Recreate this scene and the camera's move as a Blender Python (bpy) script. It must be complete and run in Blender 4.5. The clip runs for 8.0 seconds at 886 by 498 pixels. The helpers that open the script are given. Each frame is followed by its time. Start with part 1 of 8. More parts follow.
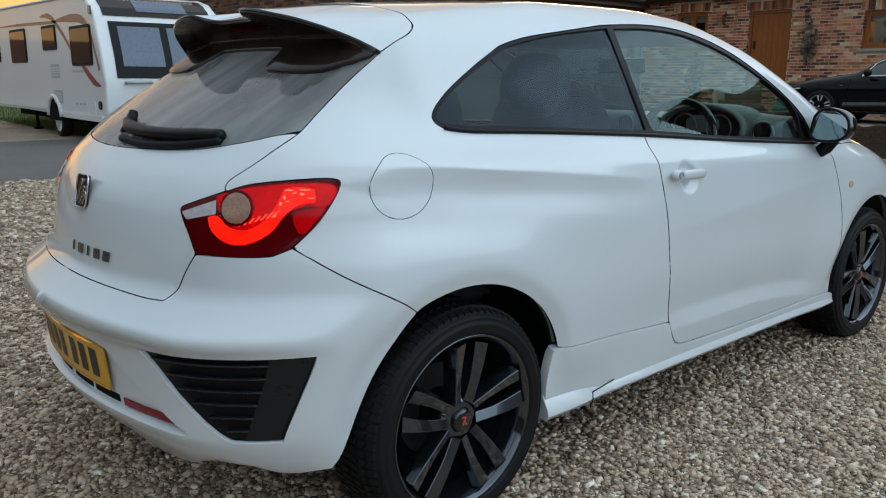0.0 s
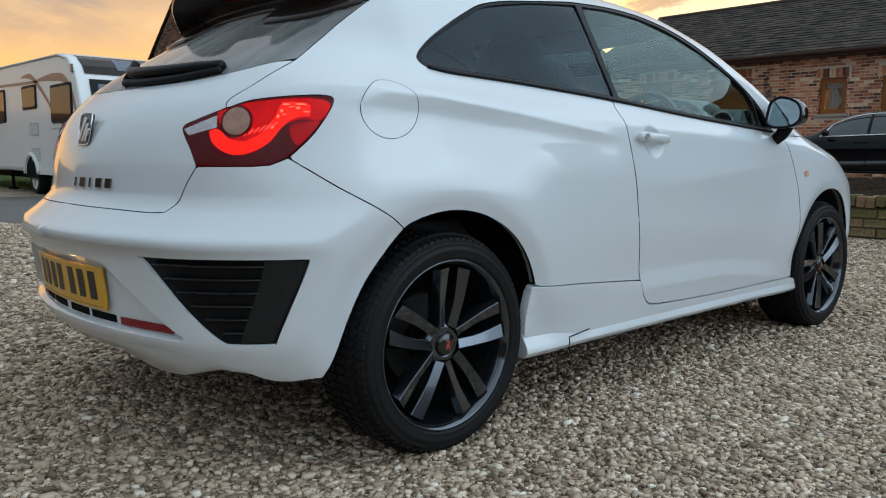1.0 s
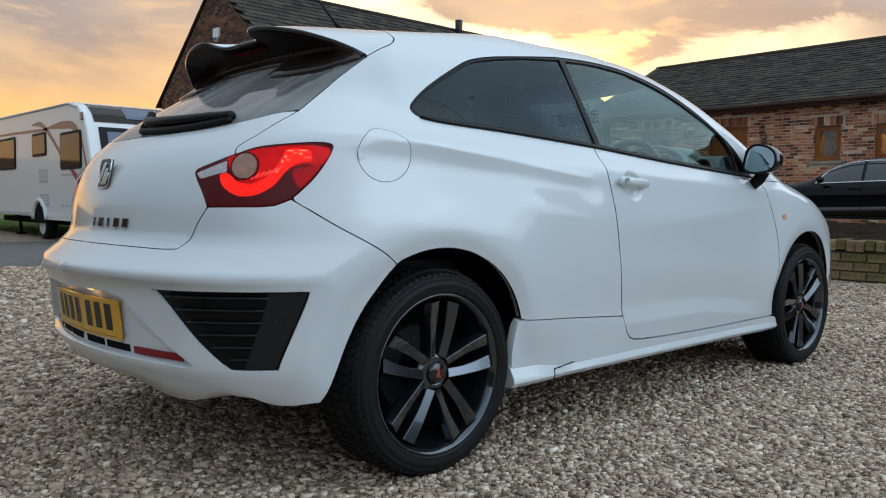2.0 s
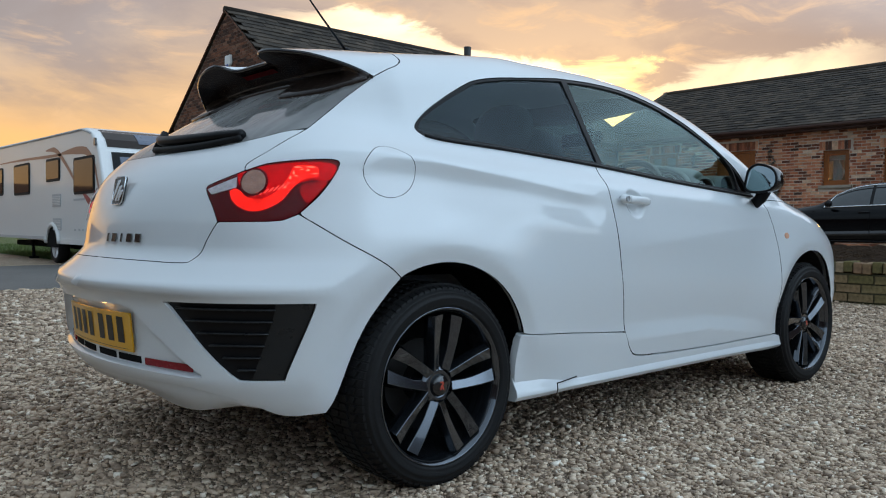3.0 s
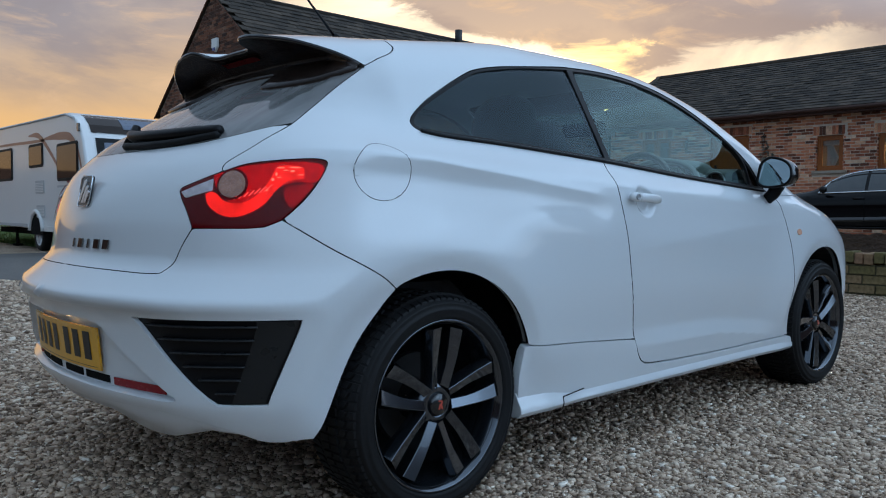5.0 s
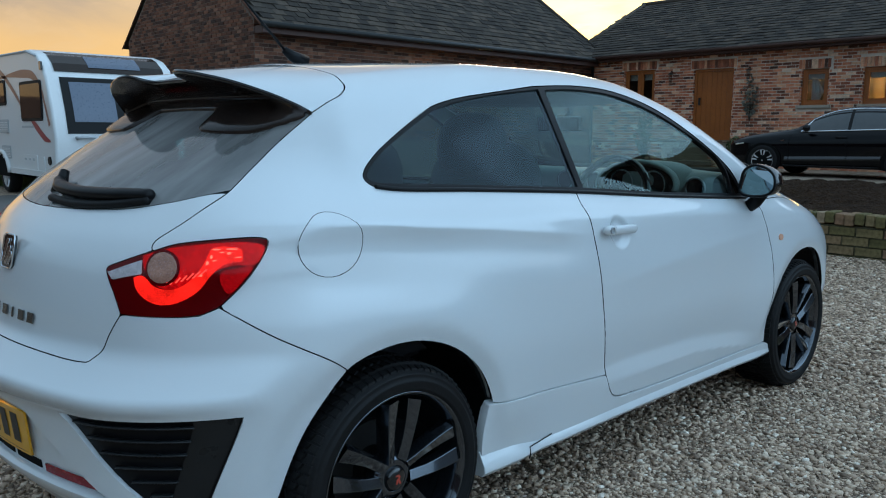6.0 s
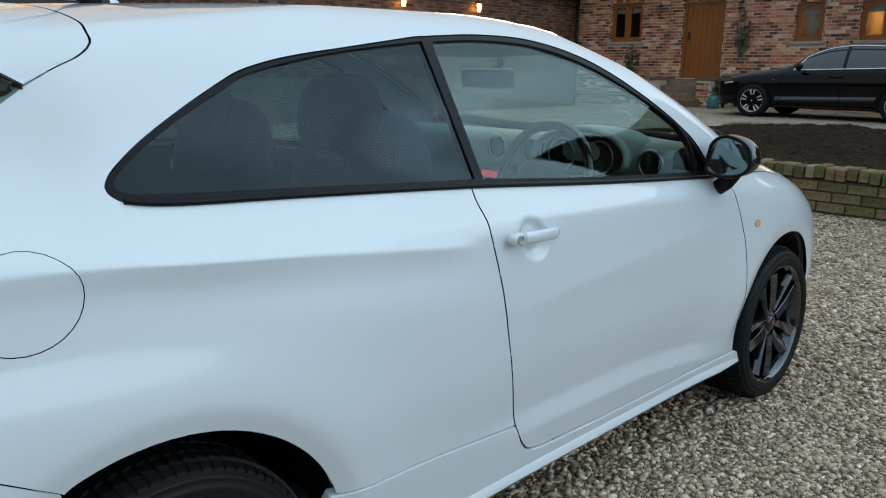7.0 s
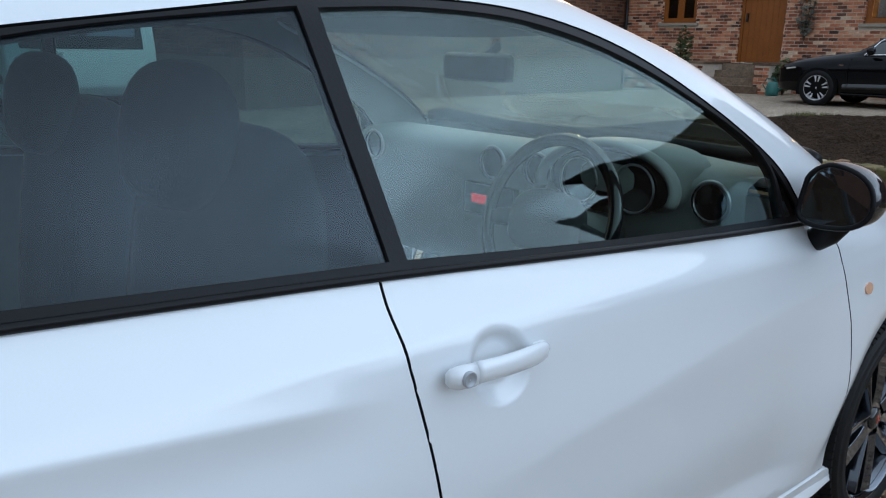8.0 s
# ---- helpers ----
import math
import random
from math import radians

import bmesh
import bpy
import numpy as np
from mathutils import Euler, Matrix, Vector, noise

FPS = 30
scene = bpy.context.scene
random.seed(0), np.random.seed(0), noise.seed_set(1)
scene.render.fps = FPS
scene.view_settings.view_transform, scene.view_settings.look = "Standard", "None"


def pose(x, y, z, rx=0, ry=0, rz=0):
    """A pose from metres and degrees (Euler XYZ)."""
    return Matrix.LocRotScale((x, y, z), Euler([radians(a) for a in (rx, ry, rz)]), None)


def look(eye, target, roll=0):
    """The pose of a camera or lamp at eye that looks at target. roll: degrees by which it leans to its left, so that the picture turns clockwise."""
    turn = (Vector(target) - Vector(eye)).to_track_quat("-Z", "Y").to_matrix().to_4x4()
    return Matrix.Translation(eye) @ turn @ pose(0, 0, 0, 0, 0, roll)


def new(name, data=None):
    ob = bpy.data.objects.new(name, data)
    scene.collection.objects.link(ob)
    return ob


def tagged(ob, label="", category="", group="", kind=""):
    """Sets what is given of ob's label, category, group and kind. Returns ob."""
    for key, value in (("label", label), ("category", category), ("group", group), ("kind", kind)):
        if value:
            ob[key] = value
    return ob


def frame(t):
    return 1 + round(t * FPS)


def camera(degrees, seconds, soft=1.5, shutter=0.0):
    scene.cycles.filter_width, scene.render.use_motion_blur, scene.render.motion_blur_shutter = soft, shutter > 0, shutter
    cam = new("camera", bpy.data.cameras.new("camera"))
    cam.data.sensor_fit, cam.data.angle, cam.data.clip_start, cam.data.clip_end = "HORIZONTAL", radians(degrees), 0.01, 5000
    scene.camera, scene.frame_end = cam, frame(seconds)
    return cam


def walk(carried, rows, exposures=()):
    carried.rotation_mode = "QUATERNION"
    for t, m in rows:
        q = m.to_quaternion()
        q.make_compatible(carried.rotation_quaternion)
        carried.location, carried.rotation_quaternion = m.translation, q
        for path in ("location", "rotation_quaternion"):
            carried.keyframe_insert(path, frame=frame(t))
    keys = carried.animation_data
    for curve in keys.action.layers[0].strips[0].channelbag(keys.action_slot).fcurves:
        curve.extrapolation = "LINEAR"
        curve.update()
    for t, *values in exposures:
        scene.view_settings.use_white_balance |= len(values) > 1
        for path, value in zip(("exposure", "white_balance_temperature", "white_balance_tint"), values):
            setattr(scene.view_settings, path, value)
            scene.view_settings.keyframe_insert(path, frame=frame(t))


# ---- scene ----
cam = camera(58.9, 8.0, soft=1.1)
PATH = [
    (0, (2.214, -1.284, 1.178), (0.733, -0.01, 0.75), 0.3),
    (0.5, (2.254, -1.367, 0.963), (0.79, -0.045, 0.634), 0.4),
    (1, (2.342, -1.429, 0.815), (0.88, -0.085, 0.578), 0.4),
    (1.5, (2.431, -1.482, 0.812), (0.964, -0.133, 0.643), 0.4),
    (3, (2.544, -1.543, 0.773), (1.051, -0.214, 0.718), 0.4),
    (3.5, (2.556, -1.534, 0.767), (1.055, -0.212, 0.734), 0.4),
    (4, (2.56, -1.532, 0.764), (1.058, -0.211, 0.743), 0.5),
    (5.3, (2.337, -1.383, 0.908), (0.872, -0.029, 0.77), 0.2),
    (5.5, (2.331, -1.36, 1.003), (0.867, -0.007, 0.829), 0.3),
    (6, (2.275, -1.243, 1.192), (0.845, 0.123, 0.897), 0.3),
    (6.5, (2.19, -0.9, 1.26), (0.789, 0.472, 0.867), 0.3),
    (7, (1.993, -0.507, 1.278), (0.604, 0.856, 0.821), 0.5),
    (7.5, (1.734, -0.141, 1.3), (0.323, 1.19, 0.812), 0.7),
    (8, (1.509, 0.244, 1.287), (0.052, 1.519, 0.783), 1.0),
]
walk(cam, [(t, look(eye, target, roll)) for t, eye, target, roll in PATH], exposures=[(0.0, 0.40, 6900, 9), (1.5, 0.40, 6850, 10), (4.0, 0.17, 6150, 10), (5.5, 0.0, 5700, 10), (6.0, 0.17, 5700, 2), (6.5, 0.45, 6600, 6), (7.5, 0.44, 6700, 8), (8.0, 0.56, 6570, 15)])

# ---- world and sun: an overcast evening, the sunset low behind the house ----
SUN_AZ = radians(40)          # turned from north (y) towards the west (-x)
world = bpy.data.worlds.new("evening_sky")
scene.world = world
world.use_nodes = True
wn, wl = world.node_tree.nodes, world.node_tree.links
wn.clear()


def wmath(op, a, b=None, clamp=False):
    n = wn.new("ShaderNodeMath")
    n.operation, n.use_clamp = op, clamp
    for i, v in enumerate((a, b)):
        if v is None:
            continue
        if isinstance(v, (int, float)):
            n.inputs[i].default_value = v
        else:
            wl.new(v, n.inputs[i])
    return n.outputs[0]


def wramp(fac, stops, ease="LINEAR"):
    n = wn.new("ShaderNodeValToRGB")
    n.color_ramp.interpolation = ease
    while len(n.color_ramp.elements) < len(stops):
        n.color_ramp.elements.new(0.5)
    for e, (p, c) in zip(n.color_ramp.elements, stops):
        e.position, e.color = p, (*c, 1)
    wl.new(fac, n.inputs[0])
    return n.outputs[0]


def wmix(fac, a, b, mode="MIX"):
    n = wn.new("ShaderNodeMix")
    n.data_type, n.blend_type = "RGBA", mode
    if isinstance(fac, (int, float)):
        n.inputs[0].default_value = fac
    else:
        wl.new(fac, n.inputs[0])
    for i, v in ((6, a), (7, b)):
        if isinstance(v, tuple):
            n.inputs[i].default_value = (*v, 1)
        else:
            wl.new(v, n.inputs[i])
    return n.outputs[2]


wtc = wn.new("ShaderNodeTexCoord")
wsep = wn.new("ShaderNodeSeparateXYZ")
wl.new(wtc.outputs["Generated"], wsep.inputs[0])
wx, wy, wz = wsep.outputs
elev = wmath("MAXIMUM", wz, 0.0)
toward = wmath("ADD", wmath("MULTIPLY", wx, -math.sin(SUN_AZ)), wmath("MULTIPLY", wy, math.cos(SUN_AZ)))
# the glow spreads wider along the horizon
wide = wramp(elev, [(0.0, (0.55, 0.55, 0.55)), (0.26, (0.0, 0.0, 0.0))], "EASE")
glow = wmath("ADD", wmath("MULTIPLY", wmath("SUBTRACT", toward, 0.30), 1.5), wide, clamp=True)
azim = wmath("ARCTAN2", wmath("MULTIPLY", wx, -1.0), wy)      # radians from north to the west
# cloud sheets seen in perspective: the direction over its height
flat = wn.new("ShaderNodeCombineXYZ")
low = wmath("ADD", elev, 0.10)
wl.new(wmath("DIVIDE", wx, low), flat.inputs[0])
wl.new(wmath("DIVIDE", wy, low), flat.inputs[1])
turn = wn.new("ShaderNodeMapping")
turn.inputs["Rotation"].default_value = (0, 0, radians(-38))
turn.inputs["Scale"].default_value = (0.55, 1.15, 1)
wl.new(flat.outputs[0], turn.inputs[0])


def wnoise(vec, scale, detail, rough=0.55, distort=0.0, offset=(0, 0, 0), stretch=(1, 1, 1), lean=0.0):
    m = wn.new("ShaderNodeMapping")
    m.inputs["Location"].default_value, m.inputs["Scale"].default_value = offset, stretch
    m.inputs["Rotation"].default_value = (0, 0, radians(lean))
    wl.new(vec, m.inputs[0])
    t = wn.new("ShaderNodeTexNoise")
    t.inputs["Scale"].default_value, t.inputs["Detail"].default_value = scale, detail
    t.inputs["Roughness"].default_value, t.inputs["Distortion"].default_value = rough, distort
    wl.new(m.outputs[0], t.inputs["Vector"])
    return t.outputs[0]


cloud = wnoise(turn.outputs[0], 0.62, 7.0, 0.56, 0.5)
# the sunset side, in bearing and height
plane = wn.new("ShaderNodeCombineXYZ")
wl.new(azim, plane.inputs[0])
wl.new(wmath("MULTIPLY", elev, 2.1), plane.inputs[1])
bank = wnoise(plane.outputs[0], 3.4, 8.0, 0.58, 0.35, (3.1, 0.4, 0), (1, 1.25, 1), 14)
wisp = wnoise(plane.outputs[0], 8.5, 7.0, 0.62, 0.6, (0.7, 2.2, 0), (1, 1.5, 1), 18)
warm = wramp(elev, [(0.0, (0.86, 0.42, 0.10)), (0.09, (0.80, 0.43, 0.15)), (0.15, (0.60, 0.37, 0.20)), (0.24, (0.47, 0.325, 0.235)), (0.34, (0.35, 0.27, 0.235)), (0.55, (0.27, 0.25, 0.26)), (0.8, (0.60, 0.72, 0.84))], "EASE")
cool = wramp(elev, [(0.0, (0.24, 0.33, 0.41)), (0.10, (0.40, 0.54, 0.68)), (0.30, (0.83, 1.11, 1.40)), (0.50, (0.84, 1.12, 1.41)), (0.72, (0.74, 0.98, 1.22)), (1.0, (0.70, 0.91, 1.11))])
# the eastern sky is the brightest, the southern the dullest
east = wmath("MAXIMUM", wmath("ADD", wmath("ADD", wmath("MULTIPLY", wx, 1.05), wmath("MULTIPLY", wy, 1.10)), 0.78), 0.26)
high = wramp(elev, [(0.30, (0, 0, 0)), (0.78, (1, 1, 1))], "EASE")       # overhead it is even
east = wmath("ADD", wmath("MULTIPLY", east, wmath("SUBTRACT", 1.0, high)), wmath("MULTIPLY", high, wmath("ADD", wmath("ADD", wmath("MULTIPLY", wx, 0.30), wmath("MULTIPLY", wy, 0.50)), 0.78)))
lit = wn.new("ShaderNodeCombineXYZ")
for i in range(3):
    wl.new(east, lit.inputs[i])
cool = wmix(1.0, cool, lit.outputs[0], "MULTIPLY")
cover = wmath("MULTIPLY", wramp(cloud, [(0.37, (0, 0, 0)), (0.54, (1, 1, 1))], "EASE"), wramp(elev, [(0.03, (0.3, 0.3, 0.3)), (0.17, (1, 1, 1))]))
cool = wmix(wmath("MULTIPLY", cover, 0.62), cool, (0.46, 0.57, 0.68))
# mauve cloud banks with peach and amber lit folds on the sunset side
banks = wmath("MULTIPLY", wramp(bank, [(0.40, (0, 0, 0)), (0.60, (1, 1, 1))], "EASE"), wramp(elev, [(0.09, (0.1, 0.1, 0.1)), (0.19, (0.92, 0.92, 0.92)), (0.5, (0.7, 0.7, 0.7))], "EASE"))
warm = wmix(banks, warm, (0.29, 0.205, 0.185))
folds = wmath("MULTIPLY", wramp(wisp, [(0.50, (0, 0, 0)), (0.68, (1, 1, 1))], "EASE"), wramp(elev, [(0.10, (0.3, 0.3, 0.3)), (0.18, (0.8, 0.8, 0.8)), (0.42, (0, 0, 0))], "EASE"))
warm = wmix(folds, warm, (0.72, 0.43, 0.22))
sky = wmix(glow, cool, warm)
# the bright torn edge under the cloud, low over the roofs, where the sun stands behind it: its height by bearing
share = wmath("DIVIDE", azim, radians(90), clamp=True)
edge_at = wramp(share, [(0.20, (0.20, 0.20, 0.20)), (0.33, (0.182, 0.182, 0.182)), (0.40, (0.155, 0.155, 0.155)), (0.45, (0.185, 0.185, 0.185)), (0.55, (0.232, 0.232, 0.232)), (0.64, (0.252, 0.252, 0.252))])
ragged = wmath("ADD", edge_at, wmath("MULTIPLY", wmath("SUBTRACT", wisp, 0.5), 0.075))
above = wmath("SUBTRACT", elev, ragged)
torn = wmath("MULTIPLY", wramp(wmath("ADD", wmath("MULTIPLY", above, 5.0), 0.5), [(0.22, (0, 0, 0)), (0.44, (1, 1, 1)), (0.52, (1, 1, 1)), (0.58, (0, 0, 0))], "EASE"),
             wramp(share, [(0.17, (0, 0, 0)), (0.27, (0.8, 0.8, 0.8)), (0.40, (1, 1, 1)), (0.62, (1, 1, 1)), (0.70, (0, 0, 0))], "EASE"))
torn = wmath("MULTIPLY", torn, wramp(bank, [(0.36, (1, 1, 1)), (0.66, (0.35, 0.35, 0.35))], "EASE"))
sky = wmix(torn, sky, (1.45, 1.12, 0.70))
# the thin yellow cloud right in front of the setting sun, at the dip between the roofs
SUN_AT = (-0.582, 0.802, 0.134)
near = wmath("ADD", wmath("ADD", wmath("MULTIPLY", wx, SUN_AT[0]), wmath("MULTIPLY", wy, SUN_AT[1])), wmath("MULTIPLY", wz, SUN_AT[2]))
near = wmath("ADD", near, wmath("MULTIPLY", wmath("SUBTRACT", wisp, 0.55), 0.012))
core = wmath("MULTIPLY", wramp(near, [(0.9962, (0, 0, 0)), (0.9990, (1, 1, 1))], "EASE"), wramp(wisp, [(0.38, (0.45, 0.45, 0.45)), (0.6, (1, 1, 1))]))
sky = wmix(core, sky, (3.4, 2.2, 0.62))
air = wn.new("ShaderNodeTexSky")
air.sky_type, air.sun_disc = "NISHITA", False
air.sun_elevation, air.sun_rotation = radians(4), -SUN_AZ
both = wmix(1.0, sky, wmix(1.0, air.outputs[0], (0.02, 0.02, 0.02), "MULTIPLY"), "ADD")
back = wn.new("ShaderNodeBackground")
back.inputs[1].default_value = 1.0
wl.new(both, back.inputs[0])
wout = wn.new("ShaderNodeOutputWorld")
wl.new(back.outputs[0], wout.inputs[0])

sun_data = bpy.data.lights.new("sun", "SUN")
sun_data.energy, sun_data.angle, sun_data.color = 0.5, radians(12), (1.0, 0.72, 0.45)
sun = new("sun", sun_data)
sun.matrix_world = look((-math.sin(SUN_AZ) * 50, math.cos(SUN_AZ) * 50, 8), (0, 0, 0))
# ---- small helpers ----
def part(name, bm, mat, parent, label="", smooth=False, bevel=0.0):
    """Links a bmesh as one mesh object under a thing or part."""
    me = bpy.data.meshes.new(name)
    bmesh.ops.recalc_face_normals(bm, faces=bm.faces)
    bm.to_mesh(me)
    bm.free()
    return link(name, me, mat, parent, label, smooth, bevel)


def link(name, me, mat, parent, label="", smooth=False, bevel=0.0):
    ob = new(name, me)
    me.materials.append(mat)
    if smooth:
        me.shade_smooth()
    if bevel:
        b = ob.modifiers.new("bevel", "BEVEL")
        b.width, b.segments, b.limit_method = bevel, 2, "ANGLE"
        b.harden_normals = True
        me.shade_smooth()
    if parent is not None:
        ob.parent = parent
    if label:
        ob["label"] = label
    return ob


def thing(name, label, category, at=(0, 0, 0), rz=0, group="", kind=""):
    ob = new(name)
    ob.empty_display_size = 0.1
    ob.matrix_world = pose(*at, 0, 0, rz)
    return tagged(ob, label, category, group, kind)


def box(lo, hi, bm=None, m=None):
    bm = bm or bmesh.new()
    c = [(a + b) / 2 for a, b in zip(lo, hi)]
    s = [abs(b - a) for a, b in zip(lo, hi)]
    mat = Matrix.Translation(c) @ Matrix.Diagonal((*s, 1))
    bmesh.ops.create_cube(bm, size=1, matrix=(m @ mat) if m else mat)
    return bm


def tube(points, radius, sides=8, bm=None, closed=False, flat=1.0, up=(0, 0, 1)):
    """A round bar along points; radius may be a list."""
    bm = bm or bmesh.new()
    pts = [Vector(p) for p in points]
    n = len(pts)
    rad = radius if isinstance(radius, (list, tuple)) else [radius] * n
    rings = []
    for i, p in enumerate(pts):
        a = pts[(i - 1) % n] if closed or i else p
        b = pts[(i + 1) % n] if closed or i < n - 1 else p
        t = (b - a).normalized()
        s = t.cross(Vector(up))
        if s.length < 1e-3:
            s = t.cross(Vector((1, 0.2, 0)))
        s.normalize()
        u = s.cross(t)
        rings.append([bm.verts.new(p + (s * math.cos(k * math.tau / sides) + u * flat * math.sin(k * math.tau / sides)) * rad[i]) for k in range(sides)])
    for i in range(n if closed else n - 1):
        r, q = rings[i], rings[(i + 1) % n]
        for k in range(sides):
            bm.faces.new((r[k], r[(k + 1) % sides], q[(k + 1) % sides], q[k]))
    if not closed:
        bm.faces.new(rings[0][::-1])
        bm.faces.new(rings[-1])
    return bm


def lathe(profile, seg=64, bm=None, m=None):
    """Turns (radius, x) pairs about the x axis."""
    bm = bm or bmesh.new()
    rings = []
    for r, x in profile:
        ring = [Vector((x, r * math.cos(k * math.tau / seg), r * math.sin(k * math.tau / seg))) for k in range(seg)]
        rings.append([bm.verts.new(m @ v if m else v) for v in ring])
    for a, b in zip(rings, rings[1:]):
        for k in range(seg):
            bm.faces.new((a[k], a[(k + 1) % seg], b[(k + 1) % seg], b[k]))
    return bm


def prism(outline, depth, m=None, bm=None):
    """A flat outline in (x, y), thickened along z from 0 to depth."""
    bm = bm or bmesh.new()
    a = [bm.verts.new((m @ Vector((x, y, 0))) if m else (x, y, 0)) for x, y in outline]
    b = [bm.verts.new((m @ Vector((x, y, depth))) if m else (x, y, depth)) for x, y in outline]
    bm.faces.new(a[::-1])
    bm.faces.new(b)
    n = len(a)
    for i in range(n):
        bm.faces.new((a[i], a[(i + 1) % n], b[(i + 1) % n], b[i]))
    return bm


# ---- materials ----
def nodes_of(name):
    mat = bpy.data.materials.new(name)
    mat.use_nodes = True
    t = mat.node_tree
    return mat, t.nodes, t.links, t.nodes["Principled BSDF"]


def rgba(c):
    return (*c, 1) if len(c) == 3 else c


def material(name, colour, rough=0.5, metal=0.0, vary=0.15, scale=8.0, fine=60.0, bump=0.0, coat=0.0, spec=0.5, per_piece=0.0, rough_vary=0.1, detail=4.0):
    """A surface with grain at two scales, soft stains and a little relief."""
    mat, n, l, b = nodes_of(name)
    tc = n.new("ShaderNodeTexCoord")
    big, small = n.new("ShaderNodeTexNoise"), n.new("ShaderNodeTexNoise")
    for tx, s in ((big, scale), (small, fine)):
        tx.inputs["Scale"].default_value, tx.inputs["Detail"].default_value = s, detail
        l.new(tc.outputs["Object"], tx.inputs["Vector"])
    add = n.new("ShaderNodeMath")
    add.operation = "ADD"
    l.new(big.outputs[0], add.inputs[0])
    l.new(small.outputs[0], add.inputs[1])
    ramp = n.new("ShaderNodeMapRange")
    ramp.inputs[1].default_value, ramp.inputs[2].default_value = 0.6, 1.4
    ramp.inputs[3].default_value, ramp.inputs[4].default_value = 1 - vary, 1 + vary
    l.new(add.outputs[0], ramp.inputs[0])
    value = ramp.outputs[0]
    if per_piece:
        info = n.new("ShaderNodeObjectInfo")
        geo = n.new("ShaderNodeNewGeometry")
        sm = n.new("ShaderNodeMath")
        sm.operation = "ADD"
        l.new(info.outputs["Random"], sm.inputs[0])
        l.new(geo.outputs["Random Per Island"], sm.inputs[1])
        fr = n.new("ShaderNodeMath")
        fr.operation = "FRACT"
        l.new(sm.outputs[0], fr.inputs[0])
        pr = n.new("ShaderNodeMapRange")
        pr.inputs[3].default_value, pr.inputs[4].default_value = 1 - per_piece, 1 + per_piece
        l.new(fr.outputs[0], pr.inputs[0])
        mu = n.new("ShaderNodeMath")
        mu.operation = "MULTIPLY"
        l.new(value, mu.inputs[0])
        l.new(pr.outputs[0], mu.inputs[1])
        value = mu.outputs[0]
    mix = n.new("ShaderNodeMix")
    mix.data_type, mix.blend_type = "RGBA", "MULTIPLY"
    mix.inputs[0].default_value = 1.0
    mix.inputs[6].default_value = rgba(colour)
    l.new(value, mix.inputs[7])
    l.new(mix.outputs[2], b.inputs["Base Color"])
    rr = n.new("ShaderNodeMapRange")
    rr.inputs[3].default_value, rr.inputs[4].default_value = max(0.02, rough - rough_vary), min(1, rough + rough_vary)
    l.new(big.outputs[0], rr.inputs[0])
    l.new(rr.outputs[0], b.inputs["Roughness"])
    b.inputs["Metallic"].default_value = metal
    b.inputs["Specular IOR Level"].default_value = spec
    if coat:
        b.inputs["Coat Weight"].default_value, b.inputs["Coat Roughness"].default_value = coat, 0.03
    if bump:
        bp = n.new("ShaderNodeBump")
        bp.inputs["Strength"].default_value, bp.inputs["Distance"].default_value = 1.0, bump
        l.new(small.outputs[0], bp.inputs["Height"])
        l.new(bp.outputs[0], b.inputs["Normal"])
    return mat


def clear_glass(name, tint, rough=0.0, gloss=1.52, sheen=(1, 1, 1)):
    """Thin glass: a tinted clear pane with a mirror gloss by Fresnel."""
    mat, n, l, b = nodes_of(name)
    n.remove(b)
    out = [k for k in n if k.bl_idname == "ShaderNodeOutputMaterial"][0]
    tr, gl, fr, mx = n.new("ShaderNodeBsdfTransparent"), n.new("ShaderNodeBsdfGlossy"), n.new("ShaderNodeLayerWeight"), n.new("ShaderNodeMixShader")
    tr.inputs[0].default_value = rgba(tint)
    gl.inputs["Roughness"].default_value = rough
    gl.inputs[0].default_value = rgba(sheen)
    # the same gloss from both sides of the thin pane
    fr.inputs[0].default_value = 0.5
    least = ((gloss - 1) / (gloss + 1)) ** 2
    steep, gain = n.new("ShaderNodeMath"), n.new("ShaderNodeMath")
    steep.operation, gain.operation = "POWER", "MULTIPLY_ADD"
    steep.inputs[1].default_value, gain.inputs[1].default_value, gain.inputs[2].default_value = 5.0, 1 - least, least
    l.new(fr.outputs["Facing"], steep.inputs[0])
    l.new(steep.outputs[0], gain.inputs[0])
    l.new(gain.outputs[0], mx.inputs[0])
    l.new(tr.outputs[0], mx.inputs[1])
    l.new(gl.outputs[0], mx.inputs[2])
    l.new(mx.outputs[0], out.inputs[0])
    return mat


def glowing(name, colour, strength):
    mat, n, l, b = nodes_of(name)
    b.inputs["Base Color"].default_value = rgba([v * 0.25 for v in colour])
    b.inputs["Emission Color"].default_value = rgba(colour)
    b.inputs["Emission Strength"].default_value = strength
    return mat


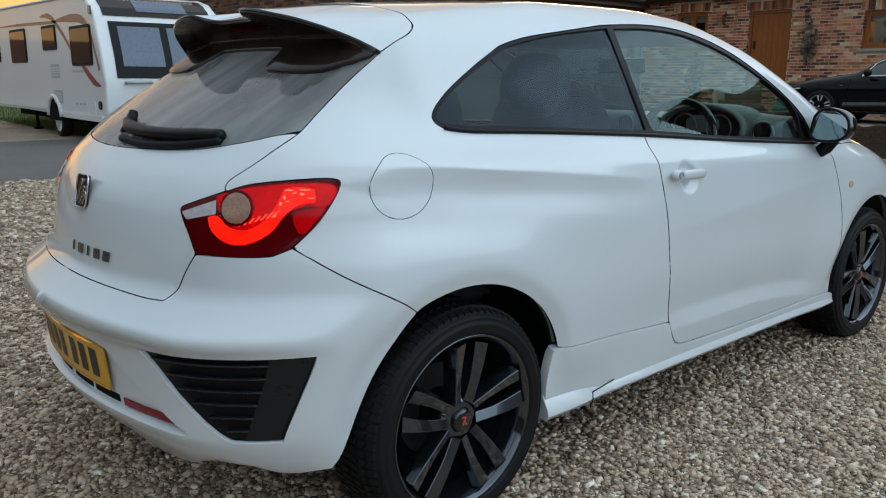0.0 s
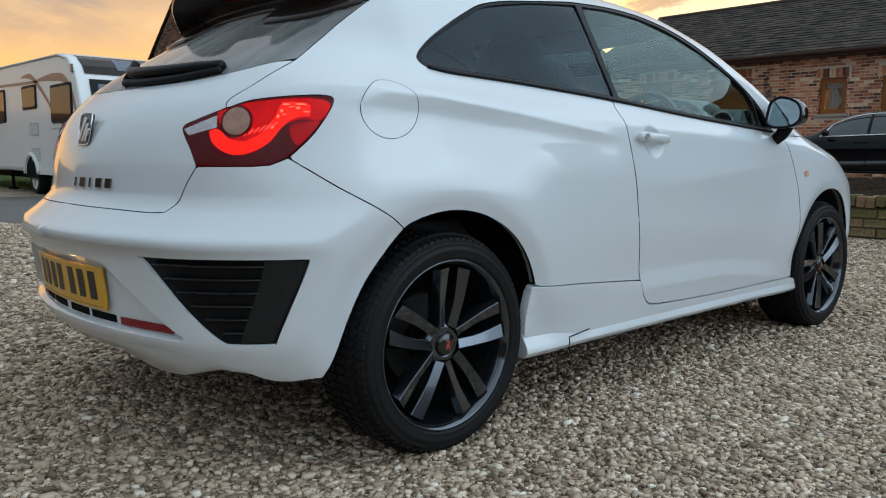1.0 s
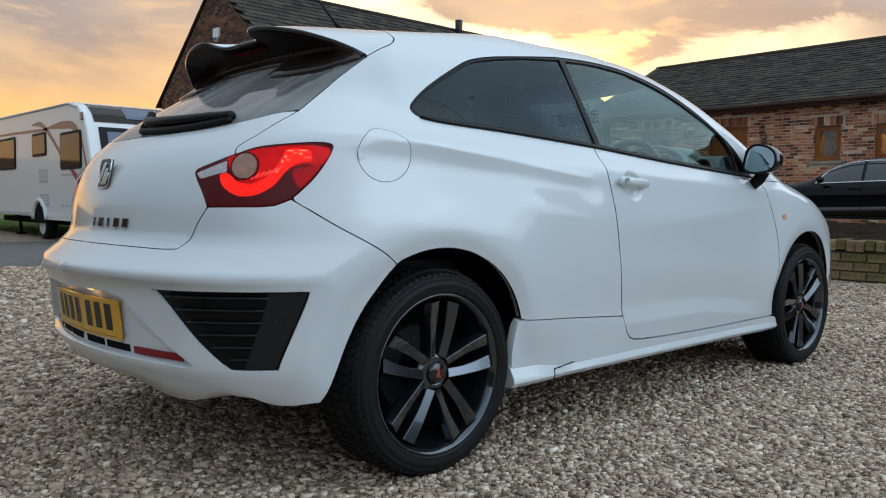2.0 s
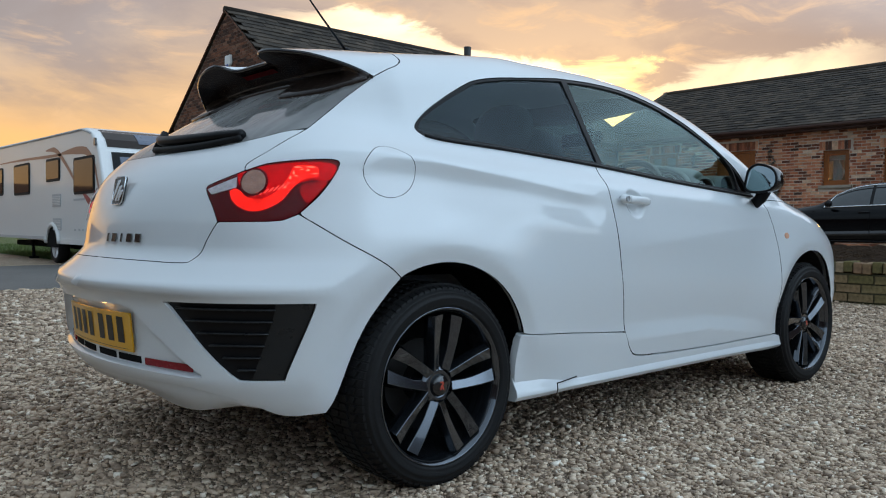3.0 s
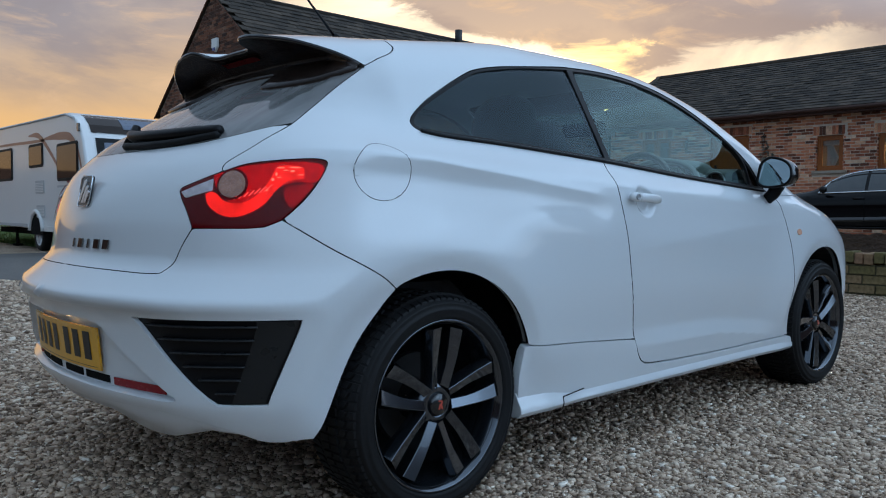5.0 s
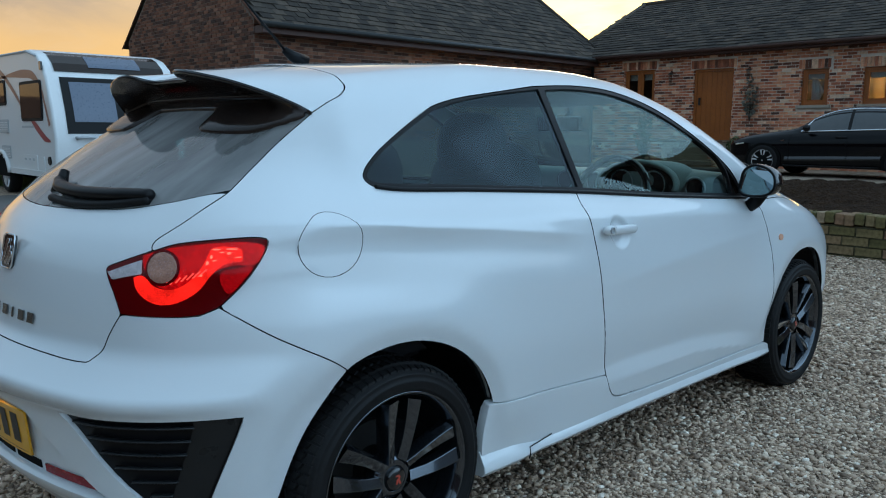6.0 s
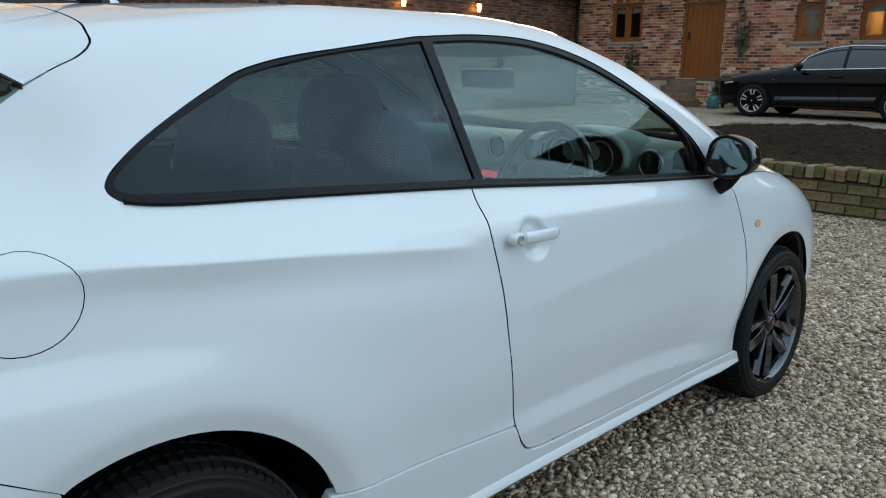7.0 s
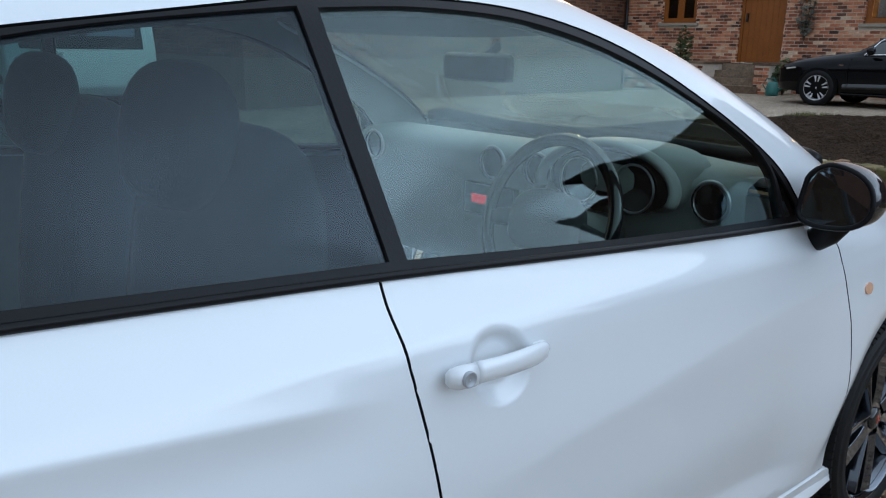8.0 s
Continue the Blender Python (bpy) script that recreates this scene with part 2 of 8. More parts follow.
PAINT = material("white_car_paint", (0.67, 0.70, 0.72), 0.35, vary=0.012, scale=1.5, fine=400, coat=1.0, rough_vary=0.02)
PAINT.node_tree.nodes["Principled BSDF"].inputs["Coat IOR"].default_value = 1.52
PAINT.node_tree.nodes["Principled BSDF"].inputs["Coat Roughness"].default_value = 0.012
BLACK_TRIM = material("black_trim_plastic", (0.006, 0.006, 0.007), 0.36, vary=0.2, scale=20, fine=300, bump=0.0003, spec=0.16)
SATIN_TRIM = material("satin_black_plastic", (0.011, 0.012, 0.013), 0.30, vary=0.15, scale=20, fine=300, spec=0.34)
GLOSS_BLACK = material("gloss_black_plastic", (0.008, 0.008, 0.009), 0.12, vary=0.1, scale=10, coat=0.6, rough_vary=0.04)
RUBBER = material("tyre_rubber", (0.006, 0.006, 0.0065), 0.6, vary=0.4, scale=14, fine=120, bump=0.0006, spec=0.25)
ALLOY = material("anthracite_alloy", (0.072, 0.082, 0.098), 0.13, metal=0.9, vary=0.04, scale=6, fine=200, coat=1.0, rough_vary=0.01)
DARK = material("dark_underside_and_gaps", (0.006, 0.006, 0.006), 0.9, vary=0.3, spec=0.1)
CABIN = material("dark_cabin_fabric", (0.040, 0.042, 0.046), 0.85, vary=0.2, scale=12, fine=45)
DASH = material("grey_dashboard", (0.25, 0.27, 0.26), 0.6, vary=0.1, scale=10, fine=50)
STEEL = material("bare_steel", (0.35, 0.35, 0.36), 0.35, metal=1.0, vary=0.15, scale=30)
CHROME = material("chrome", (0.75, 0.76, 0.78), 0.10, metal=1.0, vary=0.05, rough_vary=0.04)
GLASS = clear_glass("side_glass", (0.70, 0.83, 0.79), gloss=1.70, sheen=(0.82, 1.0, 0.98))
PRIVACY = clear_glass("privacy_glass", (0.20, 0.34, 0.34), gloss=1.42, sheen=(0.8, 0.92, 1.0))


def dust_and_haze_glass(name, base, dust, amount):
    """A glass with a thin uneven film run in streaks: dust and painted sky haze."""
    mat = base.copy()
    mat.name = name
    n, l = mat.node_tree.nodes, mat.node_tree.links
    out = [k for k in n if k.bl_idname == "ShaderNodeOutputMaterial"][0]
    clean = out.inputs[0].links[0].from_socket
    tc, mp, nz, rg = n.new("ShaderNodeTexCoord"), n.new("ShaderNodeMapping"), n.new("ShaderNodeTexNoise"), n.new("ShaderNodeMapRange")
    mp.inputs["Scale"].default_value = (9, 2.2, 2.2)
    mp.inputs["Rotation"].default_value = (0, radians(24), 0)
    nz.inputs["Scale"].default_value, nz.inputs["Detail"].default_value = 1.0, 4.0
    rg.inputs[1].default_value, rg.inputs[2].default_value = 0.35, 0.65
    rg.inputs[3].default_value, rg.inputs[4].default_value = amount * 0.55, amount * 1.35
    df, mx = n.new("ShaderNodeBsdfDiffuse"), n.new("ShaderNodeMixShader")
    df.inputs[0].default_value = rgba(dust)
    l.new(tc.outputs["Object"], mp.inputs[0])
    l.new(mp.outputs[0], nz.inputs["Vector"])
    l.new(nz.outputs[0], rg.inputs[0])
    l.new(rg.outputs[0], mx.inputs[0])
    l.new(clean, mx.inputs[1])
    l.new(df.outputs[0], mx.inputs[2])
    l.new(mx.outputs[0], out.inputs[0])
    return mat


# more film than the dust alone: its pale colour stands in for reflected sky
REAR_GLASS = dust_and_haze_glass("dust_and_haze_rear_glass", clear_glass("rear_privacy_glass", (0.20, 0.34, 0.34), gloss=1.45), (0.60, 0.59, 0.58), 0.30)
# ---- the car's outer surface, as one smooth implicit form: y ahead, x to the driver's side ----
def smooth_curve(*knots):
    """A monotone cubic through (position, value) knots, flat beyond the ends' slopes."""
    px = np.array([k[0] for k in knots], float)
    pv = np.array([k[1] for k in knots], float)
    d = np.diff(pv) / np.diff(px)
    m = np.concatenate([[d[0]], np.where(d[:-1] * d[1:] > 0, 2 * d[:-1] * d[1:] / (d[:-1] + d[1:] + 1e-12), 0.0), [d[-1]]])

    def at(q):
        q = np.asarray(q, float)
        i = np.clip(np.searchsorted(px, q) - 1, 0, len(px) - 2)
        h = px[i + 1] - px[i]
        s = np.clip((q - px[i]) / h, 0, 1)
        inside = ((1 + 2 * s) * (1 - s) ** 2 * pv[i] + s * (1 - s) ** 2 * h * m[i]
                  + s * s * (3 - 2 * s) * pv[i + 1] + s * s * (s - 1) * h * m[i + 1])
        low, high = np.minimum(q - px[0], 0), np.maximum(q - px[-1], 0)
        return inside + low * m[0] + high * m[-1]
    return at


def step(a, b, q):
    s = np.clip((q - a) / (b - a), 0, 1)
    return s * s * (3 - 2 * s)


BELT = smooth_curve((-0.6, 1.085), (0.0, 1.052), (0.8, 1.008), (1.87, 0.954), (2.3, 0.93), (3.2, 0.84))
SIDE = smooth_curve((-0.85, 0.790), (-0.78, 0.797), (-0.70, 0.806), (-0.59, 0.819), (-0.40, 0.837), (-0.27, 0.836), (-0.16, 0.8245),
                    (-0.09, 0.812), (-0.03, 0.765), (0.02, 0.735), (0.08, 0.711), (0.20, 0.664), (0.31, 0.610), (0.42, 0.545))
LOW_TAPER = smooth_curve((-0.8, -0.085), (-0.4, -0.045), (-0.2, -0.028), (0.0, -0.010), (0.35, 0.0), (2.0, 0.0), (2.47, -0.006), (2.8, -0.05), (3.2, -0.2))
UP_TAPER = smooth_curve((-0.6, -0.24), (-0.3, -0.16), (-0.1, -0.095), (0.0, -0.062), (0.4, -0.016), (0.8, 0.0), (1.3, 0.012), (1.7, 0.034), (2.1, 0.04), (3.2, 0.0))
TOP = smooth_curve((-0.6, 1.26), (-0.3, 1.34), (-0.1, 1.385), (0.2, 1.408), (0.6, 1.426), (1.0, 1.428), (1.3, 1.410), (1.6, 1.338), (1.9, 1.212),
                   (2.2, 1.072), (2.36, 1.012), (2.8, 0.915), (3.05, 0.815), (3.25, 0.66))
CROWN = smooth_curve((-0.6, 0.25), (0.0, 0.24), (0.2, 0.19), (0.4, 0.13), (0.6, 0.085), (1.3, 0.08), (1.6, 0.09), (2.2, 0.10), (3.0, 0.2))
TAIL = smooth_curve((0.15, -0.50), (0.22, -0.60), (0.30, -0.70), (0.37, -0.745), (0.45, -0.752), (0.54, -0.765), (0.568, -0.776), (0.600, -0.8005), (0.605, -0.800), (0.611, -0.791),
                    (0.665, -0.725), (0.70, -0.695), (0.78, -0.684), (0.876, -0.658), (0.94, -0.622), (0.99, -0.572), (1.04, -0.510), (1.10, -0.402), (1.15, -0.312), (1.19, -0.241),
                    (1.237, -0.162), (1.28, -0.098), (1.36, -0.015), (1.5, 0.16))
TAIL_BOW = smooth_curve((0.2, 0.30), (0.6, 0.34), (0.85, 0.36), (1.0, 0.36), (1.15, 0.22), (1.3, 0.16))
TAIL_ROUND = smooth_curve((0.2, 0.20), (0.6, 0.22), (0.8, 0.22), (0.98, 0.17), (1.1, 0.08), (1.18, 0.05), (1.3, 0.045))
NOSE = smooth_curve((0.15, 3.12), (0.5, 3.24), (0.7, 3.2), (0.9, 2.95))
CREASE = smooth_curve((0.3, 0.690), (0.93, 0.704), (1.16, 0.723), (1.68, 0.770), (2.08, 0.790), (2.6, 0.81))
FACET = smooth_curve((0.3, 0.425), (0.95, 0.415), (1.42, 0.412), (1.71, 0.388), (2.06, 0.342), (2.6, 0.30))
SHOULDER = smooth_curve((-0.6, 0.945), (-0.48, 0.967), (-0.36, 0.983), (-0.24, 0.984), (-0.08, 0.974), (0.10, 0.954), (0.28, 0.936), (0.50, 0.909), (0.68, 0.888), (0.85, 0.868))
WHEELBASE, AXLE, ARCH = 2.469, 0.302, 0.366


def half_width(y, z):
    h = z - BELT(y)
    up = step(-0.12, 0.10, h)
    w = SIDE(h) + LOW_TAPER(y) * (1 - up) + UP_TAPER(y) * up
    # a crease that climbs along the door to the front wing; the facet below it leans in, down to a lower line, then out to the sill
    zc, zl = CREASE(y), FACET(y)
    run = step(0.65, 1.1, y) * (1 - step(2.35, 2.65, y))
    soft = 0.005
    below = soft * np.logaddexp(0, (zc - z) / soft)
    lower = soft * np.logaddexp(0, (zl - z) / soft)
    w = w + run * (1 - step(1.80, 2.15, y)) * (-0.050 * below + 0.28 * np.minimum(lower, 0.06))
    w = w - run * 0.055 * np.sqrt((zc - z) ** 2 + 0.004 ** 2) * np.exp(-((zc - z) / 0.13) ** 2)
    # shoulder line under the windows
    s = z - SHOULDER(y)
    aft = 1 - step(0.0, 0.45, y)
    reach, steep = np.where(s > 0, 0.045, 0.066), np.where(s > 0, 0.24, 0.26 + 0.30 * aft)
    w = w + ((0.003 + 0.005 * aft) * np.exp(-(s / 0.07) ** 2) - steep * (np.sqrt(s * s + 0.0025 ** 2) - 0.0025) * np.exp(-(s / reach) ** 2)) * step(-0.62, -0.45, y) * (1 - step(0.62, 0.80, y))
    # the flat between the shoulder and the haunch
    w = w - 0.015 * aft * np.exp(-((s + 0.14) / 0.07) ** 2) * step(-0.62, -0.45, y)
    # finger hollow behind the door handle
    bowl = ((y - 0.957 + 0.15 * (z - 0.868)) / 0.058) ** 2 + ((z - 0.868) / 0.054) ** 2
    w = w - 0.015 * step(1.10, 0.55, np.sqrt(bowl))
    # flared wheel arches
    for cy in (0.0, WHEELBASE):
        r = np.sqrt((y - cy) ** 2 + (z - AXLE) ** 2)
        turn_in = 0.005 * np.logaddexp(0, (ARCH + 0.046 - r) / 0.005)
        flare, bend = (0.017 * step(-0.50, -0.22, y) + 0.008 * (1 - step(-0.50, -0.22, y)), 0.30) if cy == 0 else (0.014, 0.24)
        w = w + (flare * np.exp(-(np.maximum(r - ARCH - 0.046, 0) / 0.145) ** 2) - bend * np.minimum(turn_in, 0.06)) * step(0.25, 0.4, z) * step(ARCH - 0.12, ARCH - 0.05, r)
    return w


def round_and(a, b, r):
    """The intersection of two forms with a rounded edge."""
    p, q = np.maximum(a + r, 0), np.maximum(b + r, 0)
    return np.minimum(np.maximum(a, b), -r) * (np.maximum(a, b) < -r) + (np.hypot(p, q) - r) * (np.maximum(a, b) >= -r)


def form(x, y, z):
    """Below zero inside the car's outer surface."""
    x = np.abs(x)
    side = x - half_width(y, z)
    top = (z - TOP(y) + CROWN(y) * x * x) * 0.95
    zz = np.clip(z, 0.15, 1.5)
    tail = (TAIL(zz) + TAIL_BOW(zz) * x * x - y) * np.interp(z, [0.95, 1.1], [1.0, 0.62])
    nose = y - NOSE(np.clip(z, 0.15, 1.2)) + 0.25 * x * x
    f = round_and(side, top, np.interp(y, [1.9, 2.4], [0.09, 0.12]))
    f = round_and(f, tail, TAIL_ROUND(zz))
    f = round_and(f, nose, 0.22)
    return f


def march(o, d, t0, t1):
    """Where rays that start inside leave the form."""
    o, d = np.asarray(o, float), np.asarray(d, float)
    a, b = np.full(len(o), float(t0)), np.full(len(o), float(t1))
    for _ in range(34):
        m = (a + b) / 2
        p = o + d * m[:, None]
        inn = form(p[:, 0], p[:, 1], p[:, 2]) < 0
        a, b = np.where(inn, m, a), np.where(inn, b, m)
    return o + d * ((a + b) / 2)[:, None]


def form_normal(p):
    p, e = np.asarray(p, float), 0.0025
    g = np.stack([form(*(p + e * k).T) - form(*(p - e * k).T) for k in np.eye(3)], 1)
    return g / (np.linalg.norm(g, axis=1, keepdims=True) + 1e-12)


HUB_Z, HUB_Y = 0.62, 0.28


def lift_side(q):
    """Side and roof: (y, turn about the long axis) to the surface."""
    q = np.asarray(q, float)
    o = np.stack([np.zeros(len(q)), q[:, 0], np.full(len(q), HUB_Z)], 1)
    d = np.stack([np.cos(q[:, 1]), np.zeros(len(q)), np.sin(q[:, 1])], 1)
    return march(o, d, 0, 1.6)


def drop_side(p):
    p = np.asarray(p, float)
    return np.stack([p[:, 1], np.arctan2(p[:, 2] - HUB_Z, p[:, 0])], 1)


def lift_tail(q):
    """Tail and corners: (turn about an upright axis, height) to the surface."""
    q = np.asarray(q, float)
    o = np.stack([np.zeros(len(q)), np.full(len(q), HUB_Y), q[:, 1]], 1)
    d = np.stack([np.sin(q[:, 0]), -np.cos(q[:, 0]), np.zeros(len(q))], 1)
    return march(o, d, 0, 1.6)


def drop_tail(p):
    p = np.asarray(p, float)
    return np.stack([np.arctan2(p[:, 0], HUB_Y - p[:, 1]), p[:, 2]], 1)


def flank(yz):
    """Points (y, z) of the flank, pushed out to the surface."""
    yz = np.asarray(yz, float)
    o = np.stack([np.zeros(len(yz)), yz[:, 0], yz[:, 1]], 1)
    return march(o, np.tile([1.0, 0, 0], (len(yz), 1)), 0, 1.2)
def piece_ramp(name, stops, rough=0.85, bump=0.002, fine=70, vary=0.25):
    """Each piece takes its own colour out of a ramp; grain on top."""
    mat = material(name, (1, 1, 1), rough, vary=vary, scale=9, fine=fine, bump=bump, spec=0.25)
    n, l = mat.node_tree.nodes, mat.node_tree.links
    info, geo, sm, fr = n.new("ShaderNodeObjectInfo"), n.new("ShaderNodeNewGeometry"), n.new("ShaderNodeMath"), n.new("ShaderNodeMath")
    sm.operation, fr.operation = "ADD", "FRACT"
    l.new(info.outputs["Random"], sm.inputs[0])
    l.new(geo.outputs["Random Per Island"], sm.inputs[1])
    l.new(sm.outputs[0], fr.inputs[0])
    r = n.new("ShaderNodeValToRGB")
    while len(r.color_ramp.elements) < len(stops):
        r.color_ramp.elements.new(0.5)
    for e, (p, c) in zip(r.color_ramp.elements, stops):
        e.position, e.color = p, (*c, 1)
    l.new(fr.outputs[0], r.inputs[0])
    mix = [k for k in n if k.bl_idname == "ShaderNodeMix"][0]
    l.new(r.outputs[0], mix.inputs[6])
    return mat


BRICK = piece_ramp("old_red_brick", [(0.0, (0.085, 0.048, 0.037)), (0.25, (0.31, 0.108, 0.060)), (0.55, (0.54, 0.200, 0.108)), (0.78, (0.63, 0.285, 0.158)), (0.92, (0.72, 0.46, 0.30)), (1.0, (0.78, 0.60, 0.44))], vary=0.4, fine=45)
# a darker copy of BRICK: the barn's eave shade put into its colour
DARK_BRICK = piece_ramp("shade_dark_brick", [(0.0, (0.045, 0.025, 0.019)), (0.4, (0.11, 0.048, 0.030)), (0.8, (0.19, 0.078, 0.043)), (1.0, (0.21, 0.11, 0.07))], vary=0.4, fine=45)
STEP_BRICK = piece_ramp("worn_step_brick", [(0.0, (0.10, 0.060, 0.042)), (0.6, (0.16, 0.10, 0.068)), (1.0, (0.24, 0.17, 0.12))], vary=0.45, fine=25)
MORTAR = material("lime_mortar", (0.66, 0.56, 0.46), 0.95, vary=0.3, scale=3, fine=80, bump=0.002)
# MORTAR darkened likewise, for the shade on the barn walls
DARK_MORTAR = material("shade_dark_mortar", (0.17, 0.12, 0.09), 0.95, vary=0.3, scale=3, fine=80, bump=0.002)
MOSSY = piece_ramp("mossy_brick", [(0.0, (0.075, 0.070, 0.026)), (0.35, (0.14, 0.115, 0.048)), (0.7, (0.20, 0.15, 0.075)), (0.9, (0.22, 0.13, 0.08)), (1.0, (0.34, 0.29, 0.19))], bump=0.006, vary=0.6, fine=28)
ROOF = piece_ramp("grey_brown_roof_tile", [(0.0, (0.026, 0.021, 0.017)), (0.5, (0.045, 0.036, 0.028)), (1.0, (0.078, 0.060, 0.045))], bump=0.003, vary=0.45)
SOFFIT = material("dark_fascia_wood", (0.060, 0.026, 0.018), 0.6, vary=0.2, scale=4)
OAK = material("golden_oak", (0.29, 0.085, 0.012), 0.45, vary=0.22, scale=2.5, fine=30)
STONE = material("pale_stone", (0.36, 0.31, 0.25), 0.85, vary=0.15, scale=5, bump=0.002)
DARK_PANE = clear_glass("window_pane", (0.72, 0.74, 0.74), gloss=1.4)
ROOM = material("dim_room_plaster", (0.22, 0.18, 0.14), 0.9, vary=0.15)
LAMP_GLOW = glowing("warm_lamp_glow", (1.0, 0.62, 0.18), 14.0)
ROOM_GLOW = glowing("lit_lampshade", (1.0, 0.50, 0.12), 26.0)
PEBBLE = piece_ramp("pebble", [(0.0, (0.18, 0.128, 0.092)), (0.3, (0.41, 0.298, 0.212)), (0.7, (0.61, 0.462, 0.336)), (0.93, (0.74, 0.60, 0.46)), (1.0, (0.87, 0.78, 0.66))], rough=0.7, bump=0.0008, fine=150, vary=0.18)


def pebble_bed(name, scale, like):
    """Small stones seen as cells: each with its own colour, rounded, the shade between painted dark."""
    mat, n, l, b = nodes_of(name)
    tc, nz, vo, vd = n.new("ShaderNodeTexCoord"), n.new("ShaderNodeTexNoise"), n.new("ShaderNodeTexVoronoi"), n.new("ShaderNodeTexVoronoi")
    wob = n.new("ShaderNodeMix")
    wob.data_type = "VECTOR"
    wob.inputs[0].default_value = 0.012
    nz.inputs["Scale"].default_value = 40
    l.new(tc.outputs["Object"], nz.inputs["Vector"])
    l.new(tc.outputs["Object"], wob.inputs[4])
    l.new(nz.outputs["Color"], wob.inputs[5])
    for v in (vo, vd):
        v.inputs["Scale"].default_value = scale
        l.new(wob.outputs[1], v.inputs["Vector"])
    vd.feature = "DISTANCE_TO_EDGE"
    one = n.new("ShaderNodeSeparateColor")
    l.new(vo.outputs["Color"], one.inputs[0])
    ramp = n.new("ShaderNodeValToRGB")
    src = [k for k in like.node_tree.nodes if k.bl_idname == "ShaderNodeValToRGB"][0].color_ramp.elements
    while len(ramp.color_ramp.elements) < len(src):
        ramp.color_ramp.elements.new(0.5)
    for d, q in zip(ramp.color_ramp.elements, src):
        d.position, d.color = q.position, q.color
    l.new(one.outputs[0], ramp.inputs[0])
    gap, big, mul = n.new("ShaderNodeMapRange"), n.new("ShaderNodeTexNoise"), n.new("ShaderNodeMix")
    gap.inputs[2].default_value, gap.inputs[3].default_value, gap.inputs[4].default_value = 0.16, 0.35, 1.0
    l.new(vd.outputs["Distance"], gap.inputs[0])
    big.inputs["Scale"].default_value, big.inputs["Detail"].default_value = 0.9, 5.0
    l.new(tc.outputs["Object"], big.inputs["Vector"])
    shade, tone = n.new("ShaderNodeMath"), n.new("ShaderNodeMapRange")
    tone.inputs[1].default_value, tone.inputs[2].default_value, tone.inputs[3].default_value, tone.inputs[4].default_value = 0.3, 0.7, 0.72, 1.08
    l.new(big.outputs[0], tone.inputs[0])
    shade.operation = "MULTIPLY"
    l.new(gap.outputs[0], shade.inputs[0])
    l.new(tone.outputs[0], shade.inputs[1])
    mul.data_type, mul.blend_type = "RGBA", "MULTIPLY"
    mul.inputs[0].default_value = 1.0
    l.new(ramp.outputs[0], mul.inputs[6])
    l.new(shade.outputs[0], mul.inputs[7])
    l.new(mul.outputs[2], b.inputs["Base Color"])
    b.inputs["Roughness"].default_value, b.inputs["Specular IOR Level"].default_value = 0.8, 0.2
    bp = n.new("ShaderNodeBump")
    bp.inputs["Strength"].default_value, bp.inputs["Distance"].default_value = 0.8, 0.012
    l.new(gap.outputs[0], bp.inputs["Height"])
    l.new(bp.outputs[0], b.inputs["Normal"])
    return mat


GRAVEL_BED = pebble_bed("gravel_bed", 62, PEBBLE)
TARMAC = material("worn_tarmac", (0.125, 0.115, 0.105), 0.9, vary=0.3, scale=0.7, fine=90, bump=0.006, detail=6)
GRASS = material("grass_ground", (0.055, 0.085, 0.018), 0.95, vary=0.4, scale=1.2, fine=40, bump=0.02)
BLADE = material("grass_blade", (0.07, 0.11, 0.022), 0.8, vary=0.4, scale=2, fine=20, per_piece=0.3)
SOIL = material("dark_soil", (0.044, 0.026, 0.015), 0.98, vary=0.75, scale=9, fine=38, bump=0.10, detail=8, spec=0.1)
PALE_PEBBLE = piece_ramp("pale_pebble", [(0.0, (0.32, 0.235, 0.165)), (0.5, (0.55, 0.425, 0.315)), (1.0, (0.76, 0.63, 0.495))])
PAVE = pebble_bed("gravel_drive", 42, PALE_PEBBLE)
IRON = material("black_iron", (0.012, 0.012, 0.012), 0.5, vary=0.2)

# ---- ground: one sheet, raised behind the low garden wall ----
def smooth01(a, b, v):
    s = min(1, max(0, (v - a) / (b - a)))
    return s * s * (3 - 2 * s)


WALL_Y = 6.42
def ground_z(x, y):
    ramp = 0.32 * smooth01(4.5, 11.0, y) * smooth01(-14, -9, x)
    bank = 0.40 * smooth01(WALL_Y + 0.06, WALL_Y + 0.16, y) * (1 - 0.2 * smooth01(9, 12, y)) * smooth01(-5.5, -4.0, x)
    return max(ramp, bank)


def lines(near, fine, coarse):
    out = list(np.arange(near[0], near[1] + 1e-6, fine))
    a, b, s = near[0], near[1], coarse
    while a > -1500:
        a, s = a - s, s * 1.5
        out.insert(0, a)
    s = coarse
    while b < 1500:
        b, s = b + s, s * 1.5
        out.append(b)
    return out


xs = lines((-20, 12), 0.5, 1.0)
ys = lines((-8, 24), 0.5, 1.0)
ys = sorted(set(ys + [WALL_Y + d for d in (0.03, 0.06, 0.09, 0.13, 0.17)]))
bm = bmesh.new()
grid = [[bm.verts.new((x, y, ground_z(x, y))) for x in xs] for y in ys]
for j in range(len(ys) - 1):
    for i in range(len(xs) - 1):
        bm.faces.new((grid[j][i], grid[j][i + 1], grid[j + 1][i + 1], grid[j + 1][i]))
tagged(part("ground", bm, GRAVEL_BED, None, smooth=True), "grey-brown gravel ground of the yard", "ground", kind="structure")


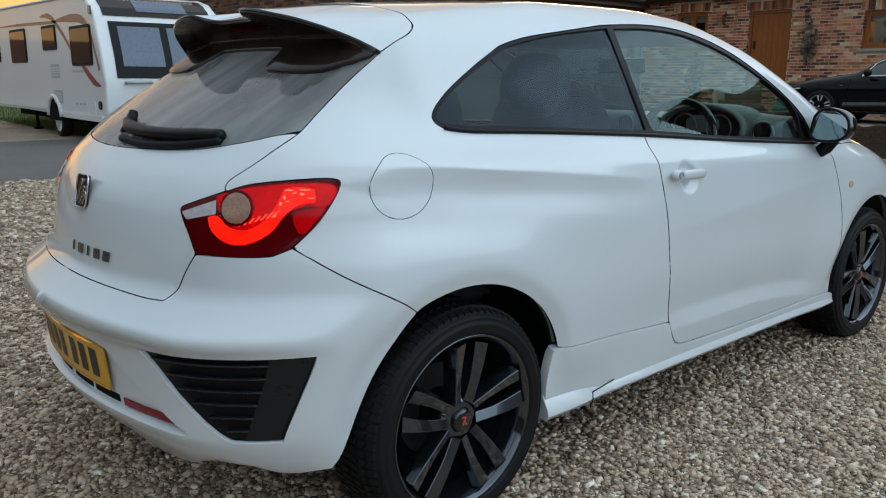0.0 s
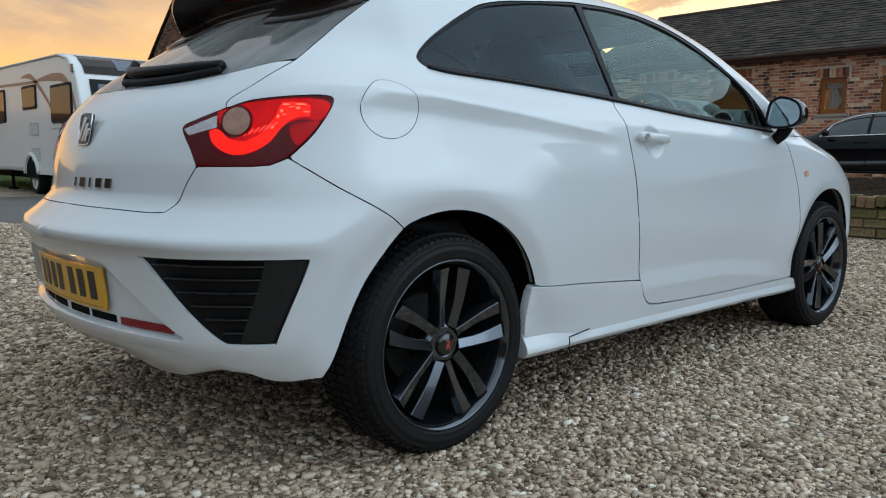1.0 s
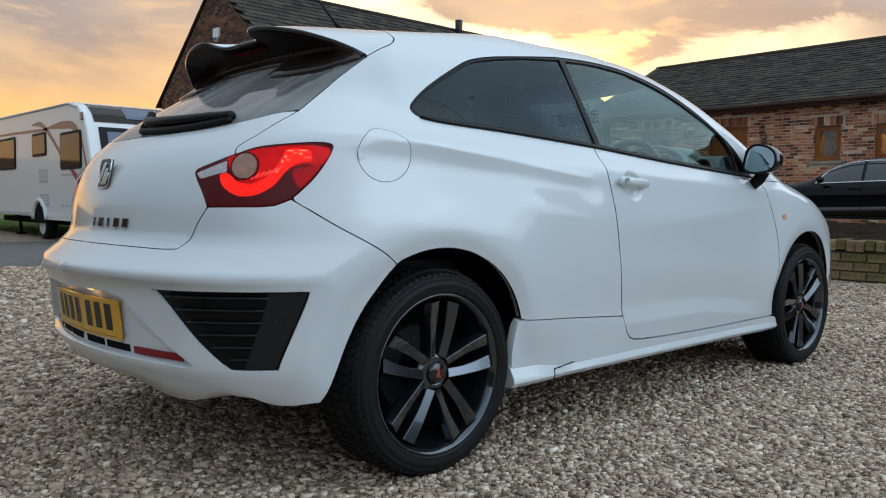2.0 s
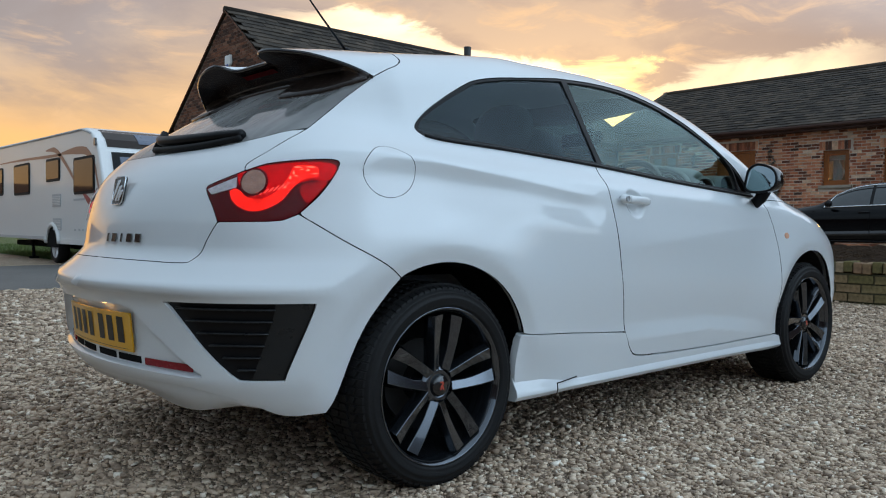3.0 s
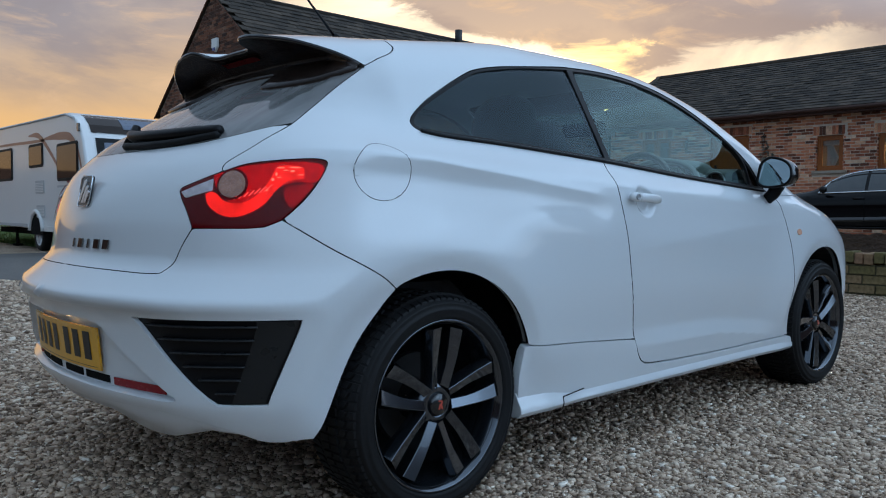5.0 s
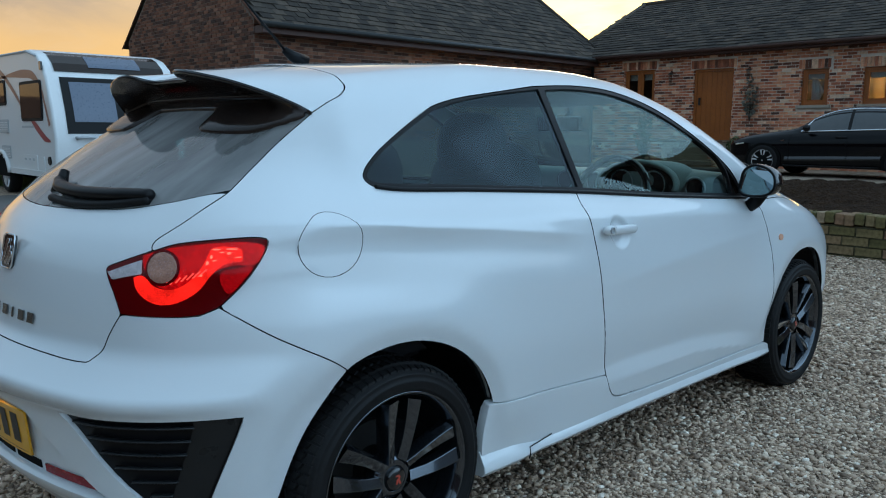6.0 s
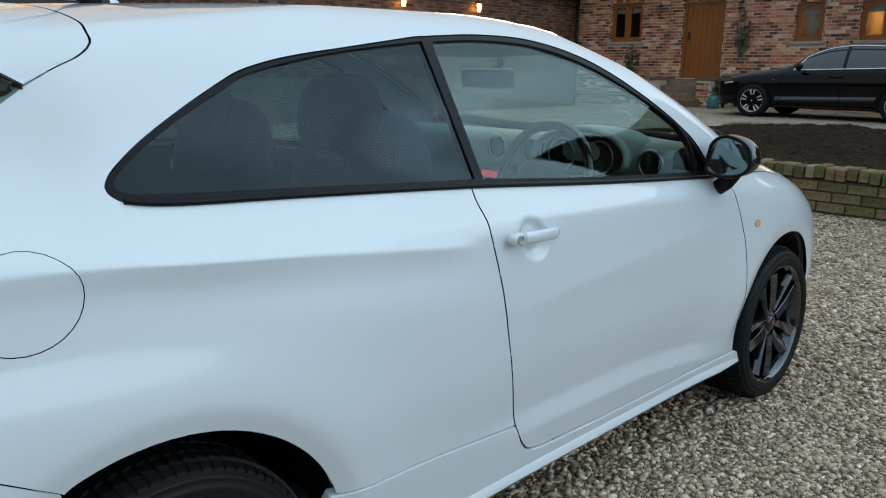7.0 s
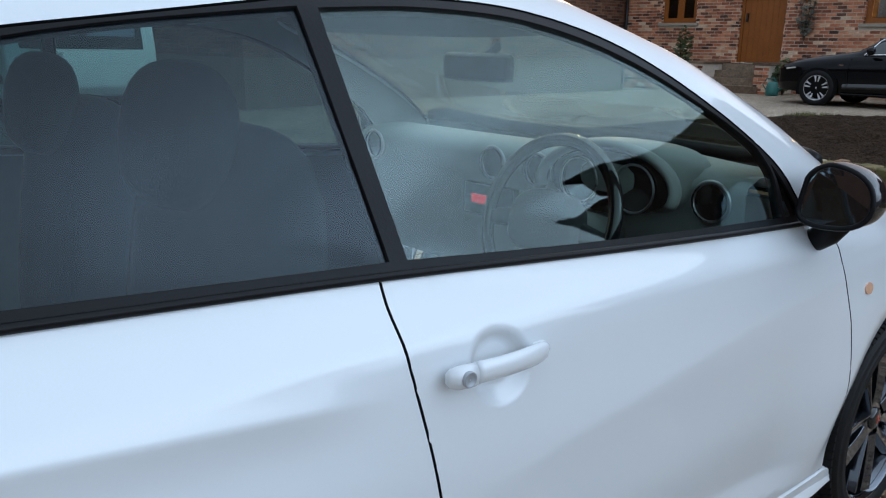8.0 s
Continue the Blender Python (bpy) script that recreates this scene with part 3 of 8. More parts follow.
def sheet(name, x0, x1, y0, y1, lift, mat, label, category, wob=0.0, nx=24, ny=24):
    bm = bmesh.new()
    rnd = random.Random(name)
    g = []
    for j in range(ny + 1):
        row = []
        for i in range(nx + 1):
            x, y = x0 + (x1 - x0) * i / nx, y0 + (y1 - y0) * j / ny
            if i in (0, nx):
                x += rnd.uniform(-wob, wob)
            if j in (0, ny):
                y += rnd.uniform(-wob, wob)
            row.append(bm.verts.new((x, y, ground_z(x, y) + lift)))
        g.append(row)
    for j in range(ny):
        for i in range(nx):
            bm.faces.new((g[j][i], g[j][i + 1], g[j + 1][i + 1], g[j + 1][i]))
    return tagged(part(name, bm, mat, None, smooth=True), label, category, kind="structure")


sheet("road", -13.6, -7.7, -60, 5.0, 0.006, TARMAC, "worn grey tarmac lane beside the gravel", "road", 0.08, 12, 130)
sheet("pavement", -13.2, 6, 9.6, 18.4, 0.012, PAVE, "pale gravel drive in front of the house", "drive", 0.1, 60, 40)
lawn = sheet("lawn", -70, -13.4, 3.45, 60, 0.010, GRASS, "green lawn behind the caravan", "lawn", 0.05, 60, 60)

# ---- the two brick wings of the house ----
def brick_face(name, parent, u0, u1, z0, z1, m, keep, mat=BRICK, singles=0, lab="", stretch=(-99, 99), size=(0.200, 0.060, 0.015, 0.010)):
    """Courses of bricks on a wall's face; keep(u, z) says where there is wall. The first are parts of their own."""
    L, H, J, D = size
    rnd = random.Random(name)
    verts, faces, made = [], [], 0
    unit = None
    row = 0
    z = z0
    while z + H <= z1 + 1e-6:
        u = u0 - (L + J) / 2 * (row % 2)
        while u < u1:
            a, b = max(u, u0), min(u + L, u1)
            fits = lambda p, q: all(keep(e, h) for e in (p, (p + q) / 2, q) for h in (z, z + H))
            if b - a > 0.03 and not fits(a, b):      # cut the brick where the wall ends
                cuts = [(a, a + (b - a) * k / 10) for k in range(9, 1, -1)] + [(b - (b - a) * k / 10, b) for k in range(9, 1, -1)]
                a, b = next((c for c in cuts if fits(*c)), (a, a))
            if b - a > 0.03:
                d = D + rnd.uniform(-0.004, 0.004)
                if made < singles and b - a > L - 0.001 and stretch[0] < a < stretch[1]:
                    if unit is None:
                        t = box((0, -D, 0), (L, 0, H))
                        unit = bpy.data.meshes.new("brick")
                        t.to_mesh(unit)
                        t.free()
                        unit.materials.append(mat)
                    ob = new("brick", unit)
                    ob.parent = parent
                    ob.matrix_local = m @ Matrix.Translation((a, rnd.uniform(-0.003, 0.003) * D / 0.010, z)) @ pose(0, 0, 0, 0, rnd.uniform(-0.6, 0.6), 0)
                    made += 1
                else:
                    k = len(verts)
                    verts += [m @ Vector(p) for p in ((a, 0, z), (b, 0, z), (b, 0, z + H), (a, 0, z + H), (a, -d, z), (b, -d, z), (b, -d, z + H), (a, -d, z + H))]
                    faces += [(k + 4, k + 5, k + 6, k + 7), (k, k + 1, k + 5, k + 4), (k + 1, k + 2, k + 6, k + 5), (k + 2, k + 3, k + 7, k + 6), (k + 3, k, k + 4, k + 7)]
            u += L + J
        z += H + J
        row += 1
    me = bpy.data.meshes.new(name)
    me.from_pydata(verts, [], faces)
    ob = link("brickwork", me, mat, parent, lab)
    ob["kind"] = "stuff"
    return ob


def wall_with_holes(parent, name, u0, u1, z0, z1, thick, holes, m, mat):
    """A wall slab in the plane y = 0, thick to +y, with true openings (u0, u1, z0, z1)."""
    us = sorted({u0, u1, *[h[0] for h in holes], *[h[1] for h in holes]})
    zs = sorted({z0, z1, *[h[2] for h in holes], *[h[3] for h in holes]})
    bm = bmesh.new()
    for a, b in zip(us, us[1:]):
        for c, d in zip(zs, zs[1:]):
            if not any(h[0] <= (a + b) / 2 <= h[1] and h[2] <= (c + d) / 2 <= h[3] for h in holes):
                box((a, 0, c), (b, thick, d), bm, m)
    bmesh.ops.remove_doubles(bm, verts=bm.verts, dist=1e-4)
    return part(name, bm, mat, parent)


def tiled_slope(name, parent, origin, along, up, width, length, keep, singles=0):
    """Rows of lapped roof tiles on a slope."""
    along, up = Vector(along).normalized(), Vector(up).normalized()
    nrm = along.cross(up).normalized()
    if nrm.z < 0:
        nrm = -nrm
    rnd = random.Random(name)
    W, G, T = 0.27, 0.205, 0.022
    verts, faces, made = [], [], 0
    base = Matrix((along, up, nrm)).transposed().to_4x4()
    base.translation = Vector(origin)
    unit = None
    for r in range(int(length / G) + 1):
        for c in range(-1, int(width / W) + 1):
            u, v = c * W + (W / 2 if r % 2 else 0), r * G
            if not keep(u + W / 2, v + G / 2):
                continue
            lift, tw = rnd.uniform(0, 0.010) + 0.02 * noise.noise((u * 0.5, v * 0.5, 2)), rnd.uniform(-0.006, 0.006)
            shape = [(0.003, 0, T), (W - 0.003, 0, T), (W - 0.003, G + 0.03, 0.004), (0.003, G + 0.03, 0.004), (0.003, 0, 0), (W - 0.003, 0, 0)]
            if made < singles:
                if unit is None:
                    unit = bpy.data.meshes.new("roof_tile")
                    unit.from_pydata(shape, [], [(0, 1, 2, 3), (4, 5, 1, 0), (5, 2, 1), (4, 0, 3)])
                    unit.materials.append(ROOF)
                ob = new("roof_tile", unit)
                ob.parent = parent
                ob.matrix_local = base @ Matrix.Translation((u, v, lift + 0.02))
                made += 1
            else:
                k = len(verts)
                verts += [base @ Vector((u + p[0], v + p[1], p[2] + lift + 0.02 + (tw if p[0] > 0.1 else 0))) for p in shape]
                faces += [(k, k + 1, k + 2, k + 3), (k + 4, k + 5, k + 1, k), (k + 5, k + 2, k + 1), (k + 4, k, k + 3)]
    me = bpy.data.meshes.new(name)
    me.from_pydata(verts, [], faces)
    ob = link("tiling", me, ROOF, parent)
    ob["kind"] = "stuff"
    return ob


def window_unit(parent, u0, u1, z0, z1, m, room_lit=False):
    """A timber casement set back in its opening, with a stone sill."""
    fr = 0.07
    bm = box((u0, 0.06, z0), (u0 + fr, 0.14, z1), None, m)
    box((u1 - fr, 0.06, z0), (u1, 0.14, z1), bm, m)
    box((u0 + fr, 0.06, z0), (u1 - fr, 0.14, z0 + fr), bm, m)
    box((u0 + fr, 0.06, z1 - fr), (u1 - fr, 0.14, z1), bm, m)
    win = part("window", bm, OAK, parent, "golden oak casement window", bevel=0.006)
    bays = [(u0 + fr, u1 - fr)]
    if u1 - u0 > 0.85:
        mid = (u0 + u1) / 2
        part("mullion", box((mid - 0.045, 0.055, z0 + fr), (mid + 0.045, 0.145, z1 - fr), None, m), OAK, win, bevel=0.005)
        bays = [(u0 + fr, mid - 0.045), (mid + 0.045, u1 - fr)]
    for a, b in bays:
        s = 0.05
        bm = box((a, 0.07, z0 + fr), (a + s, 0.12, z1 - fr), None, m)
        box((b - s, 0.07, z0 + fr), (b, 0.12, z1 - fr), bm, m)
        box((a + s, 0.07, z0 + fr), (b - s, 0.12, z0 + fr + s), bm, m)
        box((a + s, 0.07, z1 - fr - s), (b - s, 0.12, z1 - fr), bm, m)
        part("sash", bm, OAK, win, bevel=0.004)
        ob = part("pane", box((a + s, 0.09, z0 + fr + s), (b - s, 0.096, z1 - fr - s), None, m), DARK_PANE, win)
        ob.visible_shadow = False
    part("sill", box((u0 - 0.08, -0.07, z0 - 0.075), (u1 + 0.08, 0.1, z0 - 0.002), None, m), STONE, win, "pale stone sill", bevel=0.008)
    return win


def soldier_arch(parent, u0, u1, z, m):
    k = int((u1 - u0 + 0.16) / 0.075)
    for i in range(k):
        u = u0 - 0.08 + i * 0.075
        part("brick", box((u, -0.018, z), (u + 0.065, 0.02, z + 0.215), None, m), BRICK, parent)


def room_box(parent, u0, u1, z0, z1, depth, m):
    """Plain room behind an opening: back, sides, floor and top."""
    bm = bmesh.new()
    box((u0 - 0.6, depth, z0 - 0.5), (u1 + 0.6, depth + 0.1, z1 + 0.3), bm, m)
    box((u0 - 0.7, 0.31, z0 - 0.5), (u0 - 0.6, depth + 0.1, z1 + 0.3), bm, m)
    box((u1 + 0.6, 0.31, z0 - 0.5), (u1 + 0.7, depth + 0.1, z1 + 0.3), bm, m)
    box((u0 - 0.6, 0.31, z0 - 0.6), (u1 + 0.6, depth, z0 - 0.5), bm, m)
    box((u0 - 0.6, 0.31, z1 + 0.3), (u1 + 0.6, depth, z1 + 0.4), bm, m)
    part("room", bm, ROOM, parent)


# the long low wing, its face along x
WB_Y, WB_EAVE, WB_RIDGE, WB_X0, WB_X1 = 18.5, 3.28, 5.36, -12.0, 6.0
wing = thing("house", "long low brick barn wing with a tiled roof", "house", (0, 0, 0))
face = Matrix.Translation((0, WB_Y, 0))
W1, DOOR, W2, W3, W4 = (-10.84, -9.85, 1.93, 2.95), (-8.66, -7.54, 0.99, 2.88), (-5.80, -5.17, 1.88, 2.74), (-4.40, -3.30, 1.88, 2.72), (-0.6, 0.5, 1.88, 2.72)
openings = [W1, DOOR, W2, W3, W4]
wall_with_holes(wing, "wall", WB_X0, WB_X1, -0.2, WB_EAVE, 0.3, openings, face, MORTAR)
for o in (W1, W2, W3, W4):
    window_unit(wing, *o, face)
    soldier_arch(wing, o[0], o[1], o[3] + 0.01, face)
    room_box(wing, *o, 2.6, face)
soldier_arch(wing, DOOR[0], DOOR[1], DOOR[3] + 0.01, face)
for o in openings:
    for ra, rb in ((o[0] - 0.014, o[0] + 0.004), (o[1] - 0.004, o[1] + 0.014)):
        rz_ = o[2]
        while rz_ < o[3] - 0.02:
            part("brick", box((ra, -0.009, rz_), (rb, 0.052, min(rz_ + 0.060, o[3])), None, face), BRICK, wing)
            rz_ += 0.075
# boarded door, slightly set back
du0, du1, dz0, dz1 = DOOR
bm = box((du0, 0.05, dz0), (du0 + 0.07, 0.16, dz1), None, face)
box((du1 - 0.07, 0.05, dz0), (du1, 0.16, dz1), bm, face)
box((du0 + 0.07, 0.05, dz1 - 0.07), (du1 - 0.07, 0.16, dz1), bm, face)
door = part("door", bm, OAK, wing, "golden oak boarded door", bevel=0.006)
nb = 7
bw = (du1 - du0 - 0.14) / nb
for i in range(nb):
    a = du0 + 0.07 + i * bw
    part("plank", box((a + 0.002, 0.085, dz0 + 0.02), (a + bw - 0.002, 0.13, dz1 - 0.07), None, face), OAK, door, bevel=0.005)
part("door_handle", box((du0 + 0.14, 0.03, dz0 + 0.95), (du0 + 0.18, 0.085, dz0 + 1.15), None, face), IRON, door, "black iron handle", bevel=0.006)
for i, (a, z) in enumerate(((0.16, 0.15), (0.42, 0.31), (0.68, 0.47), (0.94, 0.63))):
    part("doorstep", box((du0 - 0.15, -1.25 + i * 0.3, 0.2), (du1 + 0.15, -0.95 + i * 0.3 + (0.05 if i < 3 else 0.02), z + 0.345), None, face), STEP_BRICK, wing, "worn brick step", bevel=0.01)


def wing_keep(u, z):
    for a, b, c, d in openings:
        if a - 0.012 < u < b + 0.012 and c - 0.09 < z < d + 0.005:
            return False
        if a - 0.085 < u < b + 0.085 and d - 0.005 < z < d + 0.235:
            return False
        if a - 0.09 < u < b + 0.09 and c - 0.085 < z < c and (a, b, c, d) != DOOR:
            return False
    return z < WB_EAVE - 0.05


brick_face("wing_bricks", wing, WB_X0 + 0.02, WB_X1, 0.24, WB_EAVE, face, wing_keep, singles=290, stretch=(-8.6, -5.2))
part("wall", box((WB_X0, WB_Y + 6.5, -0.2), (WB_X1, WB_Y + 6.8, WB_EAVE)), MORTAR, wing)
part("wall", box((WB_X1 - 0.3, WB_Y + 0.3, -0.2), (WB_X1, WB_Y + 6.5, WB_EAVE)), MORTAR, wing)
wg_end = [(WB_Y + 0.3, -0.2), (WB_Y + 6.5, -0.2), (WB_Y + 6.5, WB_EAVE), (WB_Y + 3.6, WB_RIDGE - 0.3), (WB_Y + 0.3, WB_EAVE)]
bm = prism(wg_end, 0.3)
for v in bm.verts:
    v.co = (WB_X0 - 0.6 + v.co.z, v.co.x, v.co.y)
bmesh.ops.recalc_face_normals(bm, faces=bm.faces[:])
part("wall", bm, MORTAR, wing)
part("fascia", box((WB_X0 + 0.35, WB_Y - 0.32, WB_EAVE - 0.05), (WB_X1 + 0.2, WB_Y + 0.05, WB_EAVE + 0.10)), SOFFIT, wing, "dark stained fascia")
bm = tube([(WB_X0 + 0.35, WB_Y - 0.38, WB_EAVE + 0.05), (WB_X1 + 0.2, WB_Y - 0.38, WB_EAVE + 0.05)], 0.055, 10)
part("gutter", bm, SOFFIT, wing, "brown round gutter", smooth=True)
RY = WB_Y + 3.7
HIP = 0.12
slope_up = Vector((0, RY - (WB_Y - 0.4), WB_RIDGE - (WB_EAVE + 0.06)))
slen = slope_up.length
ox = WB_X0 - 0.72
bm = bmesh.new()
ey, ez = WB_Y - 0.4, WB_EAVE + 0.06
v = [bm.verts.new(p) for p in ((ox, ey, ez), (WB_X1 + 0.3, ey, ez), (WB_X1 + 0.3, RY, WB_RIDGE), (ox + HIP, RY, WB_RIDGE), (WB_X1 + 0.3, 2 * RY - ey, ez), (ox, 2 * RY - ey, ez))]
for f in ((0, 1, 2, 3), (3, 2, 4, 5), (0, 3, 5), (0, 5, 4, 1), (1, 4, 2)):
    bm.faces.new([v[i] for i in f])
part("roof", bm, ROOF, wing, "hipped roof of grey-brown tiles")
tiled_slope("wing_tiles", wing, (ox, ey, ez), (1, 0, 0), slope_up, WB_X1 + 0.3 - ox, slen, lambda u, w: HIP * w / slen - 0.1 < u and w < slen - 0.1, singles=290)
part("ridge", tube([(ox + HIP - 0.1, RY, WB_RIDGE + 0.02), (WB_X1 + 0.3, RY, WB_RIDGE + 0.02)], 0.09, 10), ROOF, wing, smooth=True)
part("ridge", tube([(ox, ey, ez + 0.03), (ox + HIP, RY, WB_RIDGE + 0.03)], 0.08, 10), ROOF, wing, smooth=True)

# the taller gabled wing, its ridge along y
GX0, GX1, GY0, GY1, G_EAVE, G_RIDGE = -18.15, -12.0, 7.15, 18.9, 3.42, 5.92
GXM = (GX0 + GX1) / 2
barn = thing("house", "gabled red brick house with a tiled roof", "house", (0, 0, 0))
bm = bmesh.new()
gp = [(GX0, -0.2), (GX1, -0.2), (GX1, G_EAVE), (GXM, G_RIDGE - 0.05), (GX0, G_EAVE)]
prism(gp, -0.3, Matrix.Translation((0, GY0, 0)) @ pose(0, 0, 0, 90), bm)
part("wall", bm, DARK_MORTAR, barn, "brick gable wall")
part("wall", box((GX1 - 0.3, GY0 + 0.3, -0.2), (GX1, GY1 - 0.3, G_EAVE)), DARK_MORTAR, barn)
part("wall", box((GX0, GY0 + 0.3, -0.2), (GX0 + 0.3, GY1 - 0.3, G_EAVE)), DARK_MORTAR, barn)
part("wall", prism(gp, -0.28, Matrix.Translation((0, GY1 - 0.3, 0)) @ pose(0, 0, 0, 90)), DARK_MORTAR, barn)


def gable_keep(u, z):
    return z < G_EAVE - 0.02 or abs(u - GXM) < (GX1 - GXM) * (G_RIDGE - 0.03 - z) / (G_RIDGE - G_EAVE)


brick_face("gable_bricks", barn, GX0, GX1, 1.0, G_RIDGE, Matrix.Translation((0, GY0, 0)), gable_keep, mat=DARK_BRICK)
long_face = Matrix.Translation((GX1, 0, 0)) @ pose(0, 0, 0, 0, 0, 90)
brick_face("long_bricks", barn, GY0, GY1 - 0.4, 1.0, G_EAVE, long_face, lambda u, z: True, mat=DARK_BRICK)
rise = Vector((GXM - (GX1 + 0.35), 0, G_RIDGE - (G_EAVE - 0.18)))
RE, HE = GY1 - 0.30, GY1 + 0.05
bm = bmesh.new()
ex0, ex1, gz, vy = GX0 - 0.28, GX1 + 0.35, G_EAVE - 0.16, GY0 - 0.06
v = [bm.verts.new(p) for p in ((ex1, vy, gz), (ex1, HE, gz), (GXM, RE, G_RIDGE), (GXM, vy, G_RIDGE), (ex0, vy, gz), (ex0, HE, gz))]
for f in ((0, 1, 2, 3), (3, 2, 5, 4), (1, 5, 2)):
    bm.faces.new([v[i] for i in f])
bmesh.ops.solidify(bm, geom=bm.faces[:], thickness=0.05)
part("roof", bm, ROOF, barn, "pitched roof of grey-brown tiles")
gl = rise.length
tiled_slope("barn_tiles", barn, (ex1, vy, gz), (0, 1, 0), rise, HE - vy, gl, lambda u, w: u < (HE - vy) - (HE - RE) * w / gl and w < gl - 0.1 and u > 0)
part("ridge", tube([(GXM, vy, G_RIDGE + 0.02), (GXM, RE, G_RIDGE + 0.02)], 0.09, 10), ROOF, barn, smooth=True)
part("ridge", tube([(GXM, RE, G_RIDGE + 0.02), (ex1, HE, gz + 0.02)], 0.08, 10), ROOF, barn, smooth=True)
for sx in (1, -1):
    e = ex1 if sx > 0 else ex0
    part("verge", tube([(e, vy, gz), (GXM, vy, G_RIDGE)], 0.016, 6), DARK_BRICK, barn)
part("gutter", tube([(ex1 + 0.04, vy, gz + 0.02), (ex1 + 0.04, GY1 - 0.4, gz + 0.02)], 0.055, 10), IRON, barn, "black round gutter", smooth=True)
part("fascia", box((GX1 + 0.02, GY0, G_EAVE - 0.3), (GX1 + 0.32, GY1 - 0.5, G_EAVE - 0.16)), SOFFIT, barn, "dark stained fascia")
part("downpipe", tube([(GX1 + 0.12, WB_Y - 0.12, 0.2), (GX1 + 0.12, WB_Y - 0.12, G_EAVE - 0.3)], 0.04, 10), IRON, barn, "black downpipe", smooth=True)
part("flue", tube([(GXM + 0.2, 14.9, G_RIDGE - 0.2), (GXM + 0.2, 14.9, G_RIDGE + 0.32)], 0.11, 12), IRON, barn, "short black flue pipe", smooth=True)

# alarm box on the gable
alarm = thing("alarm_box", "white alarm box high on the brick gable", "alarm box", (-14.87, GY0 - 0.02, 4.50))
bm = prism([(-0.13, 0.32), (0.13, 0.32), (0.14, 0.12), (0.0, 0.0), (-0.14, 0.12)], 0.07, pose(0, 0, 0, 90))
part("casing", bm, material("white_plastic", (0.7, 0.7, 0.68), 0.4, vary=0.05), alarm, bevel=0.012)
part("strobe", box((-0.06, -0.085, 0.03), (0.06, -0.072, 0.10)), material("blue_plastic", (0.05, 0.08, 0.25), 0.3), alarm, "blue strobe lens")


def wall_lantern(at, rz, lit):
    """An iron wall lantern: bracket, cage, cap and lamp."""
    la = thing("wall_lantern", "lit iron lantern on the brick wall" if lit else "unlit black iron lantern on the brick wall", "lantern", at, rz, "wall lanterns")
    part("bracket", tube([(0, 0, 0.05), (0, -0.08, 0.12), (0, -0.14, 0.06)], 0.012, 6), IRON, la)
    part("cap", lathe([(0.001, 0.04), (0.075, 0.0), (0.07, -0.012), (0.001, -0.012)], 12, None, Matrix.Translation((0, -0.14, 0.04)) @ pose(0, 0, 0, 0, -90)), IRON, la)
    part("glass", lathe([(0.001, 0), (0.055, -0.005), (0.042, -0.19), (0.001, -0.2)], 12, None, Matrix.Translation((0, -0.14, 0.03)) @ pose(0, 0, 0, 0, -90)),
         LAMP_GLOW if lit else DARK_PANE, la, "glowing warm glass" if lit else "", smooth=True)
    part("base", lathe([(0.001, 0), (0.045, 0), (0.04, -0.02), (0.001, -0.025)], 12, None, Matrix.Translation((0, -0.14, -0.165)) @ pose(0, 0, 0, 0, -90)), IRON, la)


for ly in (11.77, 14.25):
    wall_lantern((GX1 + 0.012, ly, 2.72), 90, True)
for lx in (-9.28, -7.08):
    wall_lantern((lx, WB_Y - 0.012, 2.75), 0, False)

# ---- low mossy garden wall and the planting bed behind it ----
garden = thing("garden_wall", "low mossy brick garden wall with upright coping", "wall", (0, 0, 0), kind="structure")
part("core", box((-4.4, WALL_Y + 0.02, -0.05), (7.0, WALL_Y + 0.2, 0.355)), material("mossy_mortar", (0.075, 0.068, 0.038), 0.95, vary=0.5, scale=4, fine=40, bump=0.004), garden)
brick_face("garden_bricks", garden, -4.4, 7.0, 0.0, 0.36, Matrix.Translation((0, WALL_Y + 0.02, 0)), lambda u, z: True, mat=MOSSY, singles=290, stretch=(-3.2, 3.4), size=(0.222, 0.074, 0.014, 0.014))
rnd = random.Random(5)
cop = bpy.data.meshes.new("coping_brick")
t = box((0.0, -0.012, 0), (0.080, 0.215, 0.105))
bmesh.ops.bevel(t, geom=t.edges[:], offset=0.008, segments=1, affect="EDGES")
t.to_mesh(cop)
t.free()
cop.materials.append(MOSSY)
for i in range(130):
    ob = new("coping_brick", cop)
    ob.parent = garden
    ob.matrix_local = pose(-4.4 + i * 0.0875 + rnd.uniform(-0.004, 0.004), WALL_Y + rnd.uniform(-0.012, 0.008), 0.360 + rnd.uniform(-0.010, 0.010), rnd.uniform(-3, 3), rnd.uniform(-3, 3), rnd.uniform(-4, 4))


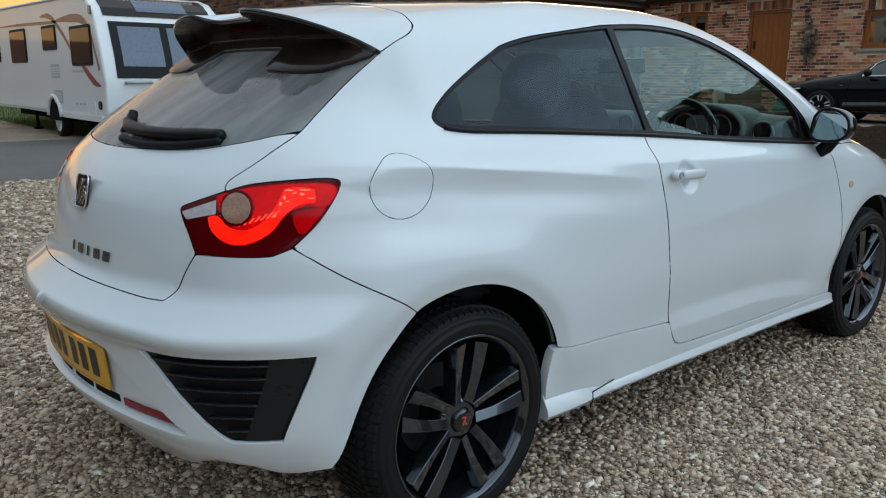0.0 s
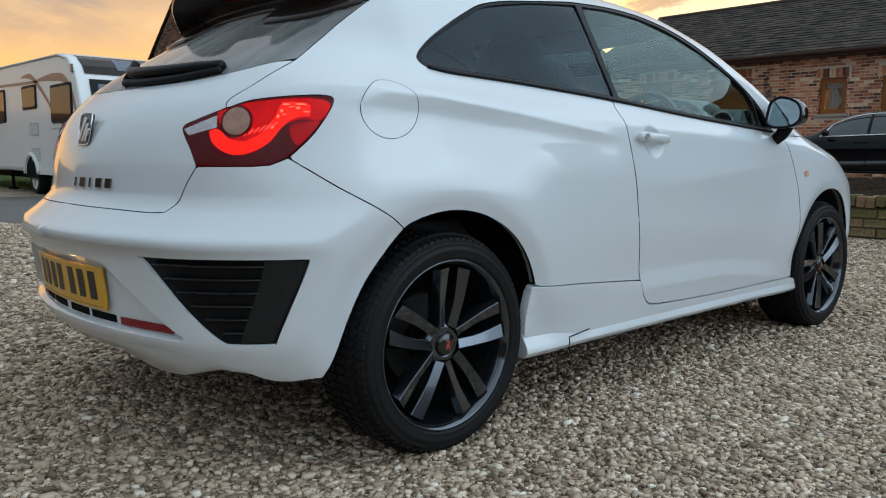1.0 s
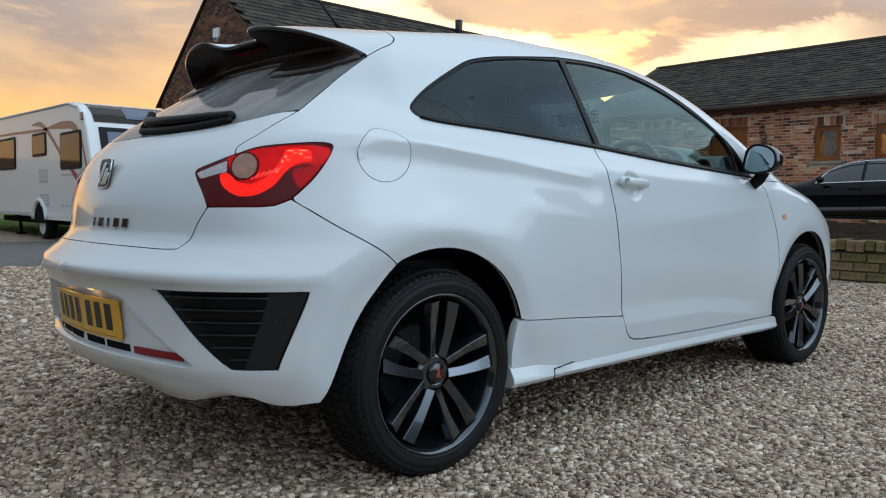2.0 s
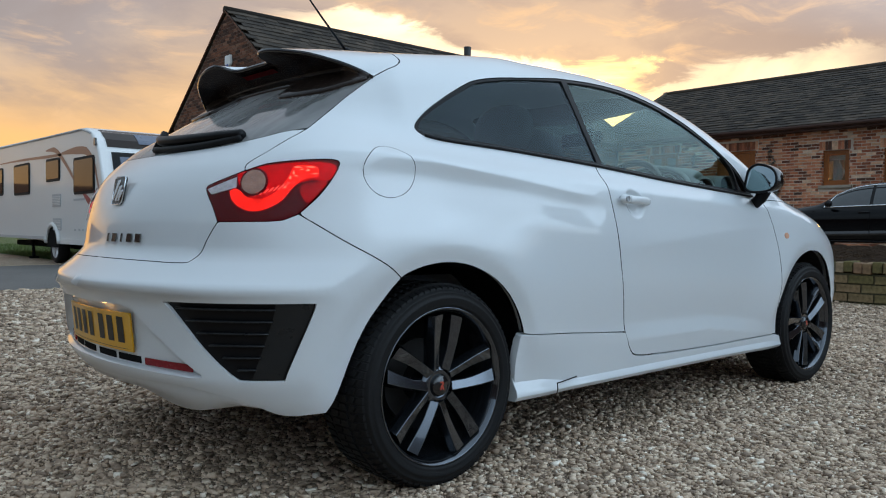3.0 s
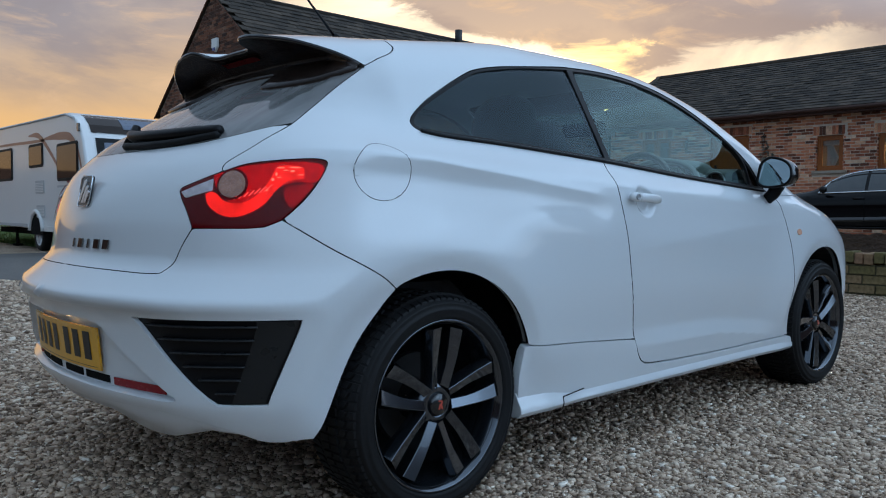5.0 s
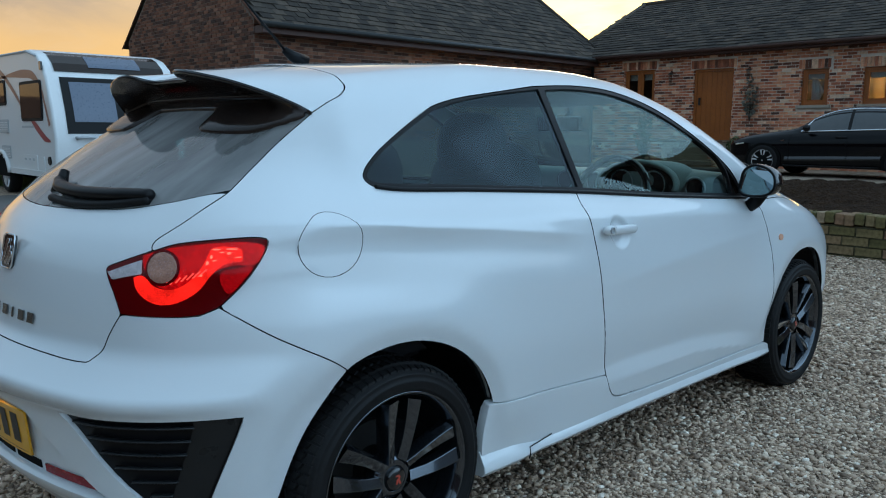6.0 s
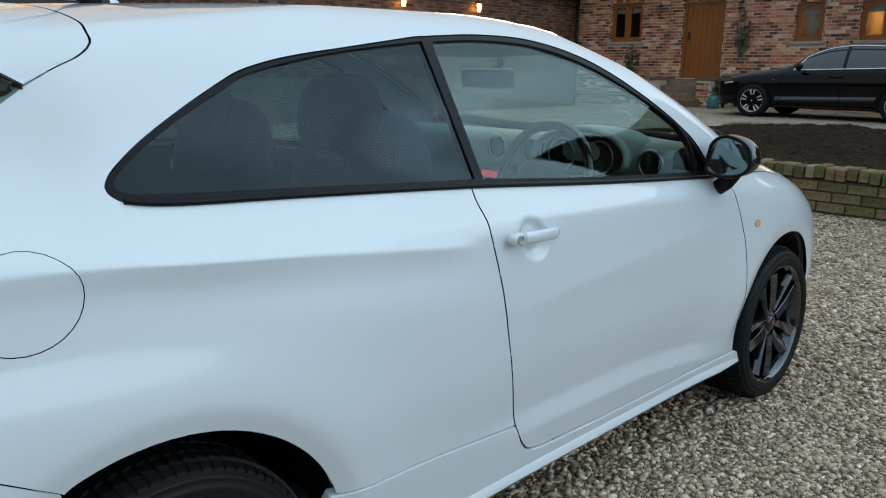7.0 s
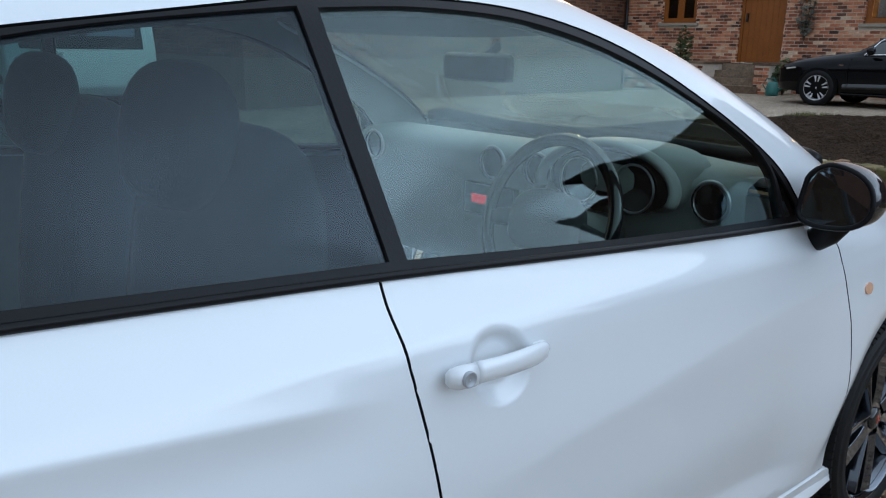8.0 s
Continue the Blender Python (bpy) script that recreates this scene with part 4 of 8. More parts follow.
def rough_mound(name, x0, x1, y0, y1, h, mat, label, category, n=(260, 120)):
    bm = bmesh.new()
    g = []
    for j in range(n[1] + 1):
        row = []
        for i in range(n[0] + 1):
            x, y = x0 + (x1 - x0) * i / n[0], y0 + (y1 - y0) * j / n[1]
            edge = min(1, 6 * min(i / n[0], 1 - i / n[0], j / n[1], 1 - j / n[1]))
            z = h * edge + edge * (0.06 * noise.noise((x * 2.2, y * 2.2, 0)) + 0.03 * noise.noise((x * 6, y * 6, 3)) + 0.045 * abs(noise.noise((x * 15, y * 15, 7))) + 0.02 * noise.noise((x * 34, y * 34, 1)))
            row.append(bm.verts.new((x, y, ground_z(x, y) + 0.004 + max(z, 0))))
        g.append(row)
    for j in range(n[1]):
        for i in range(n[0]):
            bm.faces.new((g[j][i], g[j][i + 1], g[j + 1][i + 1], g[j + 1][i]))
    return tagged(part(name, bm, mat, None, smooth=True), label, category, kind="stuff")


rough_mound("soil_bed", -4.3, 7.0, WALL_Y + 0.17, 12.4, 0.13, SOIL, "bare dark soil of the planting bed", "soil")
# ---- the parked hatchback ----
from mathutils.geometry import delaunay_2d_cdt


def spline(pts, n=8, closed=False):
    """Catmull-Rom through points of any dimension."""
    p = np.asarray(pts, float)
    m = len(p)
    out = []
    for i in range(m if closed else m - 1):
        a, b, c, d = (p[(i + k) % m] if closed else p[min(max(i + k, 0), m - 1)] for k in (-1, 0, 1, 2))
        for s in np.arange(n) / n:
            out.append(0.5 * (2 * b + (c - a) * s + (2 * a - 5 * b + 4 * c - d) * s * s + (3 * b - a - 3 * c + d) * s ** 3))
    if not closed:
        out.append(p[-1])
    return np.array(out)


def crown_points(xy):
    """Points (x, y) of roof, windscreen and bonnet, pushed up to the surface."""
    xy = np.asarray(xy, float)
    o = np.stack([xy[:, 0], xy[:, 1], np.full(len(xy), 0.5)], 1)
    return march(o, np.tile([0, 0, 1.0], (len(xy), 1)), 0, 1.4)


def tail_points(xz):
    """Points (x, z) of the tail, pushed back to the surface."""
    xz = np.asarray(xz, float)
    o = np.stack([xz[:, 0], np.full(len(xz), 0.28), xz[:, 1]], 1)
    return march(o, np.tile([0, -1.0, 0], (len(xz), 1)), 0, 1.6)


def lift_nose(q):
    q = np.asarray(q, float)
    o = np.stack([np.zeros(len(q)), np.full(len(q), 2.3), q[:, 1]], 1)
    d = np.stack([np.sin(q[:, 0]), np.cos(q[:, 0]), np.zeros(len(q))], 1)
    return march(o, d, 0, 1.6)


def drop_nose(p):
    p = np.asarray(p, float)
    return np.stack([np.arctan2(p[:, 0], p[:, 1] - 2.3), p[:, 2]], 1)


DOMAINS = {"side": (lift_side, drop_side, (1.0, 0.8)), "tail": (lift_tail, drop_tail, (0.8, 1.0)), "nose": (lift_nose, drop_nose, (0.8, 1.0))}


def even(loop, gap):
    """The closed loop resampled at about even steps, corners kept near."""
    p = np.asarray(loop, float)
    keep = [p[0]]
    for a, b in zip(p, np.roll(p, -1, 0)):
        n = max(1, int(np.linalg.norm(b - a) / gap))
        for k in range(1, n + 1):
            keep.append(a + (b - a) * k / n)
    out = [keep[0]]
    for q in keep[1:]:
        if np.linalg.norm(q - out[-1]) > gap * 0.45:
            out.append(q)
    if np.linalg.norm(out[-1] - out[0]) < gap * 0.45:
        out.pop()
    return np.array(out)


def inside(q, loops):
    odd = np.zeros(len(q), bool)
    for lp in loops:
        a, b = lp, np.roll(lp, -1, 0)
        for (x0, y0), (x1, y1) in zip(a, b):
            cross = (y0 > q[:, 1]) != (y1 > q[:, 1])
            if y1 != y0:
                odd ^= cross & (q[:, 0] < (x1 - x0) * (q[:, 1] - y0) / (y1 - y0) + x0)
    return odd


def shell(name, loop, domain, mat, parent, holes=(), gap=0.0016, lip=0.014, push=0.0, stepsize=0.04, both=True, label="", edge=0.022, hole_lip=None, bulge=0.0, flip=False, dark=None, lines=(), tracks=()):
    """A sheet of the car's surface within a loop of points on it, edges turned in; both: with its mirror half in one mesh."""
    lift, drop, sc = DOMAINS[domain]
    sc = np.array(sc)
    rings = [even(loop, edge)] + [even(h, edge) for h in holes]
    flat = [drop(r) * sc for r in rings]
    lo, hi = flat[0].min(0), flat[0].max(0)
    gx, gy = np.meshgrid(np.arange(lo[0], hi[0], stepsize), np.arange(lo[1], hi[1], stepsize))
    gx = gx + (np.arange(gx.shape[0])[:, None] % 2) * stepsize / 2
    grid = np.stack([gx.ravel(), gy.ravel()], 1)
    for line in lines:      # extra rows of points where the surface turns sharply
        run_ = np.arange(lo[0], hi[0], stepsize * 0.7)
        grid = grid[np.abs(grid[:, 1] - line * sc[1]) > stepsize * 0.35]
        grid = np.concatenate([grid, np.stack([run_, np.full(len(run_), line * sc[1])], 1)])
    if len(tracks):    # and along a crease of the surface
        q = np.concatenate([drop(track) * sc for track in tracks])
        for k in range(0, len(q), 40):
            grid = grid[np.sqrt(((grid[:, None] - q[None, k:k + 40]) ** 2).sum(2)).min(1) > stepsize * 0.42]
        grid = np.concatenate([grid, q])
    grid = grid[inside(grid, flat)]
    allb = np.concatenate(flat)
    if len(grid):
        dist = np.concatenate([np.sqrt(((grid[i:i + 400, None] - allb[None]) ** 2).sum(2)).min(1) for i in range(0, len(grid), 400)])
        grid = grid[dist > stepsize * (0.2 if lines or tracks else 0.45)]
    edges, k = [], 0
    for f in flat:
        edges += [(k + i, k + (i + 1) % len(f)) for i in range(len(f))]
        k += len(f)
    co = np.concatenate([allb, grid])
    vo, _, fo, vmap, _, _ = delaunay_2d_cdt([Vector(c) for c in co], edges, [], 0, 1e-7)
    vo = np.array([(v.x, v.y) for v in vo])
    tri = np.array([f[:] for f in fo if len(f) == 3])
    tri = tri[inside(vo[tri].mean(1), flat)]
    back = {}
    pos = np.zeros((len(vo), 3))
    given = np.concatenate(rings)
    need = []
    for i, src in enumerate(vmap):
        b = [s for s in src if s < len(given)]
        if b:
            pos[i] = given[b[0]]
            back[b[0]] = i
        else:
            need.append(i)
    if need:
        pos[need] = lift(vo[need] / sc)
    nor = form_normal(pos)
    if bulge:
        d2 = np.sqrt(((vo[:, None] - allb[None]) ** 2).sum(2)).min(1)
        pos = pos + nor * (bulge * (1 - np.exp(-d2 / 0.02)))[:, None]
    pos = pos - nor * push
    # triangles face outwards
    fn = np.cross(pos[tri[:, 1]] - pos[tri[:, 0]], pos[tri[:, 2]] - pos[tri[:, 0]])
    bad = (fn * nor[tri[:, 0]]).sum(1) < 0
    tri[bad] = tri[bad][:, ::-1]
    verts, norms, faces = [*pos], [*nor], [tuple(t) for t in tri]
    skin = len(faces)
    k = 0
    for li, f in enumerate(flat):
        ids = [back.get(k + i) for i in range(len(f))]
        k += len(f)
        ids = [i for i in ids if i is not None]
        n = len(ids)
        inward = []
        for j in range(n):
            t = pos[ids[(j + 1) % n]] - pos[ids[j - 1]]
            q = np.cross(nor[ids[j]], t / (np.linalg.norm(t) + 1e-12))
            inward.append(q)
        # choose the sense by a test point
        probe = drop(np.array([pos[ids[0]] + inward[0] * 0.006])) * sc
        if not inside(probe, flat)[0]:
            inward = [-q for q in inward]
        deep = lip if li == 0 or hole_lip is None else hole_lip
        mid_line = [both and abs(pos[i][0]) < 1e-3 for i in ids]
        for j, i in enumerate(ids):
            if not mid_line[j]:
                verts[i] = pos[i] + inward[j] * gap
        start = len(verts)
        for j, i in enumerate(ids):
            verts.append(verts[i] + 0)
            norms.append(nor[i] * 0.5 - inward[j])
        for j, i in enumerate(ids):
            verts.append(verts[i] - nor[i] * deep)
            norms.append(-inward[j])
        for j in range(n):
            a, b = j, (j + 1) % n
            if mid_line[a] and mid_line[b]:
                continue
            quad = (start + a, start + b, start + n + b, start + n + a)
            v = [np.array(verts[x]) for x in quad]
            if np.dot(np.cross(v[1] - v[0], v[2] - v[0]), -inward[a]) < 0:
                quad = quad[::-1]
            faces.append(quad)
    verts, norms = np.array(verts), np.array(norms)
    norms = norms / (np.linalg.norm(norms, axis=1, keepdims=True) + 1e-12)
    if flip:
        verts[:, 0] *= -1
        norms[:, 0] *= -1
        faces = [f[::-1] for f in faces]
    tone = [0] * skin + [1] * (len(faces) - skin)
    if both:
        tone = tone * 2
        m = len(verts)
        mirror = np.array([-1, 1, 1])
        on = np.abs(verts[:, 0]) < 1e-3
        verts[on, 0] = 0
        norms[on, 0] = 0
        faces = faces + [tuple(i if on[i] else i + m for i in f[::-1]) for f in faces]
        verts, norms = np.concatenate([verts, verts * mirror]), np.concatenate([norms, norms * mirror])
    used = np.unique([i for f in faces for i in f])
    remap = {int(o): j for j, o in enumerate(used)}
    me = bpy.data.meshes.new(name)
    me.from_pydata([tuple(v) for v in verts[used]], [], [tuple(remap[int(i)] for i in f) for f in faces])
    me.shade_smooth()
    me.normals_split_custom_set_from_vertices([tuple(v) for v in norms[used]])
    ob = link(name, me, mat, parent, label)
    # turned-in edges of painted panels coloured dark for the shade in the gaps
    if (mat is PAINT) if dark is None else dark:
        me.materials.append(DARK)
        me.polygons.foreach_set("material_index", tone)
    return ob


LINING = material("pale_grey_lining", (0.30, 0.31, 0.30), 0.9, vary=0.08, scale=30, fine=500)
car = thing("car", "white three-door hatchback with black wheels, parked on gravel", "car")

# seams, as a few points each: (y, z) on the flank, (x, z) on the tail, (x, y) above
s_spoiler = flank(spline([(0.049, 1.325), (0.047, 1.315), (0.037, 1.303), (0.012, 1.286), (-0.029, 1.267), (-0.078, 1.239)]))
s_roof_back = crown_points(spline([(0.0, 0.068), (0.25, 0.066), (0.44, 0.060), (0.515, 0.050)]))
s_glass = flank(spline([(-0.078, 1.239), (-0.164, 1.178), (-0.25, 1.113), (-0.345, 1.050)]))
s_gate = flank(spline([(-0.345, 1.050), (-0.405, 1.016), (-0.452, 0.984), (-0.502, 0.947), (-0.516, 0.924)]))
s_light_top = flank(spline([(-0.516, 0.924), (-0.476, 0.943), (-0.414, 0.953), (-0.350, 0.957), (-0.324, 0.952)]))
s_light_low = flank(spline([(-0.324, 0.952), (-0.332, 0.926), (-0.378, 0.861), (-0.432, 0.806)]))
s_bumper = flank(spline([(-0.432, 0.806), (-0.338, 0.737), (-0.217, 0.668), (-0.160, 0.630)]))


def arch(cy, a0, a1, n=22, r=0.368):
    """An arc of a wheel opening, from angle to angle in degrees above the front."""
    return [(cy + r * math.cos(radians(a)), AXLE + r * math.sin(radians(a))) for a in np.linspace(a0, a1, n)]


a_top = math.degrees(math.atan2(0.63 - AXLE, -0.16))
s_arch = flank(arch(0, a_top, 20.5))
s_skirt = flank(spline([(0.345, 0.427), (0.6, 0.410), (0.915, 0.387)]))
s_door_back = flank(spline([(0.915, 0.387), (0.906, 0.421), (0.876, 0.545), (0.847, 0.671), (0.822, 0.801), (0.799, 0.920), (0.803, 1.004)]))
q_low = [(0.803, 1.004), (0.36, 1.031), (0.10, 1.044)]
q_tip = [(0.10, 1.044), (0.028, 1.049), (0.0, 1.060), (-0.006, 1.078), (0.012, 1.100)]
q_top = [(0.012, 1.100), (0.075, 1.147), (0.161, 1.200), (0.245, 1.245), (0.30, 1.268), (0.40, 1.291), (0.55, 1.312), (0.767, 1.341)]
d_top = [(0.767, 1.341), (1.009, 1.353), (1.231, 1.341), (1.44, 1.286), (1.652, 1.177), (1.817, 1.073), (1.905, 0.985), (1.955, 0.925)]
s_win_low = flank(np.concatenate([spline(q_low), spline(q_tip)[1:]]))
s_win_top = flank(np.concatenate([spline(q_top), spline(d_top)[1:]]))
s_wing_corner = flank([(1.955, 0.925), (2.020, 0.897)])
s_screen = crown_points(spline([(0.715, 2.10), (0.660, 1.92), (0.612, 1.70), (0.565, 1.48), (0.515, 1.385), (0.40, 1.375), (0.0, 1.40)]))
fuel = flank([(-0.178 + 0.084 * math.cos(a) + 0.006 * math.sin(a), 0.930 + 0.074 * math.sin(a)) for a in np.arange(0, math.tau, math.tau / 28)])
body_loop = np.concatenate([s_roof_back, s_spoiler, s_glass[1:], s_gate[1:], s_light_top[1:], s_light_low[1:], s_bumper[1:], s_arch, s_skirt, s_door_back[1:],
                            s_win_low[1:], s_win_top[1:], s_wing_corner[1:], s_screen, crown_points([(0.0, y) for y in np.arange(1.36, 0.08, -0.05)])])
shoulder = [flank([(y, float(SHOULDER(y)) + d) for y in np.arange(-0.55, 0.86, 0.011)]) for d in (-0.013, -0.005, 0.0, 0.005, 0.013)]
body = shell("body", body_loop, "side", PAINT, car, holes=[fuel], stepsize=0.017, edge=0.014, tracks=shoulder, label="white painted body side and roof")
shell("headlining", body_loop, "side", LINING, body, push=0.03, gap=0.0, lip=0.0, stepsize=0.06, edge=0.04, label="dark roof lining")
flap = shell("fuel_flap", fuel, "side", PAINT, car, both=False, gap=0.0002, stepsize=0.014, edge=0.012, tracks=shoulder, label="round white fuel flap")

tab = flank(spline([(-0.262, 0.945), (-0.243, 0.940), (-0.236, 0.930), (-0.243, 0.921), (-0.262, 0.916)], 4))
shell("finger_notch", tab, "side", PAINT, flap, both=False, push=-0.004, gap=0.0, lip=0.004, stepsize=0.01, edge=0.006, dark=False)

# windows: one black surround, the panes set in it
dlo = np.concatenate([s_win_low[:-1], s_win_top[:-1], flank(spline([(1.955, 0.925), (1.70, 0.940), (1.278, 0.968), (0.803, 1.004)]))[:-1]])
q_pane = flank(np.concatenate([spline([(0.828, 1.019), (0.36, 1.046), (0.10, 1.059)]), spline([(0.10, 1.060), (0.040, 1.063), (0.014, 1.070), (0.010, 1.081), (0.026, 1.100)])[1:],
                               spline([(0.026, 1.100), (0.085, 1.141), (0.168, 1.190), (0.250, 1.233), (0.305, 1.259), (0.405, 1.282), (0.55, 1.306), (0.788, 1.333)])[1:]]))
d_pane = flank(np.concatenate([spline([(0.858, 1.017), (1.278, 0.984), (1.835, 0.951)]), spline([(1.835, 0.951), (1.815, 1.04), (1.772, 1.098)])[1:],
                               spline([(1.772, 1.098), (1.64, 1.172), (1.43, 1.271), (1.225, 1.326), (1.009, 1.340), (0.820, 1.332)])[1:]]))
v_pane = flank(np.concatenate([spline([(1.853, 0.950), (1.915, 0.947)]), spline([(1.915, 0.947), (1.875, 0.998), (1.815, 1.062)])[1:], spline([(1.815, 1.062), (1.838, 1.01), (1.853, 0.950)])[1:-1]]))
for fl in (False, True):
    surround = shell("window_surround", dlo, "side", BLACK_TRIM, car, holes=[q_pane, d_pane, v_pane], gap=0.001, push=0.002, stepsize=0.03, edge=0.014, lip=0.02, both=False, flip=fl, label="matt black window surround")
    for nm, lp, mt, lab in (("quarter_pane", q_pane, PRIVACY, "dark privacy glass"), ("door_pane", d_pane, GLASS, "lightly tinted door glass"), ("quarter_light", v_pane, PRIVACY, "small dark corner glass")):
        ob = shell(nm, lp, "side", mt, surround, gap=-0.001, lip=0.0, push=0.007, stepsize=0.05, both=False, flip=fl, label=lab)
        ob.visible_shadow = False
    bl = flank(spline([(0.012, 1.052), (0.10, 1.041), (0.36, 1.029), (0.803, 1.003), (1.278, 0.967), (1.70, 0.940), (1.94, 0.926)], 10))
    bl = bl + form_normal(bl) * 0.003
    bl[:, 0] *= -1 if fl else 1
    part("belt_strip", tube(bl, 0.006, 8), BLACK_TRIM, surround, "black rubber belt strip", smooth=True)

SILVER_GREY = material("dull_grey_metal", (0.34, 0.36, 0.38), 0.4, metal=0.3, vary=0.1)
# doors
door_loop = np.concatenate([flank(spline([(0.803, 1.004), (1.278, 0.968), (1.70, 0.940), (1.955, 0.925), (2.020, 0.897)])),
                            flank(spline([(2.020, 0.897), (2.052, 0.811), (2.090, 0.686), (2.106, 0.542), (2.108, 0.40), (2.130, 0.278)]))[1:],
                            flank(spline([(2.130, 0.278), (1.66, 0.272), (1.25, 0.277), (1.05, 0.284)]))[1:],
                            flank(spline([(1.05, 0.284), (0.985, 0.295), (0.945, 0.330), (0.915, 0.387)]))[1:], s_door_back[1:-1]])
for fl in (False, True):
    bowl_rings = [flank([(0.957 - 0.15 * (k * 0.054 * math.sin(a)) + k * 0.058 * math.cos(a), 0.868 + k * 0.054 * math.sin(a)) for a in np.arange(0, math.tau, math.tau / 40)]) for k in (0.5, 0.62, 0.76, 0.9, 1.02, 1.12)]
    d = shell("door", door_loop, "side", PAINT, car, both=False, flip=fl, gap=0.003, stepsize=0.018 if fl else 0.0095, edge=0.012, tracks=() if fl else bowl_rings, label="white painted door")
    sg = -1 if fl else 1
    shell("door_lining", door_loop, "side", CABIN, d, both=False, flip=fl, push=0.05, gap=0.0, lip=0.0, stepsize=0.07, edge=0.05, label="dark door card")
    ends = flank([(0.851, 0.8835), (1.044, 0.8755)])
    sec = np.linspace(0, 1, 25)
    hp = ends[0] + (ends[1] - ends[0]) * sec[:, None]
    hp = hp + np.array([1.0, 0, 0]) * (0.010 + 0.013 * np.sin(np.clip(sec * 1.05, 0, 1) * math.pi) ** 0.6)[:, None]
    hp[:, 0] *= sg
    rad = [0.0155] * 3 + [0.0165] * 3 + [0.0155] * 14 + [0.0150, 0.0145, 0.013, 0.010, 0.004]
    grip = part("door_handle", tube(hp[5:], rad[5:], 14, flat=0.62, up=(sg, 0, 0)), PAINT, d, "white painted door handle", smooth=True)
    cap = [ends[0] * np.array([sg, 1, 1]) + np.array([sg * o, -0.002 + t_, 0.0002 - 0.042 * t_]) for t_, o in ((-0.004, 0.012), (0.0, 0.015), (0.010, 0.019), (0.024, 0.021), (0.037, 0.022))]
    part("lock_cap", tube(cap, [0.007, 0.0125, 0.0162, 0.0166, 0.0166], 14, flat=0.66, up=(sg, 0, 0)), PAINT, grip, "white lock cap", smooth=True)
    lock_m = Matrix.Translation(cap[3] + np.array([sg * 0.0095, -0.004, 0])) @ Matrix.Diagonal((sg, 1, 1, 1))
    lock = part("key_lock", lathe([(0.001, 0.002), (0.0085, 0.002), (0.0095, 0.004), (0.0108, 0.003), (0.0108, -0.004)], 24, None, lock_m), SILVER_GREY, grip, "small grey key lock", smooth=True)
    part("handle_foot", box((0.0, -0.012, -0.009), (0.016, 0.012, 0.009), None, Matrix.Translation((sg * (ends[1][0] - 0.006), ends[1][1] - 0.014, ends[1][2])) @ Matrix.Diagonal((sg, 1, 1, 1))), PAINT, grip, bevel=0.003)

# side skirts, each with a lower blade
skirt_loop = np.concatenate([flank(spline([(0.335, 0.424), (0.6, 0.406), (0.912, 0.383)])), flank(spline([(0.912, 0.383), (0.942, 0.325), (0.985, 0.290), (1.05, 0.279)]))[1:],
                             flank(spline([(1.05, 0.279), (1.25, 0.272), (1.66, 0.267), (2.128, 0.272)]))[1:], flank(spline([(2.128, 0.272), (2.165, 0.262), (2.185, 0.225)]))[1:],
                             flank(spline([(2.185, 0.225), (1.28, 0.222), (0.53, 0.232), (0.328, 0.238)]))[1:], flank(spline([(0.328, 0.238), (0.322, 0.33), (0.335, 0.424)]))[1:-1]])
for fl in (False, True):
    sk = shell("side_skirt", skirt_loop, "side", PAINT, car, both=False, flip=fl, gap=-0.0014, push=-0.0035, lip=0.03, stepsize=0.03, edge=0.016, dark=False, label="white side skirt")
    sg = -1 if fl else 1
    bm = bmesh.new()
    rings = []
    for y in np.linspace(0.318, 2.19, 48):
        fat = 0.022 * (1 - smooth01(0.45, 0.62, y) * 0.55) * (0.35 + 0.65 * smooth01(2.19, 2.05, y))
        up = 0.012 + 0.028 * (1 - smooth01(0.40, 0.60, y))
        base = flank([(y, 0.245)])[0]
        w = base[0]
        sec = [(w - 0.002, 0.243 + up), (w + fat, 0.232 + up * 0.2), (w + fat + 0.003, 0.222), (w + fat - 0.010, 0.207), (w - 0.10, 0.200), (w - 0.10, 0.243)]
        rings.append([bm.verts.new((sg * a, y, b)) for a, b in sec])
    for a, b in zip(rings, rings[1:]):
        for k in range(6):
            bm.faces.new((a[k], a[(k + 1) % 6], b[(k + 1) % 6], b[k]))
    bm.faces.new(rings[0])
    bm.faces.new(rings[-1][::-1])
    blade = part("skirt_blade", bm, PAINT, sk, bevel=0.003)
    w0, w1 = float(flank([(0.52, 0.245)])[0][0]), float(flank([(0.64, 0.245)])[0][0])
    seam = [(w0 + 0.018, 0.520, 0.207), (w0 + 0.0215, 0.522, 0.224), (w0 + 0.015, 0.526, 0.243), (w1 + 0.007, 0.640, 0.252)]
    part("jacking_cover_seam", tube([(sg * a, b, c) for a, b, c in seam], 0.0018, 6), DARK, blade)

